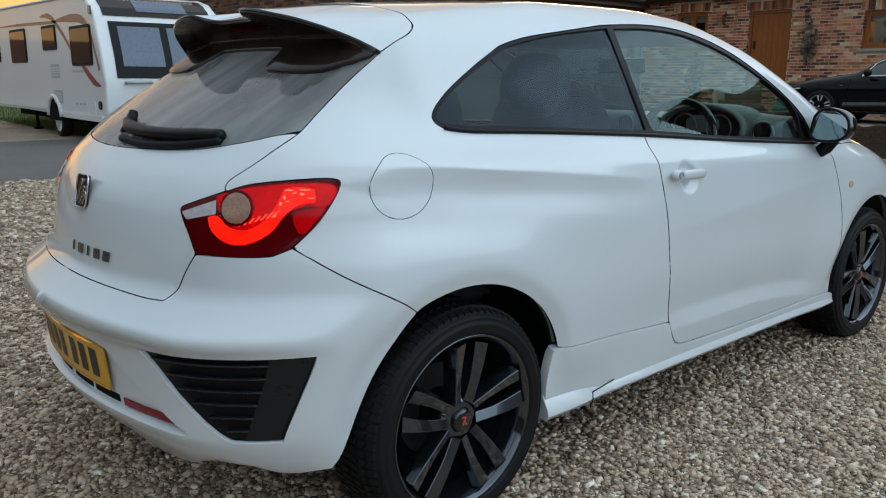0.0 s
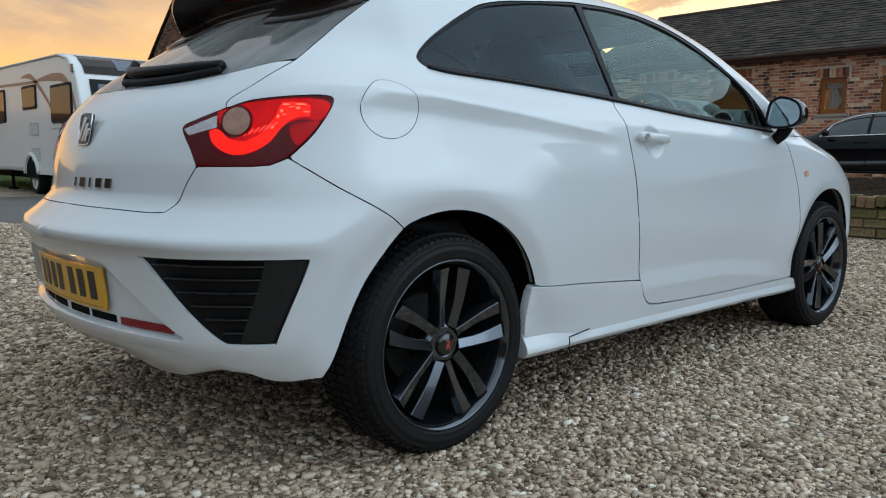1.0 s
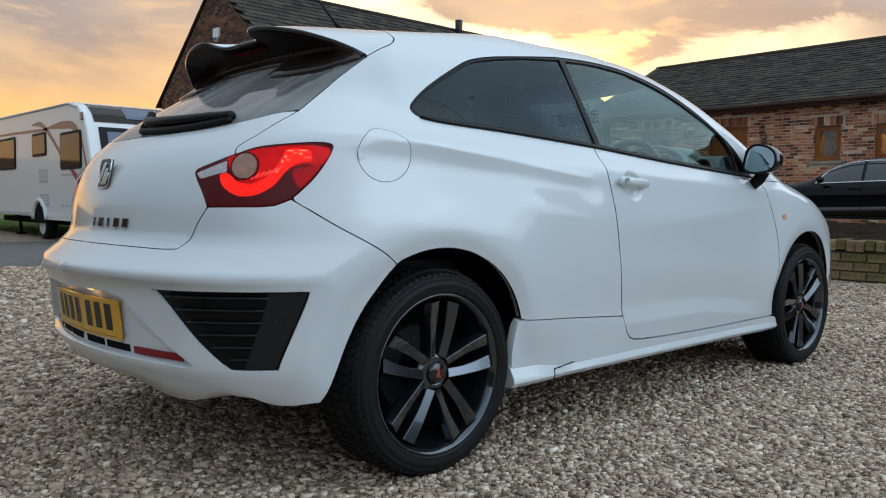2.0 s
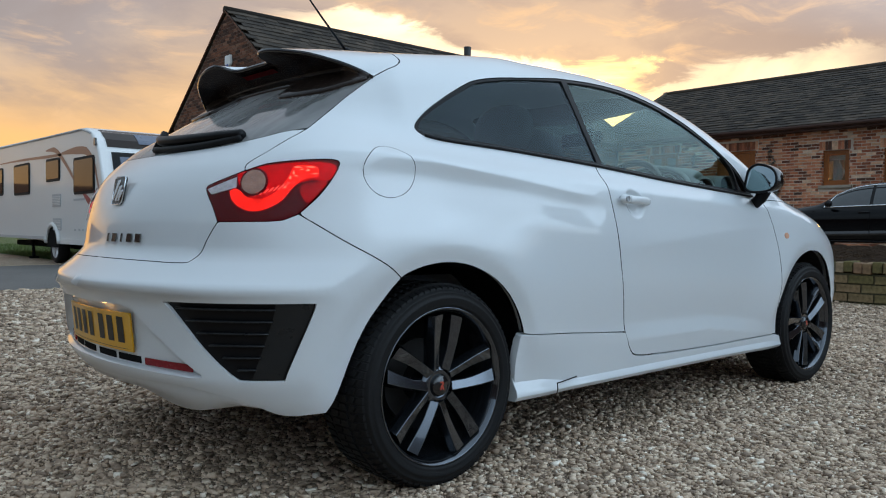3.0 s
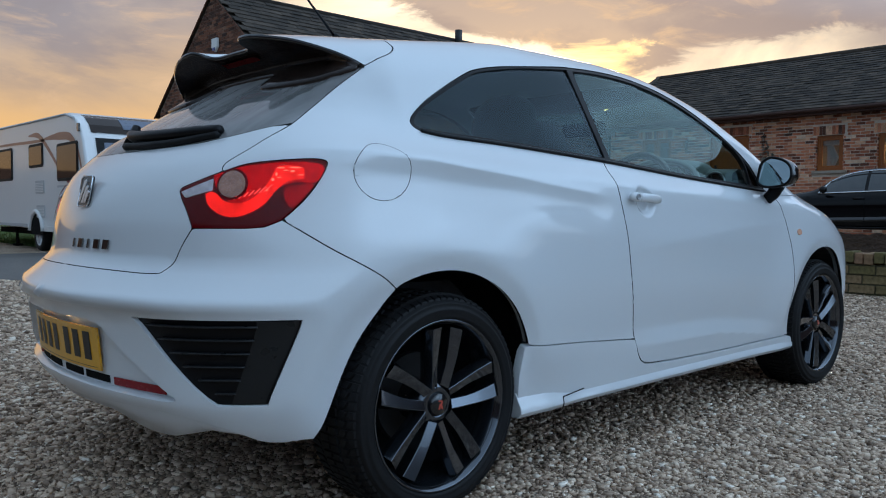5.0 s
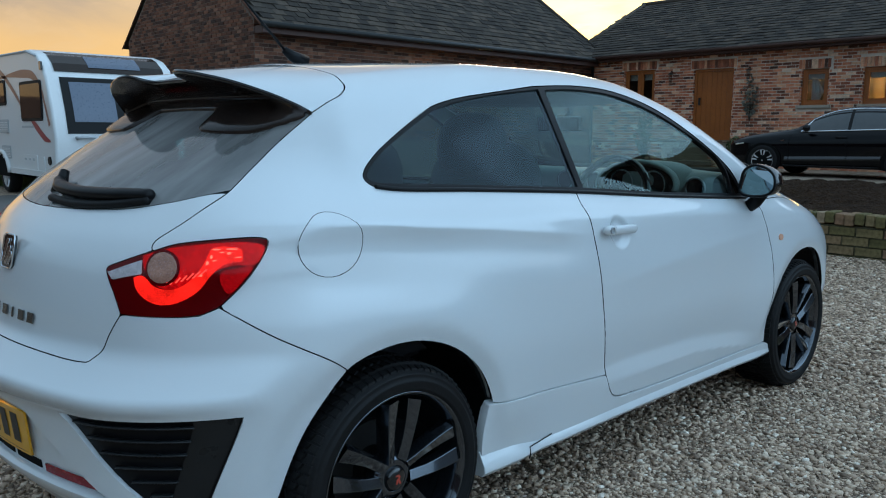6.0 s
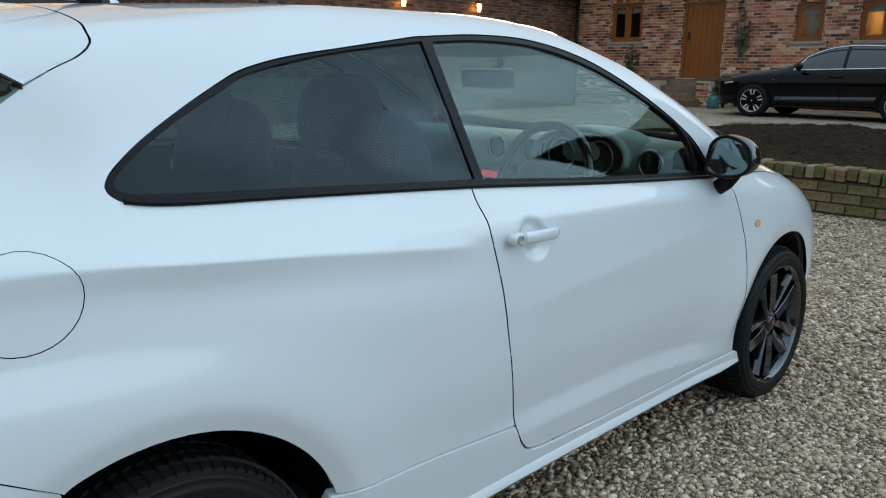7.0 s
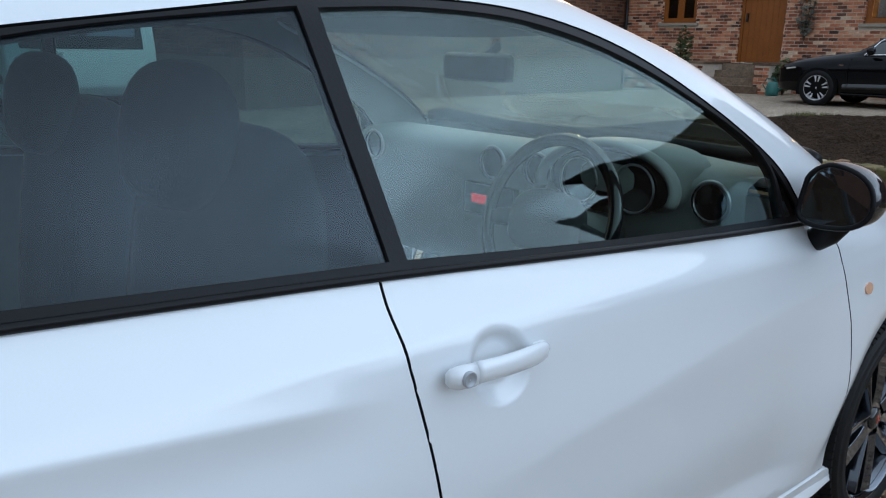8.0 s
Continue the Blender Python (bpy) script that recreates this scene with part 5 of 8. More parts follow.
# front wings, bonnet and nose
wing_top = spline([(2.020, 0.900), (2.10, 0.912), (2.35, 0.905), (2.60, 0.862), (2.78, 0.800), (2.86, 0.735)])
wing_loop = np.concatenate([flank(spline([(2.108, 0.405), (2.106, 0.542), (2.090, 0.686), (2.052, 0.811), (2.020, 0.897)])), flank(wing_top)[1:],
                            flank(spline([(2.86, 0.735), (2.875, 0.62), (2.83, 0.42)]))[1:], flank(arch(WHEELBASE, 13, 164, 26))])
for fl in (False, True):
    wg = shell("front_wing", wing_loop, "side", PAINT, car, both=False, flip=fl, stepsize=0.022, edge=0.014, label="white front wing")
    sg = -1 if fl else 1
    rp = flank([(2.178 + 0.019 * math.cos(a), 0.745 + 0.014 * math.sin(a)) for a in np.arange(0, math.tau, math.tau / 14)])
    shell("side_repeater", rp, "side", material("amber_lens", (0.75, 0.42, 0.28), 0.08, vary=0.15, coat=1.0), wg, both=False, flip=fl, push=-0.004, lip=0.006, gap=0.0, stepsize=0.012, edge=0.006, label="small amber side repeater")
bonnet_loop = np.concatenate([flank(wing_top[::-1]), crown_points(spline([(0.735, 2.06), (0.62, 2.20), (0.40, 2.30), (0.0, 2.34)])), crown_points([(0.0, y) for y in np.arange(2.4, 2.98, 0.06)]),
                              crown_points(spline([(0.0, 3.0), (0.4, 2.98), (0.62, 2.92)]))[1:]])
shell("bonnet", bonnet_loop, "side", PAINT, car, stepsize=0.05, label="white bonnet")
nose_loop = lift_nose(np.concatenate([[(a, 0.735 + 0.03 * math.cos(a)) for a in np.linspace(0, 0.92, 16)], spline([(0.93, 0.73), (0.945, 0.62), (0.99, 0.44), (1.02, 0.30)]),
                                      [(a, 0.24) for a in np.linspace(1.0, 0.0, 16)], [(0, z) for z in np.arange(0.27, 0.75, 0.05)]]))
shell("front_bumper", nose_loop, "nose", PAINT, car, stepsize=0.05, label="white front bumper")
screen_loop = np.concatenate([s_screen[::-1], crown_points(spline([(0.715, 2.10), (0.62, 2.20), (0.40, 2.30), (0.0, 2.34)]))[1:], crown_points([(0.0, y) for y in np.arange(2.30, 1.42, -0.06)])])
ob = shell("windscreen", screen_loop, "side", GLASS, car, push=0.003, lip=0.0, stepsize=0.06, label="clear windscreen")
ob.visible_shadow = False
part("scuttle", tube(crown_points(spline([(-0.70, 2.10), (-0.4, 2.29), (0.0, 2.33), (0.4, 2.29), (0.70, 2.10)])) - np.array([0, 0, 0.012]), 0.022, 8), BLACK_TRIM, car, "black scuttle panel", smooth=True)

# tailgate, its glass and the bumper
t_low = tail_points(spline([(0.0, 0.674), (0.277, 0.672), (0.42, 0.670), (0.478, 0.672)]))
t_side = tail_points(spline([(0.478, 0.672), (0.497, 0.700), (0.510, 0.735), (0.538, 0.784)]))
l_inner = tail_points(spline([(0.538, 0.784), (0.510, 0.825), (0.478, 0.862), (0.468, 0.882), (0.500, 0.897), (0.560, 0.921)]))
g_low = tail_points(spline([(0.0, 0.992), (0.176, 0.995), (0.38, 1.004), (0.511, 1.026), (0.585, 1.046)]))
gate_loop = np.concatenate([t_low, t_side[1:], l_inner[1:], s_gate[::-1][1:], g_low[::-1], tail_points([(0.0, z) for z in np.arange(0.97, 0.69, -0.04)])])
gate = shell("tailgate", gate_loop, "tail", PAINT, car, stepsize=0.024, edge=0.014, label="white painted tailgate")
hatch_loop = np.concatenate([g_low, s_glass[::-1][1:], tail_points(spline([(0.54, 1.262), (0.3, 1.285), (0.0, 1.29)])), tail_points([(0.0, z) for z in np.arange(1.25, 1.02, -0.05)])])
ob = shell("rear_pane", hatch_loop, "tail", REAR_GLASS, gate, push=0.0005, gap=0.0015, lip=0.0, stepsize=0.03, label="dark rear window glass with dust and a painted sky haze")
ob.visible_shadow = False

b_low = np.concatenate([flank([(-0.360, 0.262)]),
                        tail_points(spline([(0.70, 0.256), (0.672, 0.262), (0.634, 0.300), (0.56, 0.326), (0.478, 0.334), (0.3, 0.330), (0.0, 0.322)]))])
vent = tail_points(np.concatenate([spline([(0.464, 0.567), (0.62, 0.569), (0.779, 0.568)]), spline([(0.779, 0.568), (0.724, 0.363)])[1:], spline([(0.724, 0.363), (0.650, 0.363)])[1:], spline([(0.650, 0.363), (0.464, 0.567)])[1:-1]]))
recess = tail_points(np.concatenate([[(x, 0.545) for x in np.arange(0.0, 0.26, 0.05)], spline([(0.265, 0.543), (0.315, 0.532), (0.36, 0.50), (0.47, 0.430), (0.57, 0.372)]), spline([(0.57, 0.372), (0.52, 0.366), (0.3, 0.368), (0.0, 0.370)])[1:]]))
rec_top, rec_diag = recess[:6], recess[6:]
# the bumper half: outer edge, the number plate recess cut in from the middle
bumper_loop = np.concatenate([t_low, t_side[1:], tail_points(spline([(0.538, 0.784), (0.60, 0.785), (0.66, 0.786)])), flank(spline([(-0.468, 0.789), (-0.432, 0.806)])), s_bumper[1:],
                              flank(spline([(-0.160, 0.630), (-0.196, 0.589), (-0.244, 0.528), (-0.275, 0.475), (-0.298, 0.421), (-0.325, 0.344), (-0.350, 0.282)]))[1:], b_low, tail_points([(0.0, 0.34), (0.0, 0.36)]), recess[::-1], tail_points([(0.0, z) for z in (0.56, 0.58, 0.60, 0.62, 0.645)])])
bumper = shell("rear_bumper", bumper_loop, "tail", PAINT, car, holes=[vent], lines=(0.556, 0.562, 0.567, 0.572, 0.585, 0.594, 0.600, 0.604, 0.608, 0.612, 0.616, 0.622, 0.632), stepsize=0.022, edge=0.013, lip=0.03, hole_lip=0.012, dark=False, label="white rear bumper")
inset_loop = np.concatenate([recess, tail_points([(0.0, z) for z in (0.40, 0.44, 0.48, 0.52)])])
inset = shell("plate_recess", inset_loop, "tail", PAINT, bumper, push=0.026, gap=-0.002, lip=0.0, stepsize=0.035, edge=0.02)

# dark bars added behind the seams, standing in for shade in the gaps
for fl in (1, -1):
    for nm in (t_low, t_side, s_bumper):
        q = nm - form_normal(nm) * 0.012
        q[:, 0] *= fl
        part("seam_backing", tube(q, 0.010, 6), DARK, bumper)

# side vents with slats and a smooth blanking plate
def on_tail(x, z, d):
    p = tail_points([(x, z)])
    return (p + form_normal(p) * d)[0]


for fl in (1, -1):
    grille = shell("bumper_vent", vent, "tail", BLACK_TRIM, bumper, both=False, flip=fl < 0, push=0.011, gap=-0.002, lip=0.0, stepsize=0.03, label="black slatted bumper vent")
    plate = tail_points(np.concatenate([spline([(0.728, 0.566), (0.777, 0.566)]), spline([(0.777, 0.566), (0.722, 0.366)])[1:], spline([(0.722, 0.366), (0.674, 0.366)])[1:], spline([(0.674, 0.366), (0.728, 0.566)])[1:-1]]))
    shell("blanking_plate", plate, "tail", SATIN_TRIM, grille, both=False, flip=fl < 0, push=0.003, gap=0.001, lip=0.006, stepsize=0.03)
    for i in range(6):
        z = 0.553 - i * 0.032
        x0 = 0.468 + (0.566 - z) / 0.204 * 0.184 + 0.026
        x1 = 0.730 - (0.566 - z) / 0.200 * 0.054
        pts = [on_tail(x, z, -0.002) for x in np.linspace(x0, x1, 9)]
        pts = [(fl * p[0], p[1], p[2]) for p in pts]
        part("slat", tube(pts, 0.008, 8, flat=0.34), SATIN_TRIM, grille, smooth=True)

# lit tail lamps
def lit_lens(name, colour, strength, scale):
    """A lit lens whose facets glow unevenly."""
    mat, n, l, b = nodes_of(name)
    b.inputs["Base Color"].default_value = (colour[0] * 0.12, colour[1] * 0.12, colour[2] * 0.12, 1)
    b.inputs["Roughness"].default_value, b.inputs["Specular IOR Level"].default_value = 0.12, 0.08
    b.inputs["Emission Color"].default_value = rgba(colour)
    tc, vo = n.new("ShaderNodeTexCoord"), n.new("ShaderNodeTexVoronoi")
    vo.inputs["Scale"].default_value = scale
    nz = n.new("ShaderNodeTexNoise")
    nz.inputs["Scale"].default_value = 26
    l.new(tc.outputs["Object"], vo.inputs["Vector"])
    l.new(tc.outputs["Object"], nz.inputs["Vector"])
    mul, mr = n.new("ShaderNodeMath"), n.new("ShaderNodeMapRange")
    mul.operation = "MULTIPLY"
    l.new(vo.outputs["Distance"], mul.inputs[0])
    l.new(nz.outputs[0], mul.inputs[1])
    mr.inputs[1].default_value, mr.inputs[2].default_value = 0.05, 0.42
    mr.inputs[3].default_value, mr.inputs[4].default_value = strength * 0.45, strength * 1.5
    l.new(mul.outputs[0], mr.inputs[0])
    l.new(mr.outputs[0], b.inputs["Emission Strength"])
    return mat


LAMP_COVER = clear_glass("clear_lamp_cover", (0.97, 0.94, 0.94), gloss=1.22)
SIDE_RED = lit_lens("plain_red_lens", (0.42, 0.001, 0.004), 0.55, 300)
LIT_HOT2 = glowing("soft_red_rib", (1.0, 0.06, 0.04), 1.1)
RED = lit_lens("glowing_red_lens", (0.75, 0.0015, 0.004), 0.50, 200)
DEEP_RED = material("deep_red_lens", (0.10, 0.0008, 0.002), 0.08, vary=0.1, scale=30, coat=0.0, spec=0.10, rough_vary=0.04)
LIT_RED = lit_lens("lit_red_lens", (1.0, 0.012, 0.006), 0.95, 420)
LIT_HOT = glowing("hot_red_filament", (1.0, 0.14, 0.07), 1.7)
AMBER = material("smoked_bulb_lens", (0.36, 0.19, 0.13), 0.2, vary=0.35, scale=40, fine=200, bump=0.0012, coat=0.6)
CLEAR_LENS = material("clear_reverse_lens", (0.55, 0.53, 0.55), 0.2, vary=0.3, scale=60, fine=260, bump=0.0015, coat=1.0)
lamp_loop = np.concatenate([l_inner, s_light_top[1:], s_light_low[1:], flank(spline([(-0.432, 0.806), (-0.468, 0.789)]))[1:], tail_points(spline([(0.66, 0.785), (0.60, 0.784), (0.538, 0.784)]))[:-1]])


def lamp_patch(fz):
    """A patch of the lamp, by turn about the upright axis and height."""
    return lift_tail(np.asarray(fz, float))


def disc(cf, cz, rf, rz, n=24):
    return lamp_patch([(cf + rf * math.cos(a), cz + rz * math.sin(a)) for a in np.arange(0, math.tau, math.tau / n)])


for fl in (False, True):
    lamp = shell("tail_lamp", lamp_loop, "tail", DEEP_RED, car, both=False, flip=fl, gap=0.002, lip=0.02, push=-0.001, stepsize=0.02, edge=0.010, bulge=0.004, label="lit red tail lamp cluster")
    kw = dict(domain="tail", parent=lamp, both=False, flip=fl, gap=0.0, lip=0.003, stepsize=0.014, edge=0.007)
    upper = lamp_patch(np.concatenate([spline([(0.605, 0.912), (0.671, 0.931), (0.736, 0.941), (0.815, 0.947), (0.868, 0.944), (0.884, 0.933)]), spline([(0.884, 0.933), (0.863, 0.899), (0.819, 0.897), (0.786, 0.890)])[1:],
                                       spline([(0.786, 0.890), (0.765, 0.874), (0.745, 0.848), (0.715, 0.842), (0.66, 0.848), (0.628, 0.87)])[1:], spline([(0.628, 0.87), (0.615, 0.89), (0.605, 0.912)])[1:-1]]))
    shell("upper_lens", upper, mat=RED, push=-0.0058, label="glowing red upper lens", **kw)
    side = lamp_patch(spline([(0.790, 0.882), (0.818, 0.890), (0.856, 0.893), (0.839, 0.867), (0.808, 0.836), (0.790, 0.856)], 5, True))
    shell("side_lens", side, mat=SIDE_RED, push=-0.0058, label="plain red side lens", **kw)
    hook = lamp_patch(np.concatenate([spline([(0.592, 0.866), (0.603, 0.841), (0.629, 0.821), (0.659, 0.812), (0.691, 0.815), (0.721, 0.828), (0.746, 0.847), (0.764, 0.871), (0.782, 0.890), (0.800, 0.900), (0.835, 0.905)]),
                                      spline([(0.835, 0.905), (0.830, 0.932), (0.790, 0.938), (0.766, 0.930), (0.755, 0.905), (0.739, 0.881), (0.72, 0.861), (0.694, 0.847), (0.667, 0.845), (0.642, 0.852), (0.625, 0.866)])[1:], spline([(0.625, 0.866), (0.610, 0.872), (0.592, 0.866)])[1:-1]]))
    shell("light_guide", hook, mat=LIT_RED, push=-0.0072, label="glowing red light guide", **kw)
    for hf, hz, hw, hh, tilt in ((0.778, 0.931, 0.010, 0.0016, 0.0), (0.812, 0.932, 0.014, 0.0015, 0.0), (0.790, 0.925, 0.006, 0.0013, 0.3), (0.806, 0.923, 0.005, 0.0030, 0.2), (0.768, 0.915, 0.003, 0.0040, 0.4), (0.760, 0.902, 0.003, 0.0040, 0.6), (0.748, 0.876, 0.003, 0.0024, 0.5), (0.775, 0.907, 0.006, 0.0013, 0.4), (0.826, 0.914, 0.008, 0.0012, 0.1)):
        streak = lamp_patch([(hf + hw * math.cos(a), hz + hh * math.sin(a) + tilt * 0.35 * hw * math.cos(a)) for a in np.arange(0, math.tau, math.tau / 10)])
        shell("filament", streak, mat=LIT_HOT, push=-0.0092, label="bright streak of the lamp", **dict(kw, edge=0.003, stepsize=0.006, lip=0.001))
    for k in range(7):
        f0 = 0.668 + k * 0.012
        rib = lamp_patch([(f0, 0.853 + k * 0.0035), (f0 + 0.003, 0.852 + k * 0.0035), (f0 + 0.009 + k * 0.002, 0.862 + k * 0.0045), (f0 + 0.006 + k * 0.002, 0.863 + k * 0.0045)])
        shell("lens_rib", rib, mat=LIT_HOT2, push=-0.0084, **dict(kw, edge=0.004, stepsize=0.006, lip=0.001))
    shell("turn_ring", disc(0.661, 0.890, 0.040, 0.038), mat=DEEP_RED, push=-0.0085, label="dark red ring", **kw)
    shell("turn_lens", disc(0.661, 0.890, 0.034, 0.032), mat=AMBER, push=-0.0095, label="smoked round indicator lens", **kw)
    rev = lamp_patch(np.concatenate([spline([(0.511, 0.872), (0.562, 0.889), (0.606, 0.903)]), spline([(0.606, 0.903), (0.611, 0.875)])[1:], spline([(0.611, 0.875), (0.568, 0.866), (0.529, 0.857)])[1:], spline([(0.529, 0.857), (0.511, 0.872)])[1:-1]]))
    shell("reverse_lens", rev, mat=CLEAR_LENS, push=-0.0072, label="clear reversing lens", **kw)

for fl in (False, True):
    cover_ob = shell("lamp_cover", lamp_loop, "tail", LAMP_COVER, car, both=False, flip=fl, gap=0.004, lip=0.0, push=-0.0105, stepsize=0.02, edge=0.010, label="clear glossy lamp cover")
    cover_ob.visible_shadow = False

# red reflectors and dark slots low in the recess
REFLEX = material("red_reflector", (0.24, 0.004, 0.012), 0.25, vary=0.2, scale=120, fine=500, bump=0.0006, coat=0.2, spec=0.2)
for fl in (False, True):
    for nm, x0, x1, mt, lab in (("reflector", 0.318, 0.518, REFLEX, "red rear reflector"), ("slot", 0.165, 0.292, DARK, "dark slot"), ("slot", 0.02, 0.145, DARK, "dark slot")):
        lp = tail_points(np.concatenate([[(x, 0.394) for x in np.linspace(x0, x1, 8)], [(x, 0.373) for x in np.linspace(x1, x0, 8)]]))
        shell(nm, lp, "tail", mt, inset, both=False, flip=fl, push=0.021 if nm == "reflector" else 0.024, gap=0.0, lip=0.004, stepsize=0.02, label=lab)

# lower valance under the bumper
bm = bmesh.new()
rings = []
for x in np.linspace(-0.655, 0.655, 41):
    a = abs(x)
    zt = 0.334 - 0.045 * smooth01(0.56, 0.655, a)
    y = float(tail_points([(x, zt + 0.002)])[0][1])
    d = 0.004 + 0.066 * smooth01(0.655, 0.47, a) * (1 - 0.62 * smooth01(0.42, 0.24, a))
    rings.append([bm.verts.new(p) for p in ((x, y + 0.008, zt + 0.01), (x, y + 0.010, zt - 0.004), (x, y + 0.012 + 0.55 * d, zt - 0.004 - d), (x, y + 0.22, zt - 0.012 - d))])
for a, b in zip(rings, rings[1:]):
    for k in range(3):
        bm.faces.new((a[k], a[k + 1], b[k + 1], b[k]))
part("valance", bm, PAINT, bumper, "white lower valance", smooth=True)

# number plate: yellow, its characters as plain bars
PLATE = material("yellow_plate", (0.72, 0.36, 0.010), 0.35, vary=0.05, scale=20, coat=0.4)
INK = material("black_ink", (0.01, 0.01, 0.01), 0.4)
def tail_rect(x0, x1, z0, z1, n=10):
    return tail_points(np.concatenate([[(x, z1) for x in np.linspace(x0, x1, n)], [(x, z0) for x in np.linspace(x1, x0, n)]]))


plate_ob = shell("number_plate", tail_rect(-0.245, 0.275, 0.406, 0.518, 14), "tail", PLATE, car, both=False, push=0.012, gap=0.0, lip=0.006, stepsize=0.04, label="yellow rear number plate")
for i in range(7):
    u = -0.205 + i * 0.0630 + (0.024 if i > 3 else 0)
    shell("plate_bar", tail_rect(u, u + 0.038, 0.430, 0.505, 4), "tail", INK, plate_ob, both=False, push=0.0112, gap=0.0, lip=0.0, stepsize=0.03, label="dark bar")
shell("plate_bar", tail_rect(-0.235, 0.265, 0.4125, 0.4140, 12), "tail", INK, plate_ob, both=False, push=0.0112, gap=0.0, lip=0.0, stepsize=0.03, label="thin dark line")
for sx in (-0.11, 0.14):
    pm = on_tail(sx, 0.541, -0.012)
    part("plate_lamp", box((-0.022, -0.006, 0), (0.022, 0.006, 0.004), None, Matrix.Translation(pm)), glowing("plate_lamp_glow", (1.0, 0.55, 0.18), 3.0), plate_ob, "small lit plate lamp")

# badge and bars where the model's lettering stands
bl_ = on_tail(0.035, 0.878, 0.004)
frame_m = Matrix.Translation(bl_) @ pose(0, 0, 0, 90 - 10, 0, 3)
bm = prism([(-0.036, 0.036), (-0.024, 0.044), (0.036, 0.044), (0.040, 0.036), (0.036, -0.034), (0.026, -0.044), (-0.032, -0.044), (-0.038, -0.036)], 0.008, frame_m)
badge = part("badge", bm, GLOSS_BLACK, gate, "dark shield badge with chrome strokes", bevel=0.003)
for i, (u0_, v0_, u1_, v1_) in enumerate(((-0.030, -0.030, 0.006, 0.034), (-0.010, -0.034, 0.022, 0.016), (0.010, -0.034, 0.032, 0.002))):
    part("stroke", prism([(u0_, v0_), (u0_ + 0.013, v0_), (u1_ + 0.006, v1_ - 0.006), (u1_ + 0.002, v1_), (u1_ - 0.012, v1_ - 0.002)], 0.004, frame_m @ Matrix.Translation((0, 0, 0.008))), CHROME, badge, bevel=0.001)
rim_ = [(-0.036, 0.036), (-0.024, 0.044), (0.036, 0.044), (0.040, 0.036), (0.036, -0.034), (0.026, -0.044), (-0.032, -0.044), (-0.038, -0.036)]
part("chrome_rim", tube([frame_m @ Vector((x_, y_, 0.008)) for x_, y_ in rim_], 0.0022, 6, closed=True, up=frame_m.to_3x3() @ Vector((0, 0, 1))), CHROME, badge, smooth=True)
DARK_CHROME = material("dull_chrome", (0.22, 0.21, 0.20), 0.2, metal=1.0, vary=0.2)
for i in range(5):
    p = on_tail(0.012 + i * 0.051, 0.735, 0.002)
    nrm = form_normal(np.array([p]))[0]
    yaw = math.degrees(math.atan2(nrm[0], -nrm[1]))
    mm = Matrix.Translation(p) @ pose(0, 0, 0, 90 - 9, 0, yaw)
    w = 0.004 if i in (0, 2) else 0.015
    part("letter_bar", prism([(-w, -0.013), (w, -0.013), (w, 0.013), (-w, 0.013)], 0.004, mm), DARK_CHROME, gate, "small chrome bar", bevel=0.001)

# rear wiper lying on the foot of the glass
def off_glass(x, z, d):
    return on_tail(x, z, d)


wp = [off_glass(x, z, d) for x, z, d in ((-0.02, 1.044, 0.014), (0.06, 1.030, 0.016), (0.18, 1.024, 0.016), (0.30, 1.025, 0.014), (0.41, 1.031, 0.011), (0.448, 1.034, 0.007))]
wiper = part("wiper", tube(spline(wp, 5), [0.016] * 4 + [0.021] * 15 + [0.019] * 5 + [0.015, 0.008], 12, flat=0.8), BLACK_TRIM, gate, "black rear wiper arm", smooth=True)
wb = [off_glass(x, z, 0.006) for x, z in ((0.04, 1.009), (0.20, 1.003), (0.34, 1.009), (0.45, 1.024))]
part("wiper_blade", tube(spline(wb, 5), 0.011, 8), RUBBER, wiper, smooth=True)
part("wiper_pivot", tube([off_glass(-0.015, 1.03, -0.01), off_glass(-0.03, 1.058, 0.026)], [0.022, 0.012], 12), BLACK_TRIM, wiper, smooth=True)

# roof spoiler: painted top, black beneath, with end fins down to the glass
te_edge = spline([(0.0, -0.190, 1.343), (0.11, -0.194, 1.343), (0.135, -0.232, 1.352), (0.158, -0.252, 1.3585), (0.19, -0.257, 1.358), (0.22, -0.257, 1.356), (0.25, -0.254, 1.352), (0.30, -0.245, 1.344), (0.40, -0.210, 1.323), (0.49, -0.155, 1.291), (0.545, -0.112, 1.263), (0.572, -0.080, 1.241)], 6)
foot_z = smooth_curve((0.0, 1.250), (0.17, 1.248), (0.19, 1.245), (0.245, 1.194), (0.26, 1.189), (0.40, 1.184), (0.47, 1.186), (0.53, 1.204), (0.573, 1.232))
lead_x, lead = s_roof_back[:, 0], s_roof_back
top_v, low_v = [], []
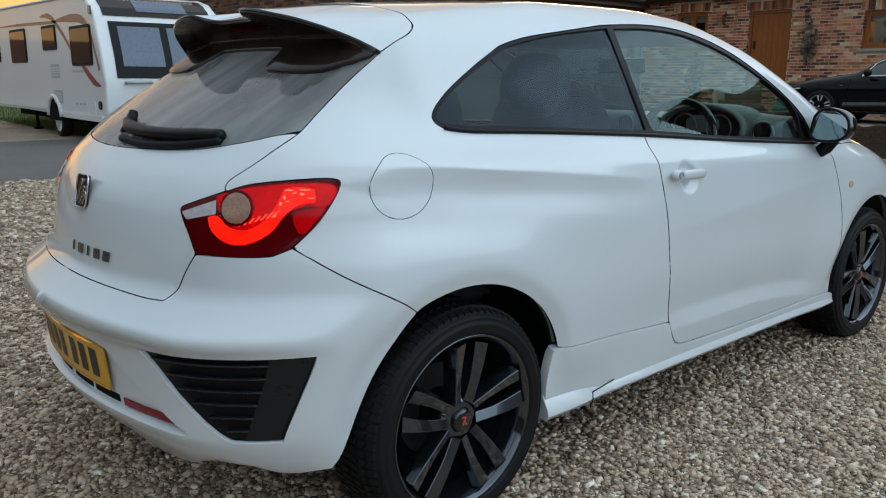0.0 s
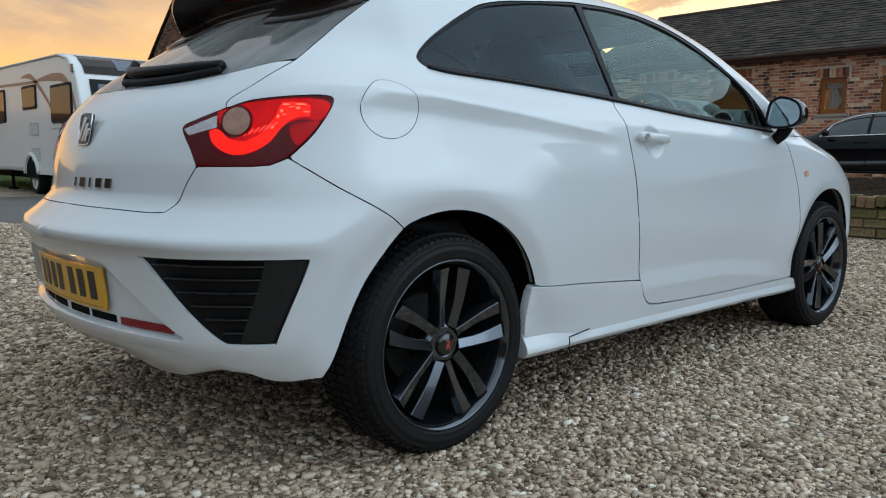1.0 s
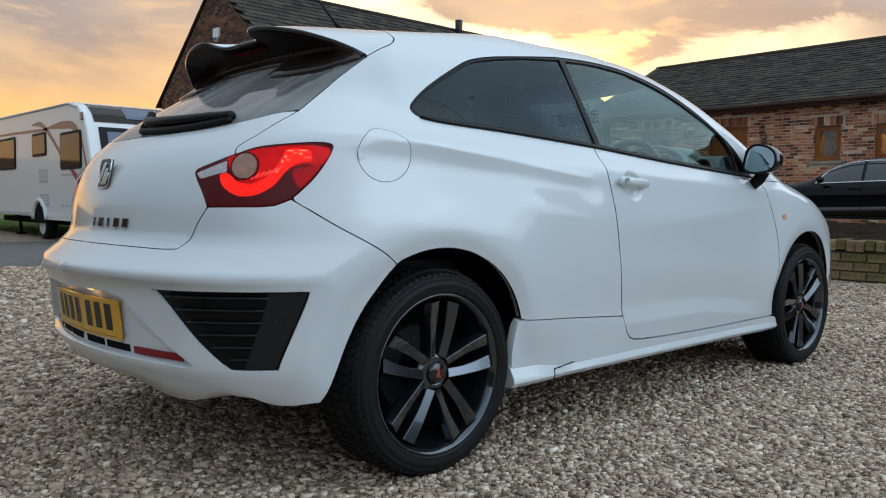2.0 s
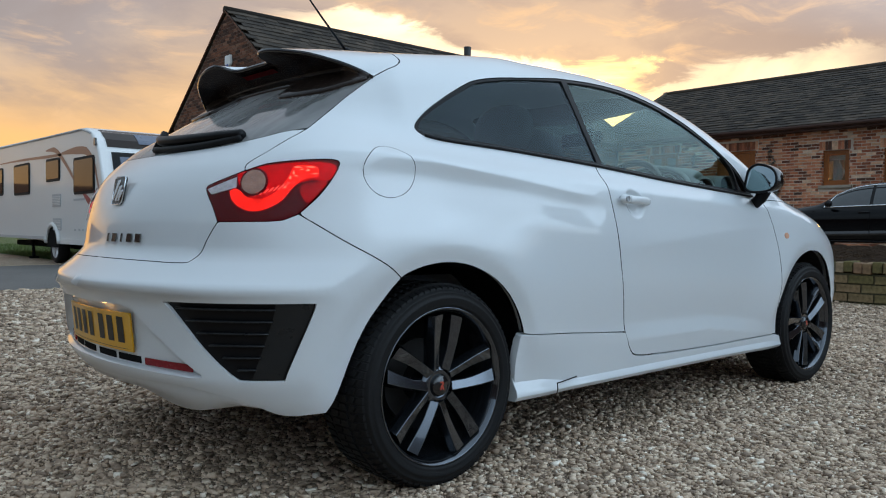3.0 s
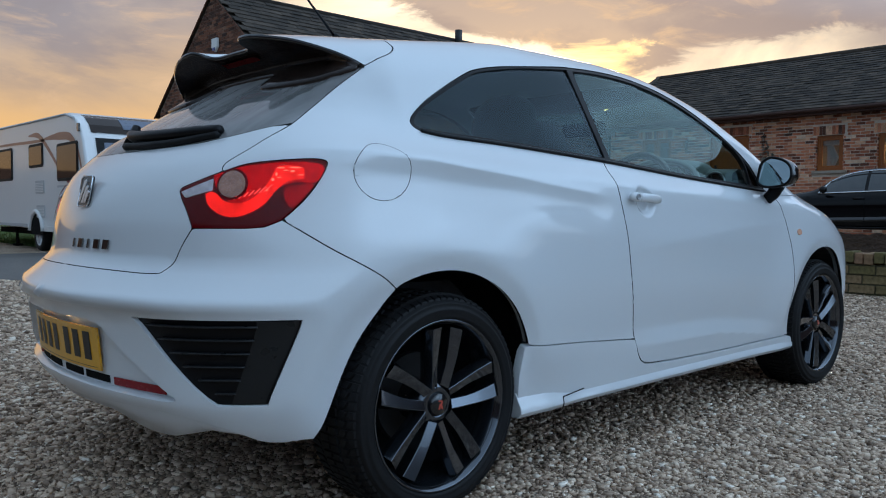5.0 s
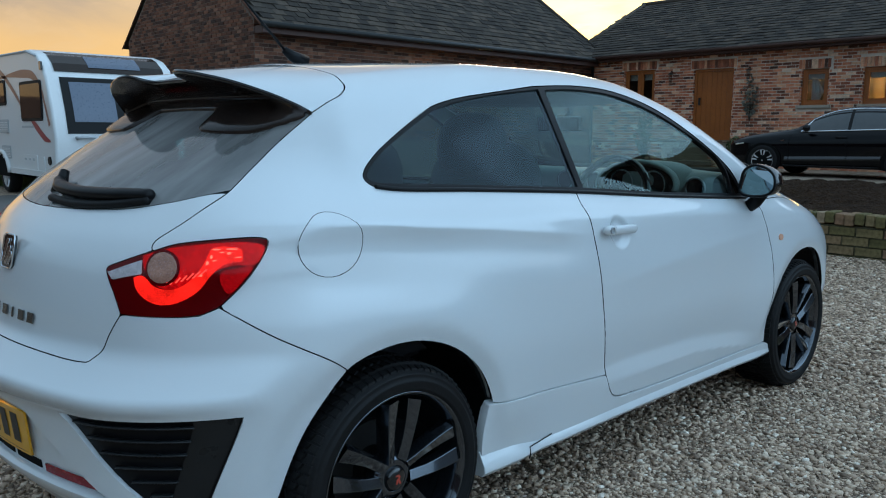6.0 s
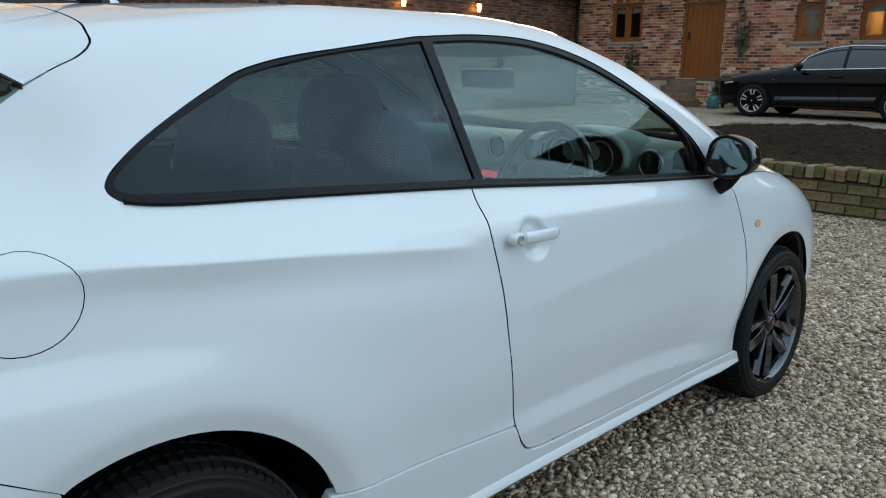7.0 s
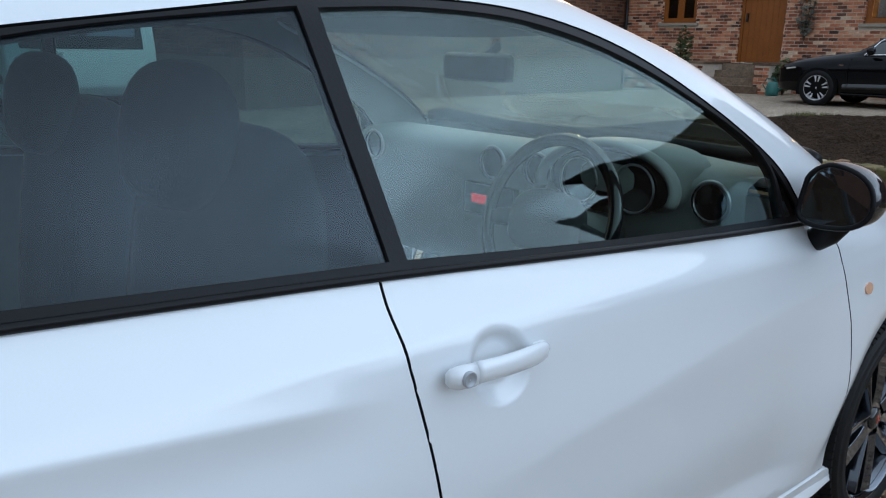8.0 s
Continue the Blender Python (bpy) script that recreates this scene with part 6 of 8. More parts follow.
for p in te_edge:
    if p[0] <= 0.515:
        k = np.array([np.interp(p[0], lead_x, lead[:, c]) for c in range(3)])
    else:
        f = (p[0] - 0.515) / 0.057 * (len(s_spoiler) - 1)
        k = np.array([np.interp(f, np.arange(len(s_spoiler)), s_spoiler[:, c]) for c in range(3)])
    k = k + np.array([0, -0.003, 0])
    span = np.linalg.norm(p - k)
    fin = max(0.0, p[2] - 1.3435) if p[0] < 0.30 else 0.0        # the fins rise near the trailing edge only
    foot = p - np.array([0, 0, fin])
    col = [k + (foot - k) * w + np.array([0, 0, 0.015 * span * math.sin(math.pi * w) + fin * w ** 5]) for w in np.linspace(0, 1, 15)]
    za = float(foot_z(p[0]))
    zb = max(1.278 - 0.30 * max(p[0] - 0.40, 0), za + 0.004)
    gx = min(p[0], 0.562)
    g = tail_points([(gx, zb + (za - zb) * k / 4) for k in range(5)])
    g = g + form_normal(g) * np.array([[0.011], [0.011], [0.011], [0.010], [0.010]])
    low = p - np.array([0, 0, 0.012])
    crown = low * 0.4 + g[0] * 0.6 + np.array([0, 0, 0.016])
    path = [low * (1 - w) ** 2 + crown * 2 * w * (1 - w) + g[0] * w * w for w in np.linspace(0, 1, 9)] + [q for q in g[1:]] + [g[4] - form_normal(g[4:])[0] * 0.014]
    top_v.append(col)
    low_v.append([q for q in path])
mir = np.array([-1, 1, 1])
top_v = [[q * mir for q in c] for c in top_v[::-1]][:-1] + top_v
low_v = [[q * mir for q in c] for c in low_v[::-1]][:-1] + low_v


def ribbon(cols, flip_):
    bm = bmesh.new()
    g = [[bm.verts.new(p) for p in c] for c in cols]
    for a, b in zip(g, g[1:]):
        for k in range(len(a) - 1):
            bm.faces.new((a[k], b[k], b[k + 1], a[k + 1]))
    return bm


spo = part("spoiler", ribbon(top_v, False), PAINT, car, "white roof spoiler", smooth=True)
# black plastic; the brown in its colour stands in for warm reflected light
part("spoiler_underside", ribbon(low_v, True), material("warm_tinted_black_plastic", (0.024, 0.016, 0.013), 0.22, vary=0.15, scale=10, spec=0.30), spo, "black spoiler underside", smooth=True)
part("spoiler_edge", ribbon([[t[-1], t[-1] + np.array([0, -0.004, -0.006]), l[0]] for t, l in zip(top_v, low_v)], False), GLOSS_BLACK, spo, smooth=True)
brake_lamp = np.array(low_v[len(low_v) // 2 - 6:len(low_v) // 2 + 7])
part("high_brake_lamp", ribbon([[c[2] + np.array([0, -0.004, -0.006]), c[3] + np.array([0, -0.004, -0.006]), c[4] + np.array([0, -0.004, -0.006])] for c in brake_lamp], True), DEEP_RED, spo, "dark red high brake lamp", smooth=True)
# whip aerial
part("aerial_base", tube([(0.02, 0.27, 1.418), (0.02, 0.22, 1.437), (0.02, 0.19, 1.455)], [0.026, 0.018, 0.011], 12), BLACK_TRIM, car, smooth=True)
part("aerial", tube([(0.02, 0.195, 1.452), (0.02, 0.10, 1.545), (0.02, -0.04, 1.69)], [0.0055, 0.004, 0.0022], 8), BLACK_TRIM, car, "thin black whip aerial", smooth=True)

# door mirrors
MW = 0.076


def mirror_high(x, z, h):
    """Height over the mirror's middle: the top falls away outwards, the foot is flatter."""
    return z * h * ((1 - 0.24 * max(x + 0.3, 0)) if z > 0 else 0.94) + 0.004 * x


for sg in (1, -1):
    c = Vector((0.855 * sg, 1.905, 1.003))
    bm = bmesh.new()
    bmesh.ops.create_uvsphere(bm, u_segments=28, v_segments=18, radius=1)
    for v in bm.verts:
        x, y, z = v.co
        q = (abs(x) ** 2.6 + abs(z) ** 2.6) ** (1 / 2.6)
        s = math.sqrt(x * x + z * z)
        k = s / q if q > 1e-6 else 1
        y = max(y, -0.45)
        v.co = Vector((sg * max(x * k, -0.90) * MW * (1 - 0.14 * z), y * 0.085 + 0.007 * x, mirror_high(x * k, z * k, 0.070))) + c
    for v in bm.verts:
        v.co.y += 0.13 * (v.co.z - c.z)
    m = part("door_mirror", bm, GLOSS_BLACK, car, "gloss black door mirror", smooth=True)
    bm = bmesh.new()
    ring = []
    for i in range(36):
        a = i * math.tau / 36
        x, z = math.cos(a), math.sin(a)
        k = 1 / (abs(x) ** 2.6 + abs(z) ** 2.6) ** (1 / 2.6)
        ring.append(bm.verts.new(Vector((sg * max(x * k, -0.90) * MW * 0.86 * (1 - 0.14 * z), -0.0415 + 0.007 * x * k, mirror_high(x * k, z * k, 0.060))) + c))
    for v in ring:
        v.co.y += 0.13 * (v.co.z - c.z)
    bm.faces.new(ring)
    MIRROR = bpy.data.materials.get("mirror_glass") or material("mirror_glass", (0.33, 0.40, 0.44), 0.03, metal=1.0, vary=0.02, rough_vary=0.01)
    rim = [Vector(((v.co.x - c.x) * 1.07, v.co.y - c.y - 0.002, (v.co.z - c.z) * 1.10)) + c for v in bm.verts]
    part("mirror_glass", bm, MIRROR, m, "silvered mirror glass")
    part("mirror_rim", tube(rim, 0.0055, 8, closed=True, up=(0, 1, 0)), BLACK_TRIM, m, smooth=True)
    part("mirror_stalk", tube([Vector((0.775 * sg, 1.935, 0.885)), Vector((0.800 * sg, 1.933, 0.895)), Vector((0.826 * sg, 1.925, 0.915)), Vector((0.850 * sg, 1.915, 0.955))], [0.022, 0.026, 0.028, 0.034], 14, flat=0.7, up=(0, 1, 0)), BLACK_TRIM, m, "black mirror foot", smooth=True)

# wheels: tyre with shoulder blocks, five twin-spoke alloy, hub, bolts, brake
def tyre_mesh():
    bm = lathe([(0.222, -0.205), (0.232, -0.222), (0.245, -0.226), (0.272, -0.222), (0.290, -0.212), (0.298, -0.198), (0.302, -0.17), (0.3025, -0.12), (0.302, -0.07), (0.298, -0.035), (0.290, -0.016),
                (0.282, -0.006), (0.279, -0.0015), (0.276, -0.004), (0.266, 0.002), (0.262, 0.0045), (0.258, 0.002), (0.250, 0.004), (0.246, 0.001), (0.243, 0.003), (0.236, -0.006), (0.230, -0.014), (0.222, -0.020)], 96)
    return bm


def tread_mesh():
    bm = bmesh.new()
    n = 78
    for i in range(n):
        a = i * math.tau / n
        m = pose(0, 0, 0, math.degrees(a))
        for x0, x1, r, tw in ((-0.034, -0.012, 0.2975, 0.0), (-0.062, -0.036, 0.3035, 1.0), (-0.105, -0.070, 0.3055, -0.6), (-0.150, -0.112, 0.3055, 0.6), (-0.195, -0.158, 0.3035, -1.0)):
            w = 0.0195 * 0.5
            v = []
            for rr, ins in ((r - 0.012, 0.0), (r + 0.002, 0.0015)):
                for x, s in ((x0, -1), (x1, -1), (x1, 1), (x0, 1)):
                    dx = 0.011 * tw * s * 0.5
                    lean = -0.006 if (x1 > -0.02 and x == x1 and rr > r) else 0.0
                    v.append(bm.verts.new(m @ Vector((x + (ins if x == x0 else -ins) + dx, s * (w - ins), rr + lean))))
            for f in ((4, 5, 6, 7), (0, 1, 5, 4), (1, 2, 6, 5), (2, 3, 7, 6), (3, 0, 4, 7)):
                bm.faces.new([v[k] for k in f])
    return bm


def spoke(bm, a0, a1, lean):
    """One leg of a twin spoke: from the hub at angle a0 to the rim at a1, a sharp ridge along it."""
    prev = None
    for s in np.linspace(0, 1, 7):
        r = 0.050 + (0.212 - 0.050) * s
        a = a0 + (a1 - a0) * s ** 0.55
        face = -0.024 + 0.012 * s ** 0.8
        w = 0.0148 + 0.007 * abs(s - 0.4) + 0.006 * s
        u, t = Vector((0, math.cos(a), math.sin(a))), Vector((0, -math.sin(a), math.cos(a)))
        ring = [bm.verts.new(u * r + t * o + Vector((d, 0, 0))) for o, d in ((-w, face - 0.006 - 0.014 * (lean < 0)), (lean * w * 0.55, face + 0.004), (w, face - 0.006 - 0.014 * (lean > 0)), (w * 0.8, face - 0.045), (-w * 0.8, face - 0.045))]
        if prev:
            for k in range(5):
                bm.faces.new((prev[k], prev[(k + 1) % 5], ring[(k + 1) % 5], ring[k]))
        prev = ring


wheel_meshes = {}
def wheel(at, sg, turn):
    w = thing("wheel", "", "")
    w.parent = car
    w.matrix_local = Matrix.Translation(at) @ (pose(0, 0, 0, 0, 0, 180) if sg < 0 else Matrix()) @ pose(0, 0, 0, turn)
    for k in list(w.keys()):
        del w[k]
    w["label"] = "dark five twin-spoke alloy wheel"

    def piece(name, make, mat, label="", smooth=False, bevel=0.0):
        if name not in wheel_meshes:
            ob = part(name, make(), mat, w, label, smooth, bevel)
            wheel_meshes[name] = ob.data
        else:
            ob = new(name, wheel_meshes[name])
            ob.parent = w
            if label:
                ob["label"] = label
            if bevel:
                b = ob.modifiers.new("bevel", "BEVEL")
                b.width, b.segments, b.limit_method, b.harden_normals = bevel, 2, "ANGLE", True
        return ob

    piece("tyre", tyre_mesh, RUBBER, "black low-profile tyre", True)
    piece("tread", tread_mesh, RUBBER)
    piece("rim", lambda: lathe([(0.150, -0.20), (0.196, -0.19), (0.205, -0.09), (0.212, -0.045), (0.222, -0.022), (0.229, -0.006), (0.2345, -0.003), (0.236, -0.008), (0.232, -0.016), (0.222, -0.03)], 96), ALLOY, "dark grey rim", True)

    def spokes_one():
        bm = bmesh.new()
        for sgn in (-1, 1):
            spoke(bm, math.pi / 2 + sgn * 0.42, math.pi / 2 + sgn * 0.190, sgn)
        return bm
    for i in range(5):
        ob = piece("spoke", spokes_one, ALLOY, "", False, 0.0025)
        ob.matrix_local = pose(0, 0, 0, i * 72)
    piece("hub", lambda: lathe([(0.066, -0.08), (0.064, -0.046), (0.056, -0.034), (0.036, -0.026), (0.033, -0.030), (0.001, -0.030)], 40), ALLOY, "", True)
    piece("centre_cap", lambda: lathe([(0.032, -0.034), (0.031, -0.022), (0.026, -0.018), (0.001, -0.016)], 32), GLOSS_BLACK, "black centre cap", True)
    piece("emblem", lambda: prism([(-0.005, -0.013), (0.0, -0.012), (0.001, -0.004), (0.008, -0.013), (0.011, -0.011), (0.005, 0.001), (0.008, 0.008), (0.003, 0.013), (-0.007, 0.012), (-0.008, 0.008), (0.001, 0.008), (0.001, 0.004), (-0.004, 0.001)], 0.0012, Matrix.Translation((-0.0168, 0, 0)) @ pose(0, 0, 0, 90, 0, 90)),
          bpy.data.materials.get("red_emblem") or material("red_emblem", (0.45, 0.06, 0.035), 0.3), "small red emblem")

    def bolts():
        return lathe([(0.013, -0.047), (0.013, -0.034), (0.009, -0.028), (0.009, -0.034), (0.001, -0.034)], 12)
    for i in range(5):
        ob = piece("bolt", bolts, BLACK_TRIM, "", True)
        a = radians(i * 72 + 36)
        ob.matrix_local = Matrix.Translation((0, 0.050 * math.cos(a), 0.050 * math.sin(a)))
    # disc colour kept near black: the shade behind the spokes is painted in
    piece("brake_disc", lambda: lathe([(0.06, -0.13), (0.128, -0.13), (0.128, -0.155), (0.06, -0.155)], 48), material("shade_dark_brake_steel", (0.035, 0.033, 0.032), 0.6, metal=0.5) if "brake_disc" not in wheel_meshes else STEEL, "steel brake disc, darkened for the shade behind the spokes")
    piece("back_plate", lambda: lathe([(0.001, -0.165), (0.190, -0.170), (0.195, -0.18)], 40), DARK)
    return w


for y in (0.0, WHEELBASE):
    wheel((0.826, y, AXLE), 1, -6 if y == 0 else 22)
    wheel((-0.826, y, AXLE), -1, 30)

# wheel housings, floor and underside
for y in (0.0, WHEELBASE):
    for sg in (1, -1):
        bm = bmesh.new()
        rings = []
        for a in np.linspace(4, 176, 26):
            r = 0.378
            cy, cz = y + r * math.cos(radians(a)), AXLE + r * math.sin(radians(a))
            xo = min(0.785, float(flank([(cy, max(cz, 0.3))])[0][0]) - 0.035)
            rings.append([bm.verts.new((sg * x, cy, cz)) for x in (0.50, xo)])
        for p, q in zip(rings, rings[1:]):
            bm.faces.new((p[0], p[1], q[1], q[0]))
        bm.faces.new([r[0] for r in rings])
        part("wheel_housing", bm, BLACK_TRIM, car, "black wheel arch liner")
bm = box((-0.72, 0.39, 0.19), (0.72, 2.07, 0.24))
box((-0.49, -0.45, 0.26), (0.49, 0.39, 0.30), bm)
box((-0.49, 2.07, 0.22), (0.49, 3.05, 0.28), bm)
part("underbody", bm, DARK, car, "dark underbody")
bm = tube([(-0.35, -0.30, 0.27), (-0.35, -0.56, 0.27)], 0.035, 16)
part("exhaust", bm, STEEL, car, "steel exhaust tip", smooth=True)

# ---- cabin ----
bm = box((-0.68, 0.30, 0.30), (0.68, 2.05, 0.36))
box((-0.62, -0.50, 0.56), (0.62, 0.30, 0.62), bm)
part("cabin_floor", bm, CABIN, car)


def cushion(name, size, at, rx, parent, mat=CABIN, power=3.0, label=""):
    """A stuffed block: a rounded box bulging on all sides."""
    bm = bmesh.new()
    bmesh.ops.create_uvsphere(bm, u_segments=24, v_segments=16, radius=1)
    m = pose(*at, rx)
    for v in bm.verts:
        p = v.co
        q = (abs(p.x) ** power + abs(p.y) ** power + abs(p.z) ** power) ** (1 / power)
        v.co = m @ Vector((p.x / q * size[0] / 2, p.y / q * size[1] / 2, p.z / q * size[2] / 2))
    return part(name, bm, mat, parent, label, smooth=True)


for x in (0.36, -0.36):
    seat = cushion("front_seat", (0.50, 0.52, 0.20), (x, 1.05, 0.52), 4, car, label="dark fabric front seat")
    cushion("seat_back", (0.50, 0.17, 0.66), (x, 0.76, 0.84), -12 + 4, seat, power=3.5)
    cushion("headrest", (0.29, 0.12, 0.22), (x, 0.715, 1.15), -10, seat, power=2.6)
bench = cushion("rear_bench", (1.16, 0.50, 0.18), (0, 0.22, 0.56), 5, car, label="dark fabric rear bench")
cushion("bench_back", (1.16, 0.15, 0.60), (0, -0.08, 0.80), -14, bench, power=4)
for x in (0.34, -0.34):
    cushion("headrest", (0.26, 0.10, 0.15), (x, -0.10, 1.10), -10, bench, power=2.6)
bm = bmesh.new()
rings = []
for x in np.linspace(-0.70, 0.70, 29):
    hump = 0.045 * math.exp(-((x - 0.36) / 0.2) ** 2)
    far = 2.20 - 0.16 * (x / 0.7) ** 2
    prof = [(far, 0.985), (1.98, 1.022 + hump * 0.5), (1.85, 1.020 + hump * 0.4), (1.806, 1.004), (1.800, 0.985), (1.802, 0.92), (1.83, 0.80), (1.86, 0.62), (2.1, 0.60)]
    rings.append([bm.verts.new((x, a, b)) for a, b in prof])
for a, b in zip(rings, rings[1:]):
    for k in range(8):
        bm.faces.new((a[k], a[k + 1], b[k + 1], b[k]))
dash = part("dashboard", bm, DASH, car, "grey moulded dashboard", smooth=True)
SILVER = material("satin_silver_ring", (0.45, 0.46, 0.48), 0.3, metal=0.9)
for x, z in ((0.112, 0.968), (-0.058, 0.968), (0.622, 0.963), (-0.62, 0.963)):
    bm = tube([(x + 0.045 * math.cos(a), 1.796, z + 0.045 * math.sin(a)) for a in np.arange(0, math.tau, math.tau / 24)], 0.005, 6, closed=True, up=(0, 1, 0))
    v = part("air_vent", bm, SILVER, dash, "round vent with a silver ring", smooth=True)
    part("vent_core", lathe([(0.001, 0.0), (0.042, 0.0), (0.042, 0.012)], 20, None, Matrix.Translation((x, 1.797, z)) @ pose(0, 0, 0, 0, 0, -90)), GLOSS_BLACK, v)
binnacle = cushion("binnacle", (0.40, 0.20, 0.165), (0.375, 1.845, 0.990), 0, dash, DASH, 3.0, "hooded instrument binnacle")
part("hood_lip", tube([(0.375 - 0.195 * math.cos(a), 1.735 + 0.02 * math.sin(a), 0.972 + 0.096 * math.sin(a)) for a in np.linspace(-0.25, math.pi + 0.25, 25)], 0.011, 8, flat=1.8, up=(0, 1, 0)), DASH, binnacle, smooth=True)
part("instrument_face", lathe([(0.001, 0.0), (0.09, 0.0), (0.09, -0.02)], 32, None, Matrix.Translation((0.375, 1.748, 0.978)) @ Matrix.Diagonal((1.95, 1, 0.82, 1)) @ pose(0, 0, 0, 0, 0, -90)), GLOSS_BLACK, binnacle)
for x in (0.295, 0.455):
    part("dial_ring", tube([(x + 0.056 * math.cos(a), 1.742, 0.974 + 0.056 * math.sin(a)) for a in np.arange(0, math.tau, math.tau / 28)], 0.003, 6, closed=True, up=(0, 1, 0)), SILVER, binnacle, "silver dial ring", smooth=True)
part("radio", box((-0.16, 1.782, 0.815), (0.04, 1.81, 0.905)), GLOSS_BLACK, dash, "black radio panel", bevel=0.004)
part("radio_display", box((-0.125, 1.7795, 0.848), (-0.035, 1.781, 0.874)), glowing("red_display", (1.0, 0.05, 0.06), 0.28), dash, "glowing red radio display")
part("console", box((-0.10, 1.05, 0.36), (0.10, 1.80, 0.62)), DASH, dash, bevel=0.02)
sw = Matrix.Translation((0.36, 1.56, 0.912)) @ pose(0, 0, 0, 72)
bm = tube([sw @ Vector((0.182 * math.cos(a), 0.182 * math.sin(a), 0)) for a in np.arange(0, math.tau, math.tau / 48)], 0.0155, 10, closed=True, up=sw.to_3x3() @ Vector((0, 0, 1)))
steer = part("steering_wheel", bm, GLOSS_BLACK, car, "black three-spoke steering wheel", smooth=True)
cu = cushion("steering_boss", (0.21, 0.15, 0.07), (0, 0, 0), 0, steer, CABIN, 2.8)
cu.matrix_local = sw @ Matrix.Translation((0, -0.01, 0.0))
for a in (-8, 188, 270):
    c_, s_ = math.cos(radians(a)), math.sin(radians(a))
    part("steering_spoke", tube([sw @ Vector((0.05 * c_, 0.05 * s_, 0)), sw @ Vector((0.178 * c_, 0.178 * s_, 0.0))], [0.026, 0.017], 8, flat=0.4, up=sw.to_3x3() @ Vector((0, 0, 1))), CABIN, steer, smooth=True)
part("steering_column", tube([sw @ Vector((0, 0, 0.0)), sw @ Vector((0, 0, -0.25))], 0.045, 10), DASH, steer, smooth=True)
# the lining's front edge, a dark band along the top of the windscreen
bm = bmesh.new()
rows = []
for x in np.linspace(-0.52, 0.52, 21):
    line = crown_points([(x, y) for y in np.linspace(1.30, 1.625 - 0.45 * x * x, 7)])
    rows.append([[bm.verts.new((p[0], p[1], p[2] - d)) for p in line] for d in (0.016, 0.024)])
for a, b in zip(rows, rows[1:]):
    for s in (0, 1):
        for k in range(6):
            bm.faces.new((a[s][k], a[s][k + 1], b[s][k + 1], b[s][k]))
    bm.faces.new((a[0][6], a[1][6], b[1][6], b[0][6]))
part("windscreen_header", bm, CABIN, car, "dark band at the top of the windscreen", smooth=True)
im = part("interior_mirror", box((-0.145, 1.675, 1.195), (0.105, 1.705, 1.268)), GLOSS_BLACK, car, "black interior mirror", bevel=0.012)
part("mirror_stem", tube([(-0.01, 1.70, 1.25), (0, 1.75, 1.29)], 0.012, 8), BLACK_TRIM, im)
# ---- plain unseen walls added behind the camera: close the yard, shade it, bound reflections ----
RENDERED = material("grey_wall_render", (0.42, 0.45, 0.49), 0.9, vary=0.2, scale=0.6, fine=12, bump=0.002)
tagged(part("wall_south", box((-30, -10.0, 0), (30, -9.7, 3.6)), DARK_BRICK, None), "unseen plain dark brick wall added to shade the yard", "wall", kind="structure")
tagged(part("wall_east", box((13.0, -9.7, 0), (13.3, 24.0, 2.2)), RENDERED, None), "unseen plain grey rendered wall added as a skyline for reflections", "wall", kind="structure")
tagged(part("wall_west", box((-45.3, -40.0, 0), (-45.0, 1.0, 3.0)), DARK_BRICK, None), "unseen plain dark brick wall added to darken the caravan's reflections", "wall", kind="structure")
shed = thing("outbuilding", "plain dark brick outbuilding beyond the yard", "house", (0, 0, 0))
shed_m = Matrix.Translation((3.9, 14.2, 0)) @ pose(0, 0, 0, 90, 0, -18)
part("wall", prism([(-1.9, 0.0), (5.85, 0.0), (5.85, 5.2), (0.0, 6.5), (-1.9, 6.0)], -3.2, shed_m), DARK_BRICK, shed)
part("roof", prism([(-2.1, 5.96), (0.0, 6.52), (6.05, 5.16), (6.05, 5.30), (0.0, 6.66), (-2.1, 6.10)], -3.5, shed_m @ Matrix.Translation((0, 0, 0.15))), ROOF, shed, "dark tiled roof")

# ---- the caravan ----
CV_WHITE = material("caravan_white", (0.74, 0.74, 0.73), 0.35, vary=0.03, scale=1.0, fine=30, coat=0.3)
CV_DARK = material("smoked_acrylic", (0.026, 0.017, 0.013), 0.05, vary=0.1, spec=0.22, coat=0.0, rough_vary=0.02)
CV_GREY = material("pale_grey_plastic", (0.45, 0.46, 0.47), 0.45, vary=0.06)
CV_BROWN = material("bronze_decal", (0.28, 0.13, 0.09), 0.35, vary=0.1)
CV_RED = material("red_decal", (0.30, 0.03, 0.04), 0.35, vary=0.1)
BLIND = material("pleated_blind", (0.11, 0.13, 0.18), 0.3, vary=0.08, scale=30)
caravan = thing("caravan", "white touring caravan with smoked windows on the lane", "caravan", (0, 0, 0))
CY0, CY1 = 3.1, 5.35
prof = [(-19.9, 0.50), (-15.02, 0.43), (-13.95, 0.42), (-11.62, 0.40), (-11.50, 0.55), (-11.46, 1.05), (-11.56, 1.50), (-11.76, 2.05), (-11.95, 2.30), (-12.20, 2.46), (-12.55, 2.55), (-19.7, 2.68), (-19.95, 2.5)]
bm = prism([(x, z) for x, z in prof], -(CY1 - CY0), Matrix.Translation((0, CY0, 0)) @ pose(0, 0, 0, 90))
part("body", bm, CV_WHITE, caravan, "white panelled body", bevel=0.05)


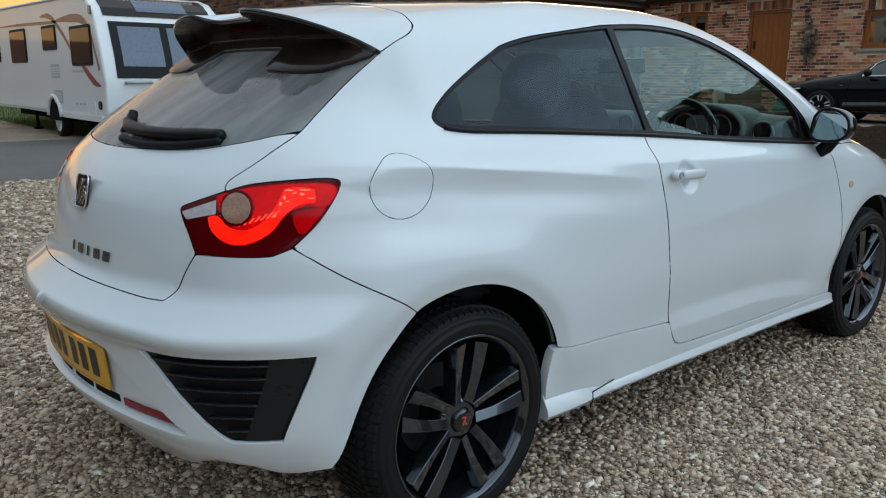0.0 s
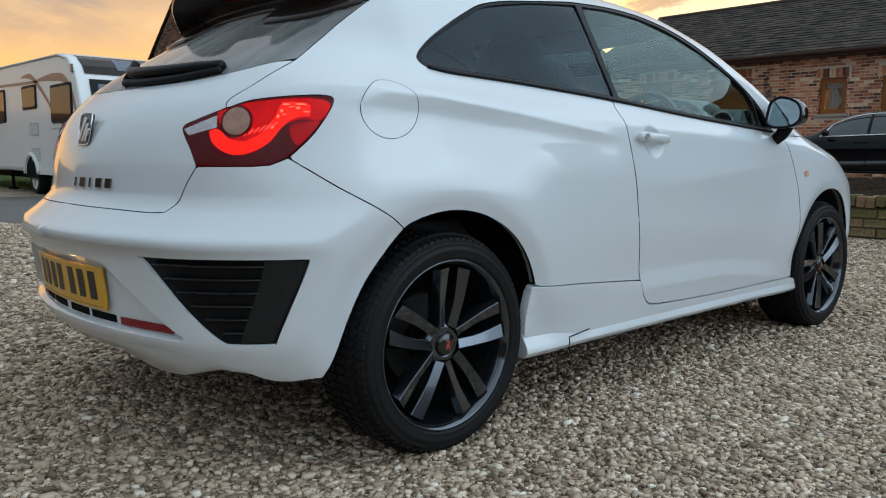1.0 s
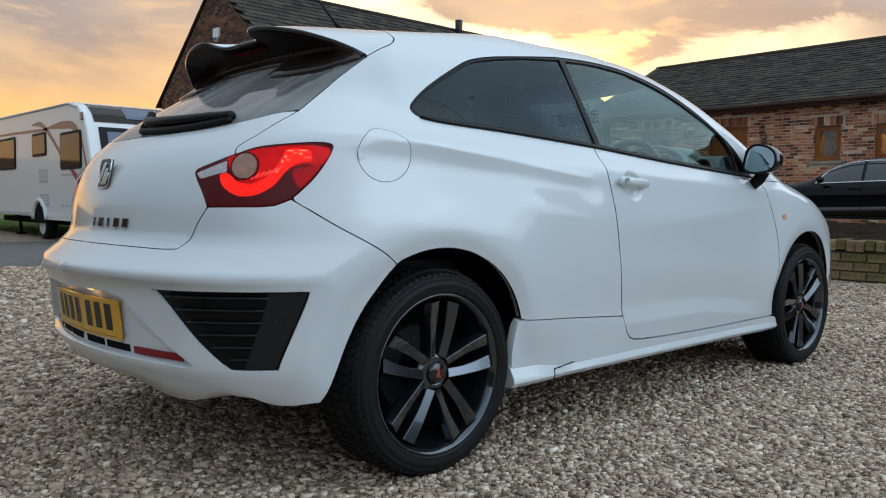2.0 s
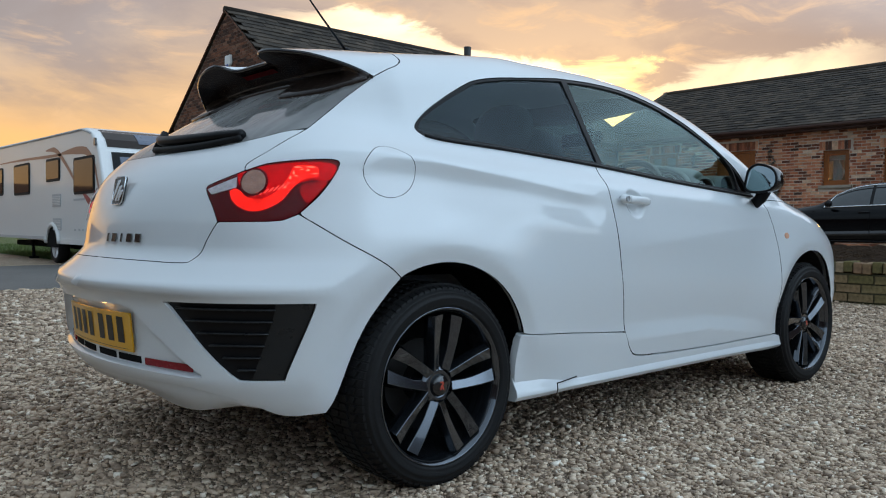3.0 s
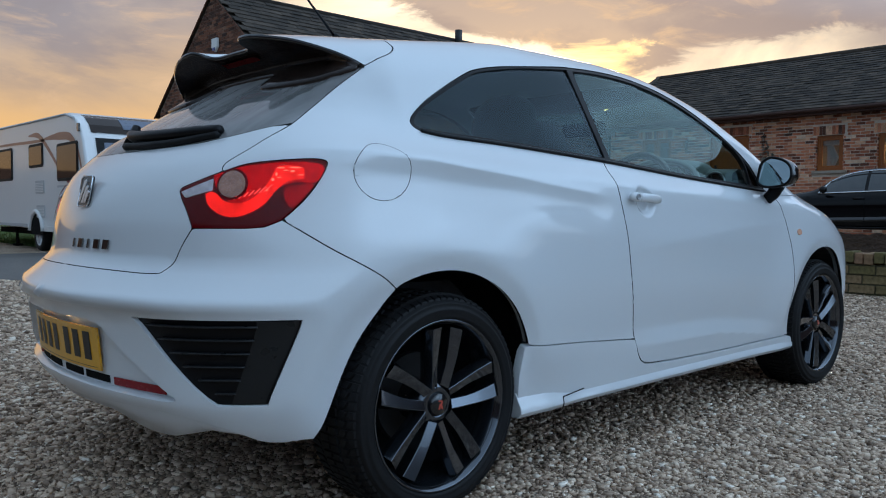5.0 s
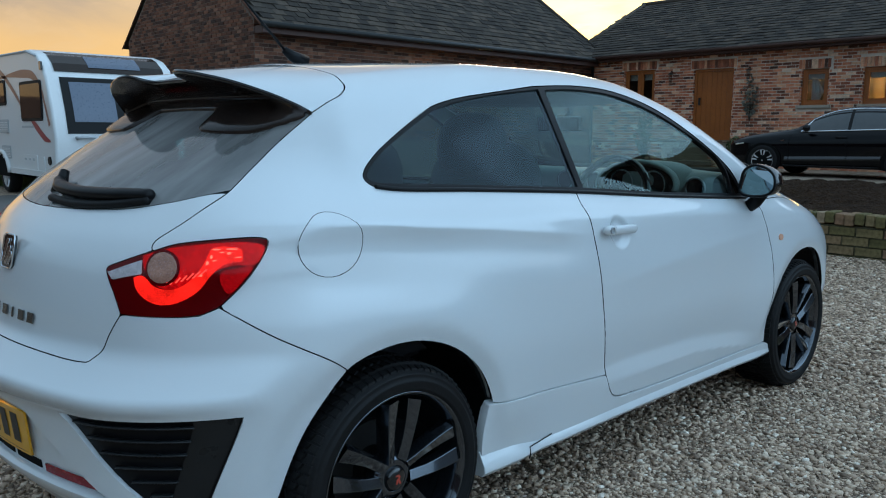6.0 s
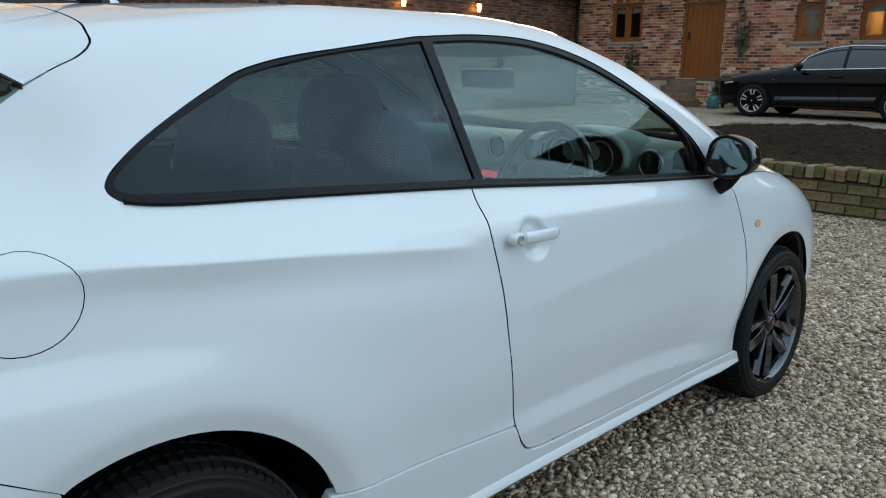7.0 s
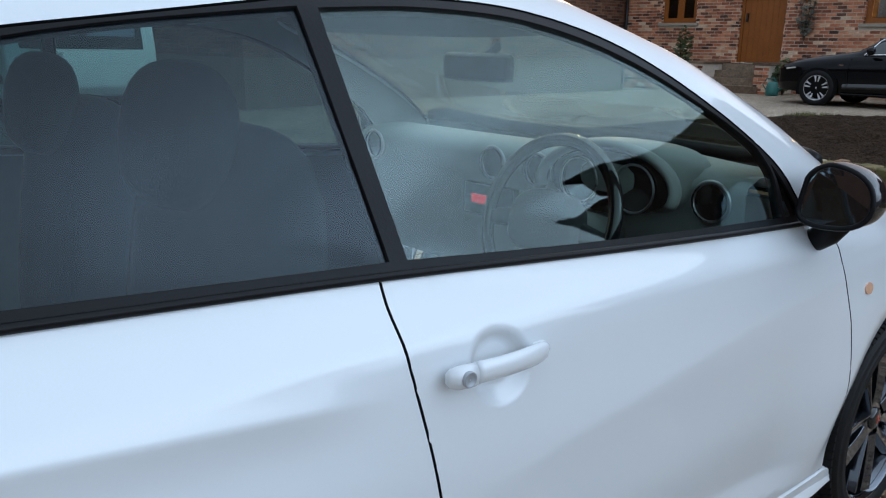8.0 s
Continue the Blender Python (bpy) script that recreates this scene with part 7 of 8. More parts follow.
def cv_panel(name, x0, x1, z0, z1, mat, parent, proud=0.012, r=0.06, label=""):
    """A rounded panel on the caravan's near side."""
    pts = []
    for cx, cz, a0 in ((x1 - r, z1 - r, 0), (x0 + r, z1 - r, 90), (x0 + r, z0 + r, 180), (x1 - r, z0 + r, 270)):
        pts += [(cx + r * math.cos(radians(a0 + k * 22.5)), cz + r * math.sin(radians(a0 + k * 22.5))) for k in range(5)]
    return part(name, prism(pts, proud, Matrix.Translation((0, CY0 - 0.001, 0)) @ pose(0, 0, 0, 90)), mat, parent, label)


for x0, x1, z0, z1 in ((-13.12, -11.95, 1.34, 2.02), (-14.92, -13.98, 1.64, 2.10), (-17.48, -16.16, 1.43, 2.12), (-19.5, -18.5, 1.46, 2.12)):
    w = cv_panel("side_window", x0, x1, z0, z1, RUBBER, caravan, 0.014, 0.07, "smoked acrylic side window")
    cv_panel("pane", x0 + 0.05, x1 - 0.05, z0 + 0.05, z1 - 0.05, CV_DARK, w, 0.024, 0.05)
for x0, x1, z0, z1 in ((-14.5, -13.95, 1.13, 1.38), (-14.45, -13.92, 0.66, 0.90)):
    v = cv_panel("vent", x0, x1, z0, z1, CV_GREY, caravan, 0.012, 0.02, "grey fridge vent")
    for k in range(6):
        z = z0 + 0.03 + k * (z1 - z0 - 0.06) / 6
        part("louvre", box((x0 + 0.03, CY0 - 0.02, z), (x1 - 0.03, CY0 - 0.012, z + 0.015)), CV_WHITE, v)
lk = cv_panel("locker", -13.27, -12.40, 0.47, 0.76, CV_WHITE, caravan, 0.010, 0.04, "white locker door")
for dx in (0.2, 0.45, 0.66):
    part("catch", box((-13.27 + dx, CY0 - 0.02, 0.66), (-13.27 + dx + 0.09, CY0 - 0.011, 0.70)), CV_GREY, lk)
cv_panel("socket_cover", -12.24, -12.02, 0.48, 0.74, CV_WHITE, caravan, 0.014, 0.03)
part("gas_outlet", lathe([(0.001, 0.02), (0.07, 0.02), (0.075, 0.0)], 16, None, Matrix.Translation((-11.75, CY0 - 0.001, 0.68)) @ pose(0, 0, 0, 0, 0, -90)), BLACK_TRIM, caravan)
cv_panel("marker_lamp", -11.93, -11.84, 2.17, 2.31, GLOSS_BLACK, caravan, 0.03, 0.02)
cv_panel("name_bar", -13.15, -12.5, 1.225, 1.262, CV_GREY, caravan, 0.004, 0.01, "grey bar")
part("awning_rail", tube([(-19.8, CY0 - 0.01, 2.62), (-12.6, CY0 - 0.01, 2.52), (-12.15, CY0 - 0.01, 2.42)], 0.02, 6), CV_GREY, caravan)
part("floor_rail", box((-19.8, CY0 - 0.03, 0.47), (-15.05, CY0 + 0.02, 0.53)), CV_GREY, caravan)
part("floor_rail", box((-13.9, CY0 - 0.03, 0.40), (-11.65, CY0 + 0.02, 0.50)), CV_WHITE, caravan)


def ribbon_decal(name, pts, widths, mat):
    p = spline(pts, 6)
    w = np.interp(np.linspace(0, 1, len(p)), np.linspace(0, 1, len(widths)), widths)
    bm = bmesh.new()
    rows = []
    for i in range(len(p)):
        t = p[min(i + 1, len(p) - 1)] - p[max(i - 1, 0)]
        t = t / np.linalg.norm(t)
        o = np.array([-t[1], t[0]]) * w[i] / 2
        rows.append([bm.verts.new((q[0], CY0 - 0.005, q[1])) for q in (p[i] + o, p[i] - o)])
    for a, b in zip(rows, rows[1:]):
        bm.faces.new((a[0], a[1], b[1], b[0]))
    return part(name, bm, mat, caravan)


ribbon_decal("decal", [(-14.95, 2.28), (-14.4, 2.27), (-14.03, 2.16), (-13.52, 1.89), (-13.1, 1.62)], [0.02, 0.10, 0.10, 0.09, 0.07], CV_BROWN)
ribbon_decal("decal", [(-12.62, 1.38), (-12.3, 1.22), (-11.95, 1.06), (-11.65, 1.00)], [0.06, 0.13, 0.12, 0.02], CV_RED)
ribbon_decal("decal", [(-18.9, 2.22), (-16.67, 2.20), (-15.0, 2.16), (-13.9, 2.14)], [0.02, 0.05, 0.06, 0.05], CV_BROWN)
ribbon_decal("decal", [(-13.9, 2.16), (-13.0, 2.16), (-12.37, 2.10), (-11.98, 1.86), (-11.82, 1.58), (-11.66, 1.26)], [0.03, 0.14, 0.14, 0.08, 0.07, 0.10], CV_BROWN)


def nose_strip(name, s0, s1, y0, y1, proud, mat, parent, label="", n=6):
    """A panel laid over the sloping nose, between two heights."""
    zs = [p[1] for p in prof[4:11]]
    xs2 = [p[0] for p in prof[4:11]]
    bm = bmesh.new()
    rows = []
    for z in np.linspace(s0, s1, n):
        x = float(np.interp(z, zs, xs2))
        rows.append([[bm.verts.new((x + d, y, z + d * 0.3)) for y in (y0, y1)] for d in (0.0, proud)])
    for a, b in zip(rows, rows[1:]):
        bm.faces.new((a[1][0], a[1][1], b[1][1], b[1][0]))
        bm.faces.new((a[0][0], a[1][0], b[1][0], b[0][0]))
        bm.faces.new((a[0][1], a[1][1], b[1][1], b[0][1]))
    bm.faces.new((rows[0][0][0], rows[0][0][1], rows[0][1][1], rows[0][1][0]))
    bm.faces.new((rows[-1][0][0], rows[-1][0][1], rows[-1][1][1], rows[-1][1][0]))
    return part(name, bm, mat, parent, label)


fw = nose_strip("front_window", 1.13, 2.06, 3.32, 5.13, 0.02, RUBBER, caravan, "wide smoked front window")
for y0, y1 in ((3.45, 4.16), (4.29, 5.02)):
    nose_strip("blind", 1.32, 1.98, y0, y1, 0.026, BLIND, fw, "pale pleated blind")
sky = nose_strip("roof_window", 2.16, 2.50, 3.28, 5.17, 0.02, CV_DARK, caravan, "smoked panel above the front window")
nose_strip("pane", 2.24, 2.44, 3.85, 4.75, 0.03, BLIND, sky)
part("grab_handle", tube([(-11.42, 3.42, 1.06), (-11.39, 3.45, 1.07), (-11.39, 3.85, 1.07), (-11.42, 3.88, 1.06)], 0.03, 8), CV_GREY, caravan, "grey grab handle", smooth=True)
part("chassis", box((-19.0, 3.5, 0.28), (-11.3, 4.95, 0.40)), DARK, caravan)
part("hitch", tube([(-11.5, 4.22, 0.40), (-10.3, 4.22, 0.42)], 0.05, 8), DARK, caravan, "black tow hitch")


def road_wheel(parent, at, r, w, sg, mat, spokes=5, label="", rz=0):
    """A plainer wheel: tyre, rim, spokes and hub; its axle along local y."""
    m = Matrix.Translation(at) @ pose(0, 0, 0, 0, 0, -90 * sg)
    bm = lathe([(r * 0.66, -w), (r * 0.95, -w), (r, -w * 0.8), (r, -w * 0.15), (r * 0.93, 0), (r * 0.74, 0.005), (r * 0.68, -0.01)], 40, None, m)
    ty = part("tyre", bm, RUBBER, parent, label or "black tyre", smooth=True)
    rim = part("rim", lathe([(r * 0.60, -w * 0.8), (r * 0.64, -0.03), (r * 0.69, -0.004), (r * 0.70, -0.012)], 40, None, m), mat, ty, "silver alloy rim", smooth=True)
    bm = bmesh.new()
    for i in range(spokes):
        for off in (-0.15, 0.15):
            a = i * math.tau / spokes + 0.3
            c, s = math.cos(a + off), math.sin(a + off)
            d, e = math.cos(a + off * 1.3), math.sin(a + off * 1.3)
            tube([m @ Vector((-0.028, r * 0.14 * c, r * 0.14 * s)), m @ Vector((-0.014, r * 0.65 * d, r * 0.65 * e))], [r * 0.042, r * 0.058], 6, bm, flat=0.7, up=m.to_3x3() @ Vector((1, 0, 0)))
    part("spokes", bm, mat, rim)
    part("hub", lathe([(0.001, -0.012), (r * 0.17, -0.016), (r * 0.2, -0.05)], 20, None, m), mat, rim, smooth=True)
    part("back_plate", lathe([(0.001, -w * 0.6), (r * 0.62, -w * 0.6)], 24, None, m), DARK, rim)
    return ty


ALLOY_SILVER = material("silver_alloy", (0.66, 0.66, 0.68), 0.32, metal=0.35, vary=0.08)
road_wheel(caravan, (-14.48, CY0 + 0.03, 0.335), 0.335, 0.2, 1, ALLOY_SILVER)
road_wheel(caravan, (-14.48, CY1 - 0.03, 0.335), 0.335, 0.2, -1, ALLOY_SILVER)
part("wheel_arch", tube([(-14.48 + 0.44 * math.cos(a), CY0 - 0.012, 0.36 + 0.42 * math.sin(a)) for a in np.linspace(0.1, math.pi - 0.1, 16)], 0.045, 8), CV_WHITE, caravan, "white wheel arch moulding", smooth=True)
bm = prism([(-14.48 + 0.41 * math.cos(a), 0.36 + 0.39 * math.sin(a)) for a in np.linspace(-0.1, math.pi + 0.1, 18)], 0.006, Matrix.Translation((0, CY0 - 0.001, 0)) @ pose(0, 0, 0, 90))
part("arch_shadow_liner", bm, DARK, caravan)
for lx in (-17.35, -12.0):
    bm = tube([(lx, CY0 + 0.35, 0.42), (lx + 0.18, CY0 + 0.32, 0.06)], 0.035, 6)
    box((lx + 0.08, CY0 + 0.24, 0.0), (lx + 0.28, CY0 + 0.40, 0.05), bm)
    part("corner_steady", bm, DARK, caravan, "black corner steady leg")

# ---- the black saloon on the drive ----
BLACK_PAINT = material("black_car_paint", (0.002, 0.002, 0.003), 0.10, vary=0.05, scale=2, spec=0.22, coat=0.1, rough_vary=0.03)
SAL_SHINE = material("polished_black_paint", (0.006, 0.006, 0.008), 0.22, vary=0.05, scale=2, spec=0.5, coat=0.8, rough_vary=0.03)
SAL_GLASS = material("dark_saloon_glass", (0.035, 0.040, 0.044), 0.05, vary=0.1, coat=1.0, rough_vary=0.02)
saloon = thing("car", "black saloon with a chrome window line on the drive", "car", (-5.0, 15.75, 0.325), 0)
TOPL = smooth_curve((-0.86, 0.58), (-0.78, 0.72), (-0.4, 0.83), (0.25, 0.93), (0.55, 0.98), (0.95, 1.22), (1.35, 1.375), (1.75, 1.415), (2.3, 1.39), (2.75, 1.26), (3.1, 1.08), (3.3, 1.045), (3.52, 1.02), (3.60, 0.85))
BELTL = smooth_curve((-0.86, 0.56), (-0.78, 0.68), (-0.4, 0.79), (0.3, 0.86), (0.7, 0.89), (2.6, 0.95), (3.3, 0.985), (3.52, 0.96), (3.60, 0.8))
WIDL = smooth_curve((-0.86, 0.62), (-0.7, 0.76), (-0.3, 0.86), (0.3, 0.895), (2.6, 0.895), (3.1, 0.86), (3.5, 0.76), (3.60, 0.66))
bm = bmesh.new()
rows = []
for u in np.linspace(-0.86, 3.60, 90):
    w, b, t = float(WIDL(u)), float(BELTL(u)), float(TOPL(u))
    low = 0.20 + 0.06 * smooth01(0.3, -0.86, u) + 0.08 * smooth01(3.0, 3.6, u)
    hi = max(t - b, 0.0)
    sec = [(w * 0.90, low), (w * 0.985, low + 0.08), (w * 0.975, 0.42), (w, 0.62), (w * 0.985, (0.62 + b) / 2 + 0.05), (w * 0.95, b - 0.02), (w * 0.925, b), (w * (0.90 - 0.08 * min(hi, 0.5)), b + hi * 0.3),
           (w * (0.87 - 0.28 * min(hi, 0.5)), b + hi * 0.74), (w * (0.80 - 0.32 * min(hi, 0.5)), b + hi * 0.93), (w * 0.40, b + hi * 0.99), (0, b + hi)]
    rows.append([bm.verts.new((u, -x, z)) for x, z in sec] + [bm.verts.new((u, x, z)) for x, z in sec[-2::-1]])
for a, b in zip(rows, rows[1:]):
    for k in range(len(a) - 1):
        bm.faces.new((a[k], a[k + 1], b[k + 1], b[k]))
bm.faces.new(rows[0])
bm.faces.new(rows[-1][::-1])
sal_body = part("body", bm, BLACK_PAINT, saloon, "glossy black bodywork", smooth=True)


def sal_side(u, z, off=0.0):
    w, b, t = float(WIDL(u)), float(BELTL(u)), float(TOPL(u))
    hi = max(t - b, 0.02)
    s = (z - b) / hi
    x = np.interp(s, [-0.3, 0.0, 0.3, 0.74, 0.93], [w * 0.985, w * 0.925, w * (0.90 - 0.08 * min(hi, 0.5)), w * (0.87 - 0.28 * min(hi, 0.5)), w * (0.80 - 0.32 * min(hi, 0.5))])
    return (u, -(float(x) + off), z)


win_top = [(u, float(BELTL(u)) + 0.93 * (float(TOPL(u)) - float(BELTL(u))) - 0.035) for u in np.linspace(0.92, 2.86, 16)]
for a0, a1 in ((0.72, 1.60), (1.66, 3.0)):
    bm = bmesh.new()
    us = np.linspace(a0, a1, 14)
    rr = []
    for u in us:
        lo_ = float(BELTL(u)) + 0.02
        top_ = max(lo_ + 0.004, float(np.interp(u, [0.72] + [p[0] for p in win_top] + [3.0], [lo_] + [p[1] for p in win_top] + [lo_])))
        rr.append([bm.verts.new(sal_side(u, lo_ + (top_ - lo_) * k / 4, 0.006)) for k in range(5)])
    for a, b in zip(rr, rr[1:]):
        for k in range(4):
            bm.faces.new((a[k], a[k + 1], b[k + 1], b[k]))
    part("side_window", bm, SAL_GLASS, sal_body, "dark side window", smooth=True)
win_low = [(u, float(BELTL(u)) + 0.015) for u in np.linspace(3.0, 0.72, 18)]
chrome = [sal_side(u, z, 0.010) for u, z in win_low] + [sal_side(u, z + 0.008, 0.010) for u, z in win_top]
part("chrome_line", tube(chrome, 0.013, 6, closed=True), CHROME, sal_body, "bright chrome window line", smooth=True)
for wu in (0.0, 2.63):
    pts = [(wu + 0.365 * math.cos(a), -0.878 - (0.004 if 0 <= wu else 0), 0.315 + 0.365 * math.sin(a)) for a in np.linspace(-0.35, math.pi + 0.35, 26)]
    bm = prism([(p[0], p[2]) for p in pts], 0.05, Matrix.Translation((0, -0.862, 0)) @ pose(0, 0, 0, 90))
    part("wheel_housing", bm, DARK, saloon, "black wheel arch")
    road_wheel(saloon, (wu, -0.925, 0.322), 0.322, 0.2, 1, ALLOY_SILVER, 5)
    road_wheel(saloon, (wu, 0.90, 0.322), 0.322, 0.2, -1, ALLOY_SILVER, 5)
bm = bmesh.new()
rows = []
for u in np.linspace(0.44, 2.24, 19):
    lift = 0.34 + 0.05 * (u - 0.44) / 1.8
    rows.append([bm.verts.new(q) for q in ((u, -0.870, lift + 0.075), (u, -0.900, lift + 0.02), (u, -0.902, lift), (u, -0.868, lift - 0.03))])
for a, b in zip(rows, rows[1:]):
    for k in range(3):
        bm.faces.new((a[k], a[k + 1], b[k + 1], b[k]))
part("lower_moulding", bm, SAL_SHINE, sal_body, "raised lower body line", smooth=True)
part("sill_trim", tube([(0.42, -0.885, 0.235), (2.2, -0.885, 0.235)], 0.014, 6), BLACK_TRIM, saloon, "black sill strip")
part("door_mirror", tube([(0.86, -0.90, 0.96), (0.90, -1.02, 0.98), (0.92, -1.08, 0.98)], [0.03, 0.075, 0.05], 10), BLACK_PAINT, saloon, smooth=True)
for hu in (1.42, 2.36):
    part("door_handle", tube([(hu, -0.905, 0.80), (hu + 0.2, -0.905, 0.805)], 0.018, 8), BLACK_PAINT, saloon, smooth=True)
for su in (0.52, 1.63, 2.60):
    part("door_seam", tube([(su, -0.900, 0.33), (su - 0.02, -0.905, 0.62), (su + 0.02, -0.868, 0.86)], 0.004, 5), DARK, sal_body)
part("headlamp", tube([(-0.74, -0.62, 0.62), (-0.62, -0.74, 0.645), (-0.45, -0.82, 0.67)], [0.05, 0.055, 0.02], 8, flat=0.8), material("headlamp_glass", (0.55, 0.52, 0.46), 0.1, coat=1.0), saloon, "clear headlamp", smooth=True)
part("side_repeater", box((0.36, -0.91, 0.72), (0.43, -0.895, 0.745)), CHROME, saloon)
part("bumper_grille", box((-0.885, -0.55, 0.28), (-0.82, 0.55, 0.42)), DARK, saloon)

# ---- by the house door: piers, shrubs, can ----
for px in (-8.98, -7.34):
    pier = thing("brick_pier", "short brick pier with a worn cap beside the steps", "pier", (px, 17.75, 0.3), group="step piers")
    part("shaft", box((-0.17, -0.45, -0.1), (0.17, 0.72, 0.66)), MORTAR, pier)
    brick_face("pier%d" % int(-px), pier, -0.17, 0.17, -0.05, 0.66, Matrix.Translation((0, -0.45, 0)), lambda u, z: True)
    part("cap", box((-0.21, -0.49, 0.66), (0.21, 0.74, 0.72)), STEP_BRICK, pier, "worn brick cap", bevel=0.01)
LEAF = material("shrub_leaf", (0.075, 0.100, 0.040), 0.6, vary=0.35, scale=3, per_piece=0.4)
LEAF2 = material("dry_climber_leaf", (0.17, 0.165, 0.135), 0.7, vary=0.35, scale=3, per_piece=0.4)


def shrub(name, label, at, size, n, mat, seed, stem=True):
    """A loose crown of small leaves on a few thin stems."""
    sh = thing(name, label, "shrub", at)
    r = random.Random(seed)
    bm = bmesh.new()
    for k in range(6):
        tube([(0, 0, 0), (r.uniform(-0.3, 0.3) * size[0], r.uniform(-0.3, 0.3) * size[1], size[2] * r.uniform(0.5, 0.9))], [0.012, 0.005], 5, bm)
    part("stems", bm, material(name + "_bark", (0.05, 0.035, 0.025), 0.9), sh)
    verts, faces = [], []
    for i in range(n):
        a, b, q = r.uniform(0, math.tau), r.uniform(-1, 1), r.random() ** 0.4
        lump = 0.75 + 0.25 * math.sin(3 * a + seed) * math.cos(4 * b)
        c = Vector((math.cos(a) * math.sqrt(1 - b * b) * size[0] / 2, math.sin(a) * math.sqrt(1 - b * b) * size[1] / 2, (b * 0.5 + 0.5) * size[2])) * 1.0
        c = Vector((c.x * q * lump, c.y * q * lump, size[2] * 0.15 + c.z * (0.3 + 0.7 * q)))
        m = Matrix.Translation(c) @ Euler((r.uniform(-1, 1), r.uniform(-1, 1), r.uniform(0, 6))).to_matrix().to_4x4()
        s = r.uniform(0.025, 0.055)
        k = len(verts)
        verts += [m @ Vector(p) for p in ((0, -s * 1.6, 0), (s * 0.7, 0, s * 0.2), (0, s * 1.6, 0), (-s * 0.7, 0, s * 0.2))]
        faces.append((k, k + 1, k + 2, k + 3))
    me = bpy.data.meshes.new(name)
    me.from_pydata(verts, [], faces)
    ob = link("crown", me, mat, sh)
    ob["kind"] = "stuff"
    return sh


shrub("shrub", "leafy green shrub beside the door steps", (-9.75, 17.9, 0.32), (0.6, 0.5, 1.35), 420, LEAF, 3)
shrub("shrub", "low green plant at the foot of the pier", (-6.95, 17.6, 0.32), (0.6, 0.5, 0.7), 500, LEAF, 8)
shrub("climber", "sparse dry climber on the brick wall", (-7.0, 18.38, 1.5), (0.62, 0.16, 1.0), 170, LEAF2, 5)
can = thing("watering_can", "teal plastic watering can on the drive", "watering can", (-6.95, 17.1, 0.33))
TEAL = material("teal_plastic", (0.03, 0.16, 0.14), 0.45, vary=0.1)
part("tank", lathe([(0.001, 0.0), (0.13, 0.0), (0.14, 0.06), (0.12, 0.26), (0.08, 0.30), (0.001, 0.30)], 20, None, pose(0, 0, 0, 0, -90)), TEAL, can, smooth=True)
part("spout", tube([(0.10, 0, 0.08), (0.24, 0, 0.20), (0.32, 0, 0.34)], [0.03, 0.02, 0.018], 8), TEAL, can, smooth=True)
part("handle", tube([(-0.12, 0, 0.10), (-0.22, 0, 0.22), (-0.15, 0, 0.36), (0.02, 0, 0.38), (0.07, 0, 0.29)], 0.014, 8), TEAL, can, smooth=True)

# ---- things glimpsed in the lit windows ----
LINEN = material("white_linen", (0.72, 0.68, 0.62), 0.9, vary=0.1, scale=6)
for wa, wb, wt, drop_ in ((W1[0], W1[1], W1[3], 0.20), (W2[0], W2[1], W2[3], 0.16), (W3[0], W3[1], W3[3], 0.16)):
    blind = thing("roller_blind", "white linen blind rolled high in the window", "blind", ((wa + wb) / 2, WB_Y + 0.17, wt - 0.08 - drop_), group="window blinds")
    half = (wb - wa) / 2 - 0.09
    part("cloth", box((-half, 0.004, 0.02), (half, 0.008, drop_)), LINEN, blind)
    part("batten", tube([(-half, 0.006, 0.012), (half, 0.006, 0.012)], 0.012, 8), LINEN, blind, smooth=True)
drape = thing("curtain", "white curtain drawn aside in the window", "curtain", (W2[0] + 0.16, WB_Y + 0.24, W2[2] + 0.05))
bm = bmesh.new()
rows = []
for k in range(9):
    zz = 0.08 + 0.065 * k
    wide_ = 0.30 - 0.18 * abs(k - 3) / 6
    rows.append([bm.verts.new((wide_ * i / 12, 0.03 * math.sin(i * 1.9), zz)) for i in range(13)])
for a, b in zip(rows, rows[1:]):
    for k in range(12):
        bm.faces.new((a[k], a[k + 1], b[k + 1], b[k]))
part("cloth", bm, LINEN, drape, smooth=True)
for wx, zc in ((-4.05, 2.38), (-5.35, 2.12)):
    lampb = thing("room_lamp", "lit shaded lamp inside the window", "lamp", (wx, WB_Y + 1.4, zc), group="room lamps")
    part("shade", lathe([(0.10, 0.16), (0.17, -0.10), (0.16, -0.10), (0.09, 0.16)], 20, None, pose(0, 0, 0, 0, -90)), ROOM_GLOW, lampb, "glowing warm shade", smooth=True)
    part("stand", tube([(0, 0, -0.12), (0, 0, -0.55)], 0.02, 8), IRON, lampb)
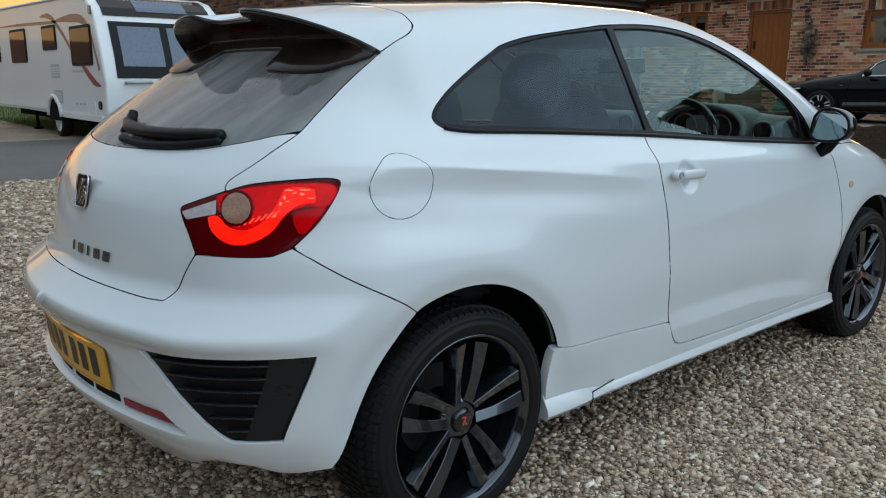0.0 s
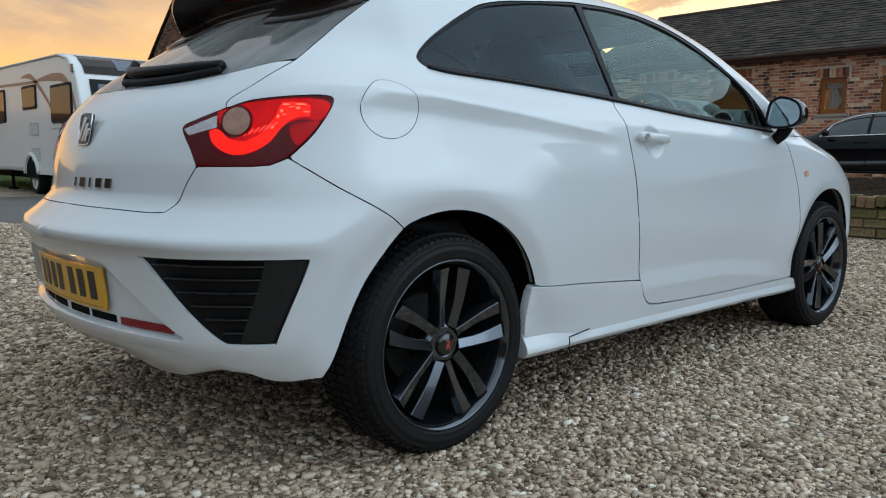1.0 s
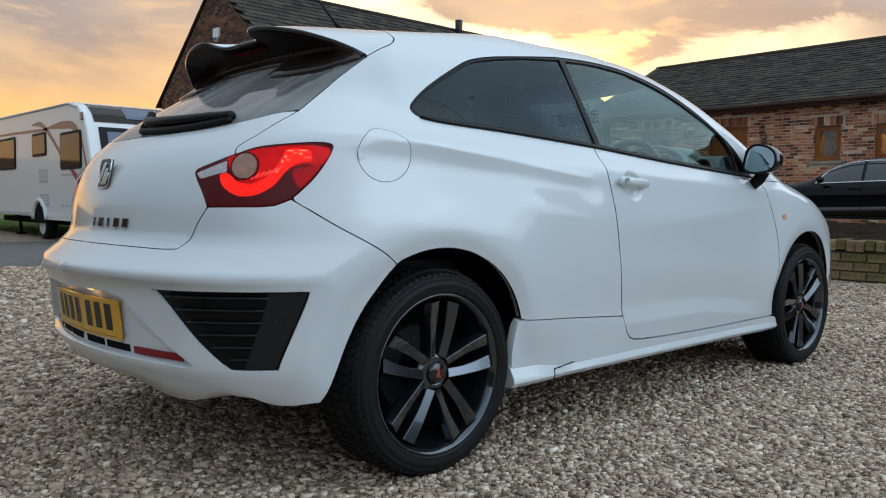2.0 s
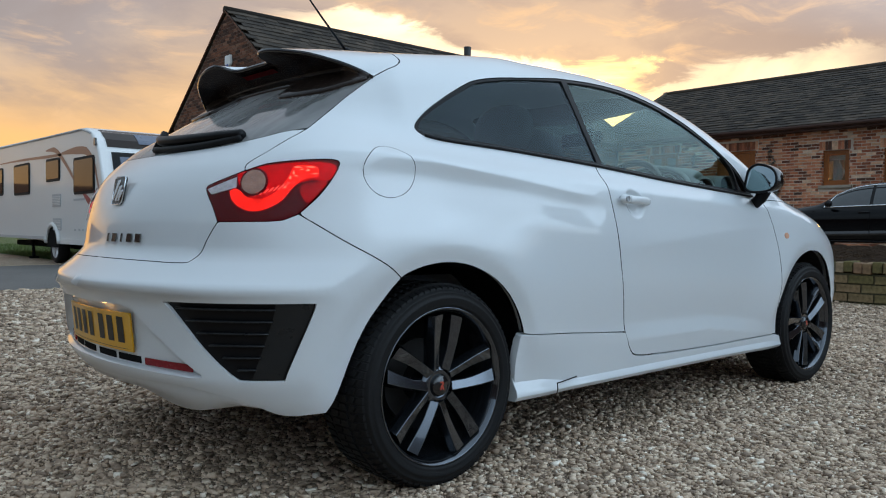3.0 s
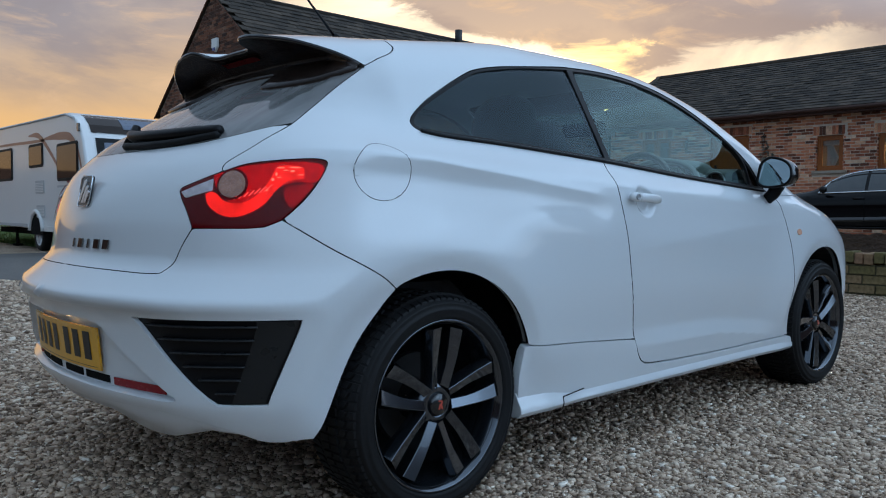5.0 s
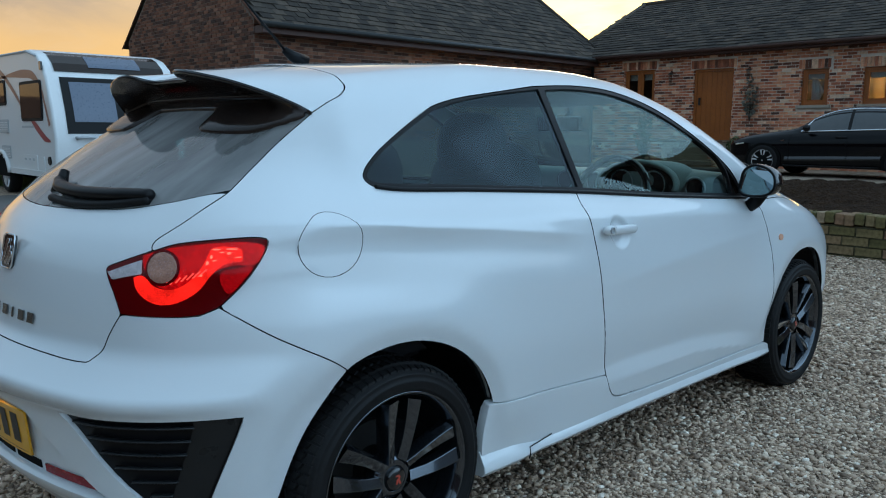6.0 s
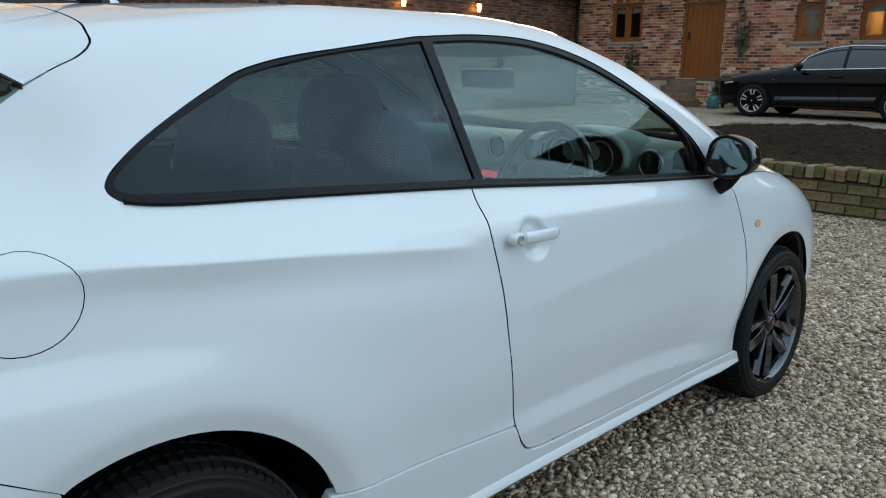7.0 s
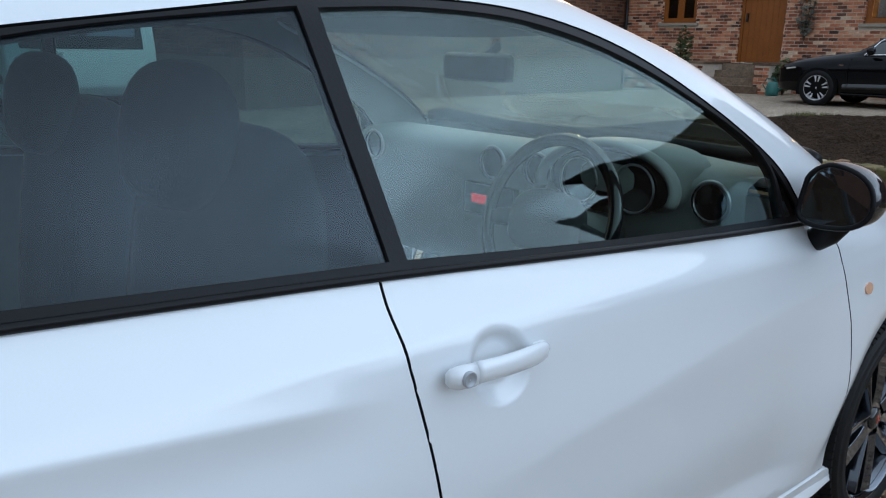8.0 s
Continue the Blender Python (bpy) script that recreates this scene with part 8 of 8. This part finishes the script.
# ---- loose gravel: rounded stones lying on the bed ----
def gravel(name, zones, seed, label):
    """Many small stones, each a rough flattened lump; zones: x0, x1, y0, y1, stones a square metre, mean radius."""
    rng = np.random.default_rng(seed)
    cube = np.array([(x, y, z) for x in (-1, 1) for y in (-1, 1) for z in (-1, 1)], float) * 0.66
    tri = np.array([(0, 1, 3), (0, 3, 2), (4, 6, 7), (4, 7, 5), (0, 4, 5), (0, 5, 1), (2, 3, 7), (2, 7, 6), (0, 2, 6), (0, 6, 4), (1, 5, 7), (1, 7, 3)])
    cen, rad = [], []
    for x0, x1, y0, y1, dens, r in zones:
        n = int((x1 - x0) * (y1 - y0) * dens)
        cen.append(np.stack([rng.uniform(x0, x1, n), rng.uniform(y0, y1, n)], 1))
        rad.append(r * np.clip(rng.lognormal(0, 0.33, n), 0.45, 2.1))
    cen, rad = np.concatenate(cen), np.concatenate(rad)
    n = len(cen)
    size = rad[:, None] * np.stack([rng.uniform(0.95, 1.55, n), rng.uniform(0.7, 1.0, n), rng.uniform(0.40, 0.65, n)], 1)
    v = cube[None] * rng.uniform(0.62, 1.25, (n, 8, 3)) * size[:, None]
    tilt, spin = rng.normal(0, 0.35, n), rng.uniform(0, math.tau, n)
    c, s = np.cos(tilt)[:, None], np.sin(tilt)[:, None]
    y, z = v[:, :, 1] * c - v[:, :, 2] * s, v[:, :, 1] * s + v[:, :, 2] * c
    c, s = np.cos(spin)[:, None], np.sin(spin)[:, None]
    x, y = v[:, :, 0] * c - y * s, v[:, :, 0] * s + y * c
    rise = size[:, 2] * rng.uniform(0.15, 0.95, n)
    rise = rise + np.array([ground_z(px, py) for px, py in cen])
    out = np.stack([x + cen[:, :1], y + cen[:, 1:], z + rise[:, None]], 2).reshape(-1, 3)
    faces = (tri[None] + 8 * np.arange(n)[:, None, None]).reshape(-1, 3)
    me = bpy.data.meshes.new(name)
    me.vertices.add(len(out))
    me.vertices.foreach_set("co", out.ravel().astype(np.float32))
    me.loops.add(faces.size)
    me.loops.foreach_set("vertex_index", faces.ravel().astype(np.int32))
    me.polygons.add(len(faces))
    me.polygons.foreach_set("loop_start", np.arange(0, faces.size, 3, dtype=np.int32))
    me.update(calc_edges=True)
    me.validate()
    me.shade_smooth()
    return tagged(link(name, me, PEBBLE, None), label, "gravel", kind="stuff")


gravel("gravel", [(0.75, 3.1, -1.0, 2.7, 7600, 0.0078), (0.2, 0.75, -1.0, 2.7, 3300, 0.0092), (0.2, 3.2, -1.9, -1.0, 3000, 0.0092), (3.1, 4.4, -0.6, 5.0, 2200, 0.0095), (-0.9, 0.2, -1.8, 0.2, 4200, 0.0085), (-0.9, 0.2, 0.2, 3.0, 1500, 0.0105),
                  (0.2, 3.1, 2.7, 6.40, 3600, 0.0088), (-0.9, 0.2, 3.0, 6.4, 3000, 0.0092), (-3.4, -0.9, -1.8, 3.0, 1900, 0.0105), (-7.6, -3.4, -1.5, 2.6, 520, 0.016), (-3.6, -0.9, 3.0, 6.4, 1100, 0.012), (3.1, 4.6, 5.0, 6.4, 1800, 0.0105)], 11, "loose grey and buff gravel stones")

# grass: short blades along the lawn's edge by the lane and a mossy rim on the bed
def blades(name, zones, seed, mat, label):
    rng = np.random.default_rng(seed)
    vs, fs = [], []
    for x0, x1, y0, y1, n, h in zones:
        for x, y, a, l, b in zip(rng.uniform(x0, x1, n), rng.uniform(y0, y1, n), rng.uniform(0, math.tau, n), rng.uniform(0.5, 1.3, n) * h, rng.normal(0, 0.35, n)):
            z = ground_z(x, y) + 0.005
            k = len(vs)
            dx, dy = math.cos(a), math.sin(a)
            vs += [(x - dx * 0.008, y - dy * 0.008, z), (x + dx * 0.008, y + dy * 0.008, z), (x + dy * l * b, y - dx * l * b, z + l)]
            fs.append((k, k + 1, k + 2))
    me = bpy.data.meshes.new(name)
    me.from_pydata(vs, [], fs)
    return tagged(link(name, me, mat, None), label, "grass", kind="stuff")


blades("grass", [(-22, -13.5, 3.5, 7.0, 14000, 0.08), (-30, -22, 3.5, 9.0, 5000, 0.1)], 3, BLADE, "short green lawn grass")
blades("moss_rim", [(-4.2, 6.0, 12.0, 12.7, 5000, 0.06), (-4.2, 6.0, WALL_Y + 0.22, WALL_Y + 0.35, 900, 0.05)], 4, material("yellow_green_moss", (0.12, 0.12, 0.03), 0.9, vary=0.4, per_piece=0.3), "yellow-green rim of grass round the bed")
